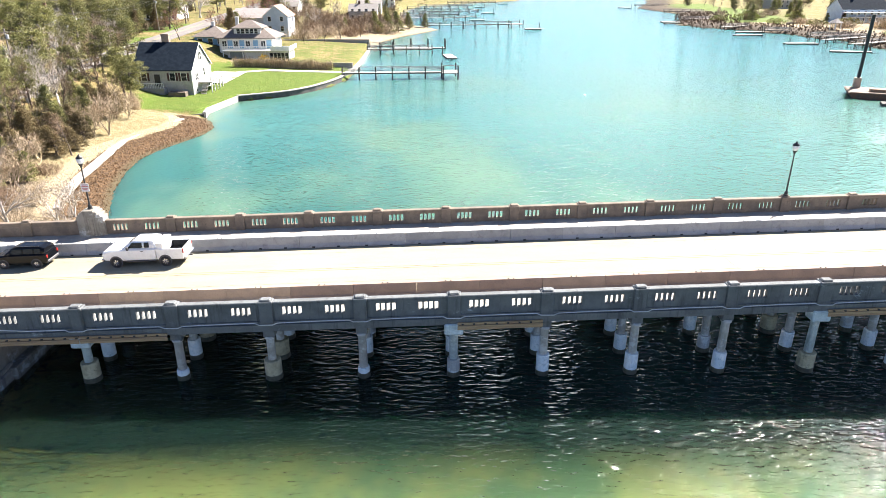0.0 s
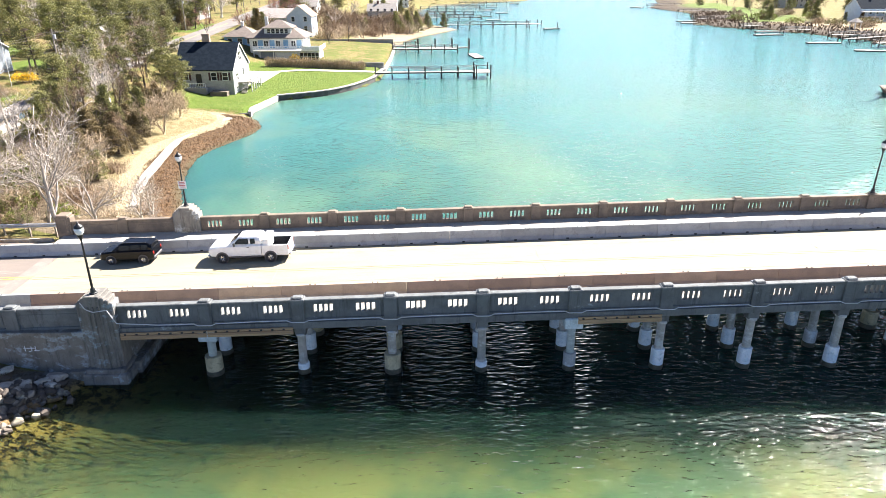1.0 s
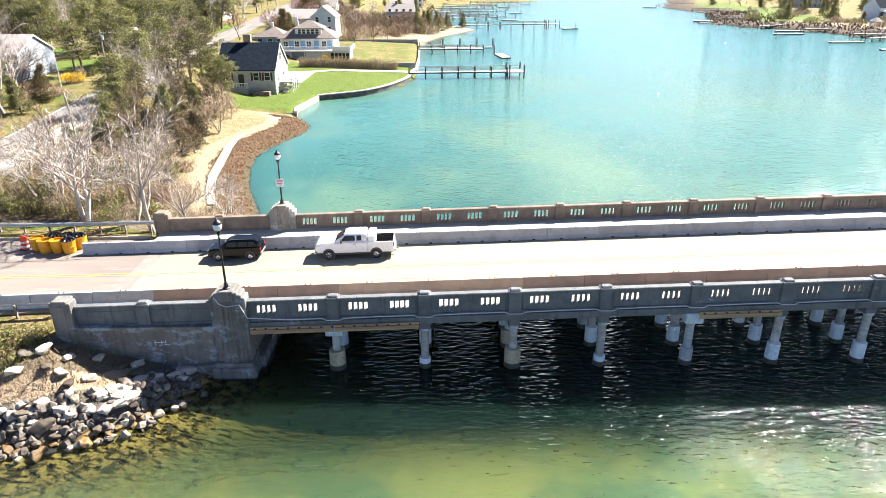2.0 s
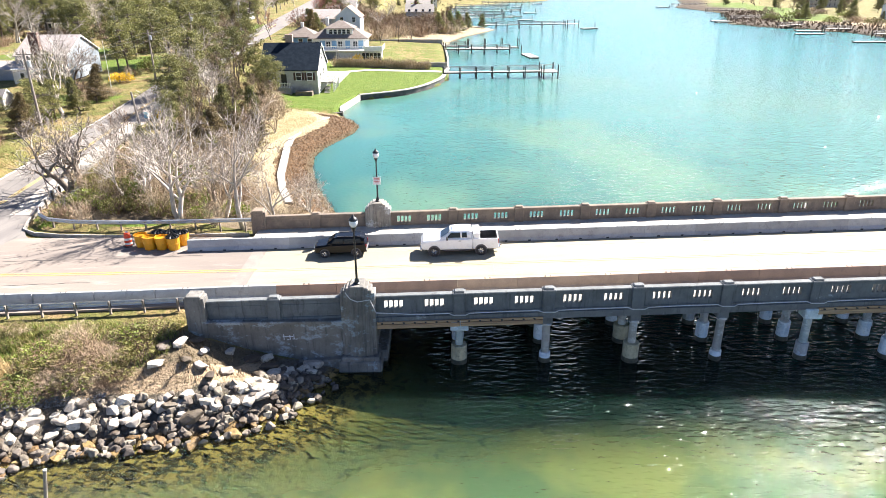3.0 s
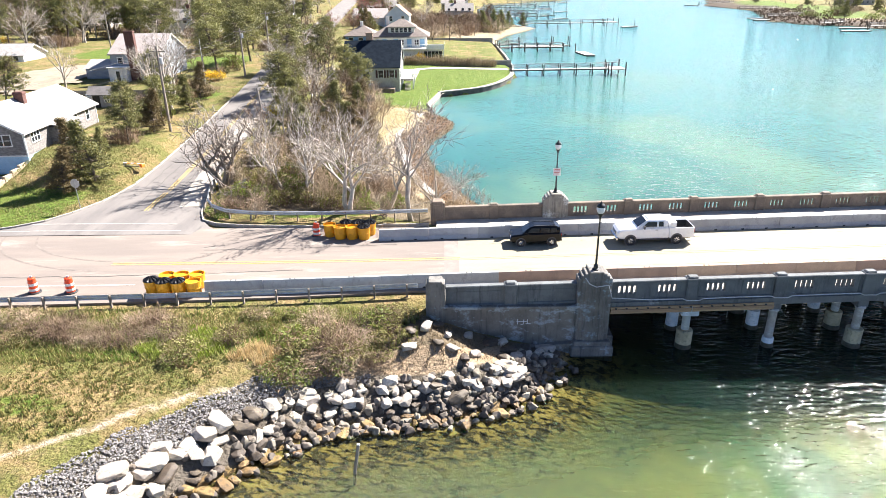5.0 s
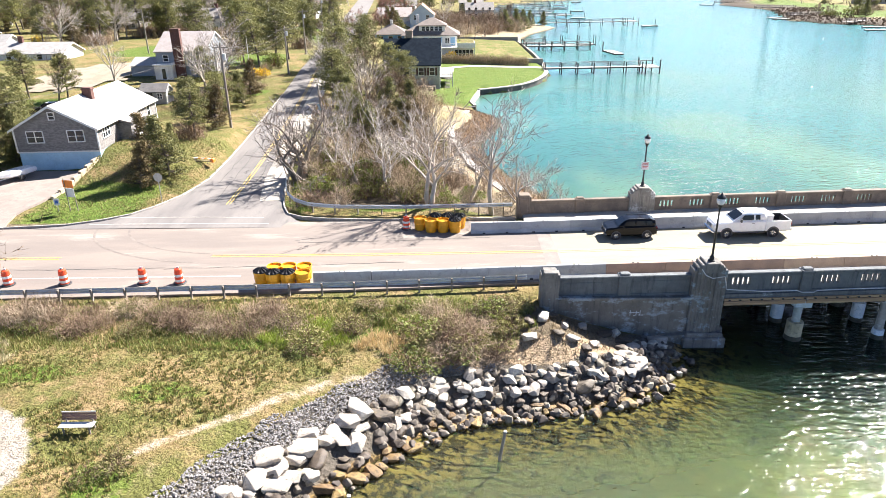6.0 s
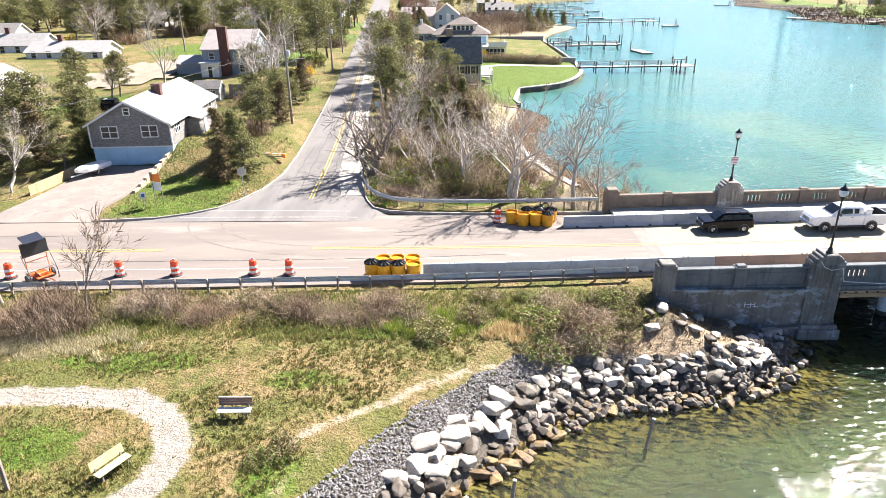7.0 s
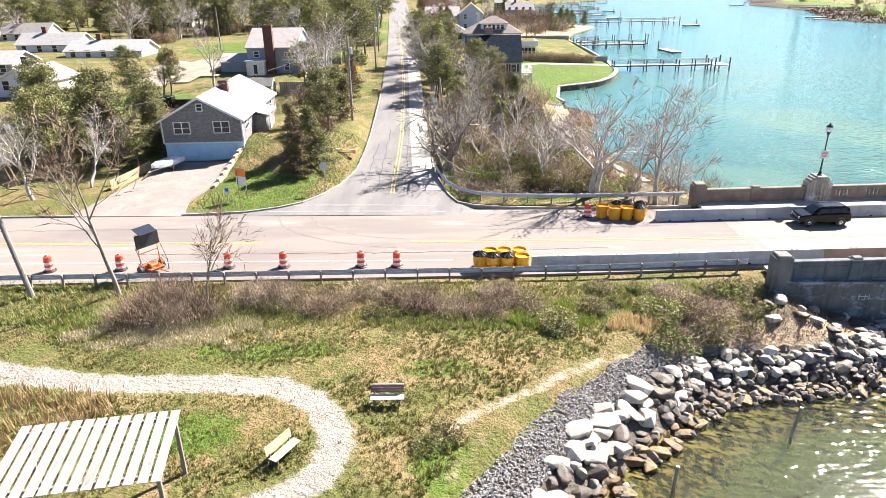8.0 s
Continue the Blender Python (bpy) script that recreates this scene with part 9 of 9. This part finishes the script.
for x, y, yaw in ((125.2, 260, 1.3), (127.5, 226, 1.2), (128.6, 200, 0.9), (124.4, 342, 1.4), (122, 330, 1.4), (146, 500, 0.1), (133, 275, 1.2)):
    float_at(x, y, 2.6, 11, yaw - 1.2, "low floating stage off the marsh")
t = thing("gazebo", "small open gazebo with a grey roof on the shore", "gazebo", at=(166, 272, ground_z(166, 272)))
for k in range(6):
    a = k * math.pi / 3
    part("post", Geo().box(2.2 * math.cos(a) - 0.1, 2.2 * math.cos(a) + 0.1, 2.2 * math.sin(a) - 0.1, 2.2 * math.sin(a) + 0.1, -0.3, 2.6), TRIM_WHITE, t)
part("roof", Geo().lathe([(2.9, 2.55), (2.9, 2.65), (0.2, 4.2), (0.05, 4.4)], 6), ROOF_GREY, t)

# ---- work barge with a spud pole ----
RUST = surf("rusty_steel", (0.13, 0.055, 0.03), (0.07, 0.045, 0.035), 1.5, 0.8, 0.4, 9, c3=(0.2, 0.12, 0.08))
t = thing("work_barge", "rusty work barge with a tall spud pole", "barge", at=Matrix.Translation((87.5, 121.5, 0)) @ Matrix.Rotation(math.radians(-25), 4, "Z"))
part("hull", Geo().prism([(-7, 1.1), (9, 1.1), (9, -0.4), (-6, -0.4)], 1, -4, 4), RUST, t)
part("deck", Geo().box(-6.8, 9, -3.9, 3.9, 1.1, 1.2, 0.02), surf("barge_planks", (0.24, 0.17, 0.12), (0.15, 0.11, 0.085), 1.0, 0.9, 0.4, 9, c3=(0.30, 0.26, 0.22)), t)
part("spud_pole", Geo().tube([(-5.0, 3.2, -2.0), (-4.8, 3.4, 14.5)], 0.32, 12), STEEL_DARK, t, "black spud pole")
part("spud_well", Geo().box(-5.6, -4.4, 2.6, 3.9, 1.2, 3.0, 0.05), surf("buff_steel", (0.45, 0.33, 0.24), (0.38, 0.28, 0.2), 1, 0.7, 0.2, 9), t, "buff-painted spud well")
part("crate", Geo().box(1.0, 3.4, -1.0, 1.4, 1.2, 3.0, 0.05), CLAP_WHITE, t)
part("cabin", Geo().box(5.4, 8.2, 0.4, 3.2, 1.2, 3.6, 0.06), surf("cabin_grey_blue", (0.30, 0.36, 0.42), (0.22, 0.27, 0.32), 1, 0.7, 0.2, 9), t, "grey-blue deck cabin")
part("timber_stack", Geo().box(-3.4, 0.4, -2.6, -1.2, 1.2, 1.75, 0.03), TIMBER, t, "stack of timbers")
part("winch", Geo().tube([(4.4, -0.8, 1.7), (4.4, 0.8, 1.7)], 0.5, 14), RED_ORANGE, t, "red winch drum")
t = thing("skiff_float", "low dark raft beside the barge", "raft", at=(84.5, 112.5, 0))
part("raft_deck", Geo().box(-3.5, 6, -1.4, 1.4, -0.2, 0.45, 0.05, Matrix.Rotation(math.radians(-28), 4, "Z")), PILE_WOOD, t)

# ---- buoys ----
for k, (x, y) in enumerate(((73.6, 147.5), (31.4, 126.4), (43.2, 202.5), (79.3, 195.4), (88, 230))):
    t = thing("mooring_buoy", "small mooring buoy floating in the harbour", "buoy", "mooring buoys", at=(x, y, 0))
    part("ball", Geo().lathe([(0.05, -0.1), (0.15, -0.06), (0.19, 0.0), (0.15, 0.06), (0.05, 0.09), (0.01, 0.1)], 12), (BLACK_PLASTIC, SIGN_WHITE, PILE_WOOD)[k % 3], t, smooth=True)

for p in [p for kind in (SLENDER, BARE, BARE_B, PINK, TWISTED, SAPLING, PINE, CEDAR, BRAMBLE, BUSH, HEDGE, BLOSSOM) for p in kind]:
    if id(p) not in USED:
        for o in (*p.children_recursive, p):
            bpy.data.objects.remove(o)
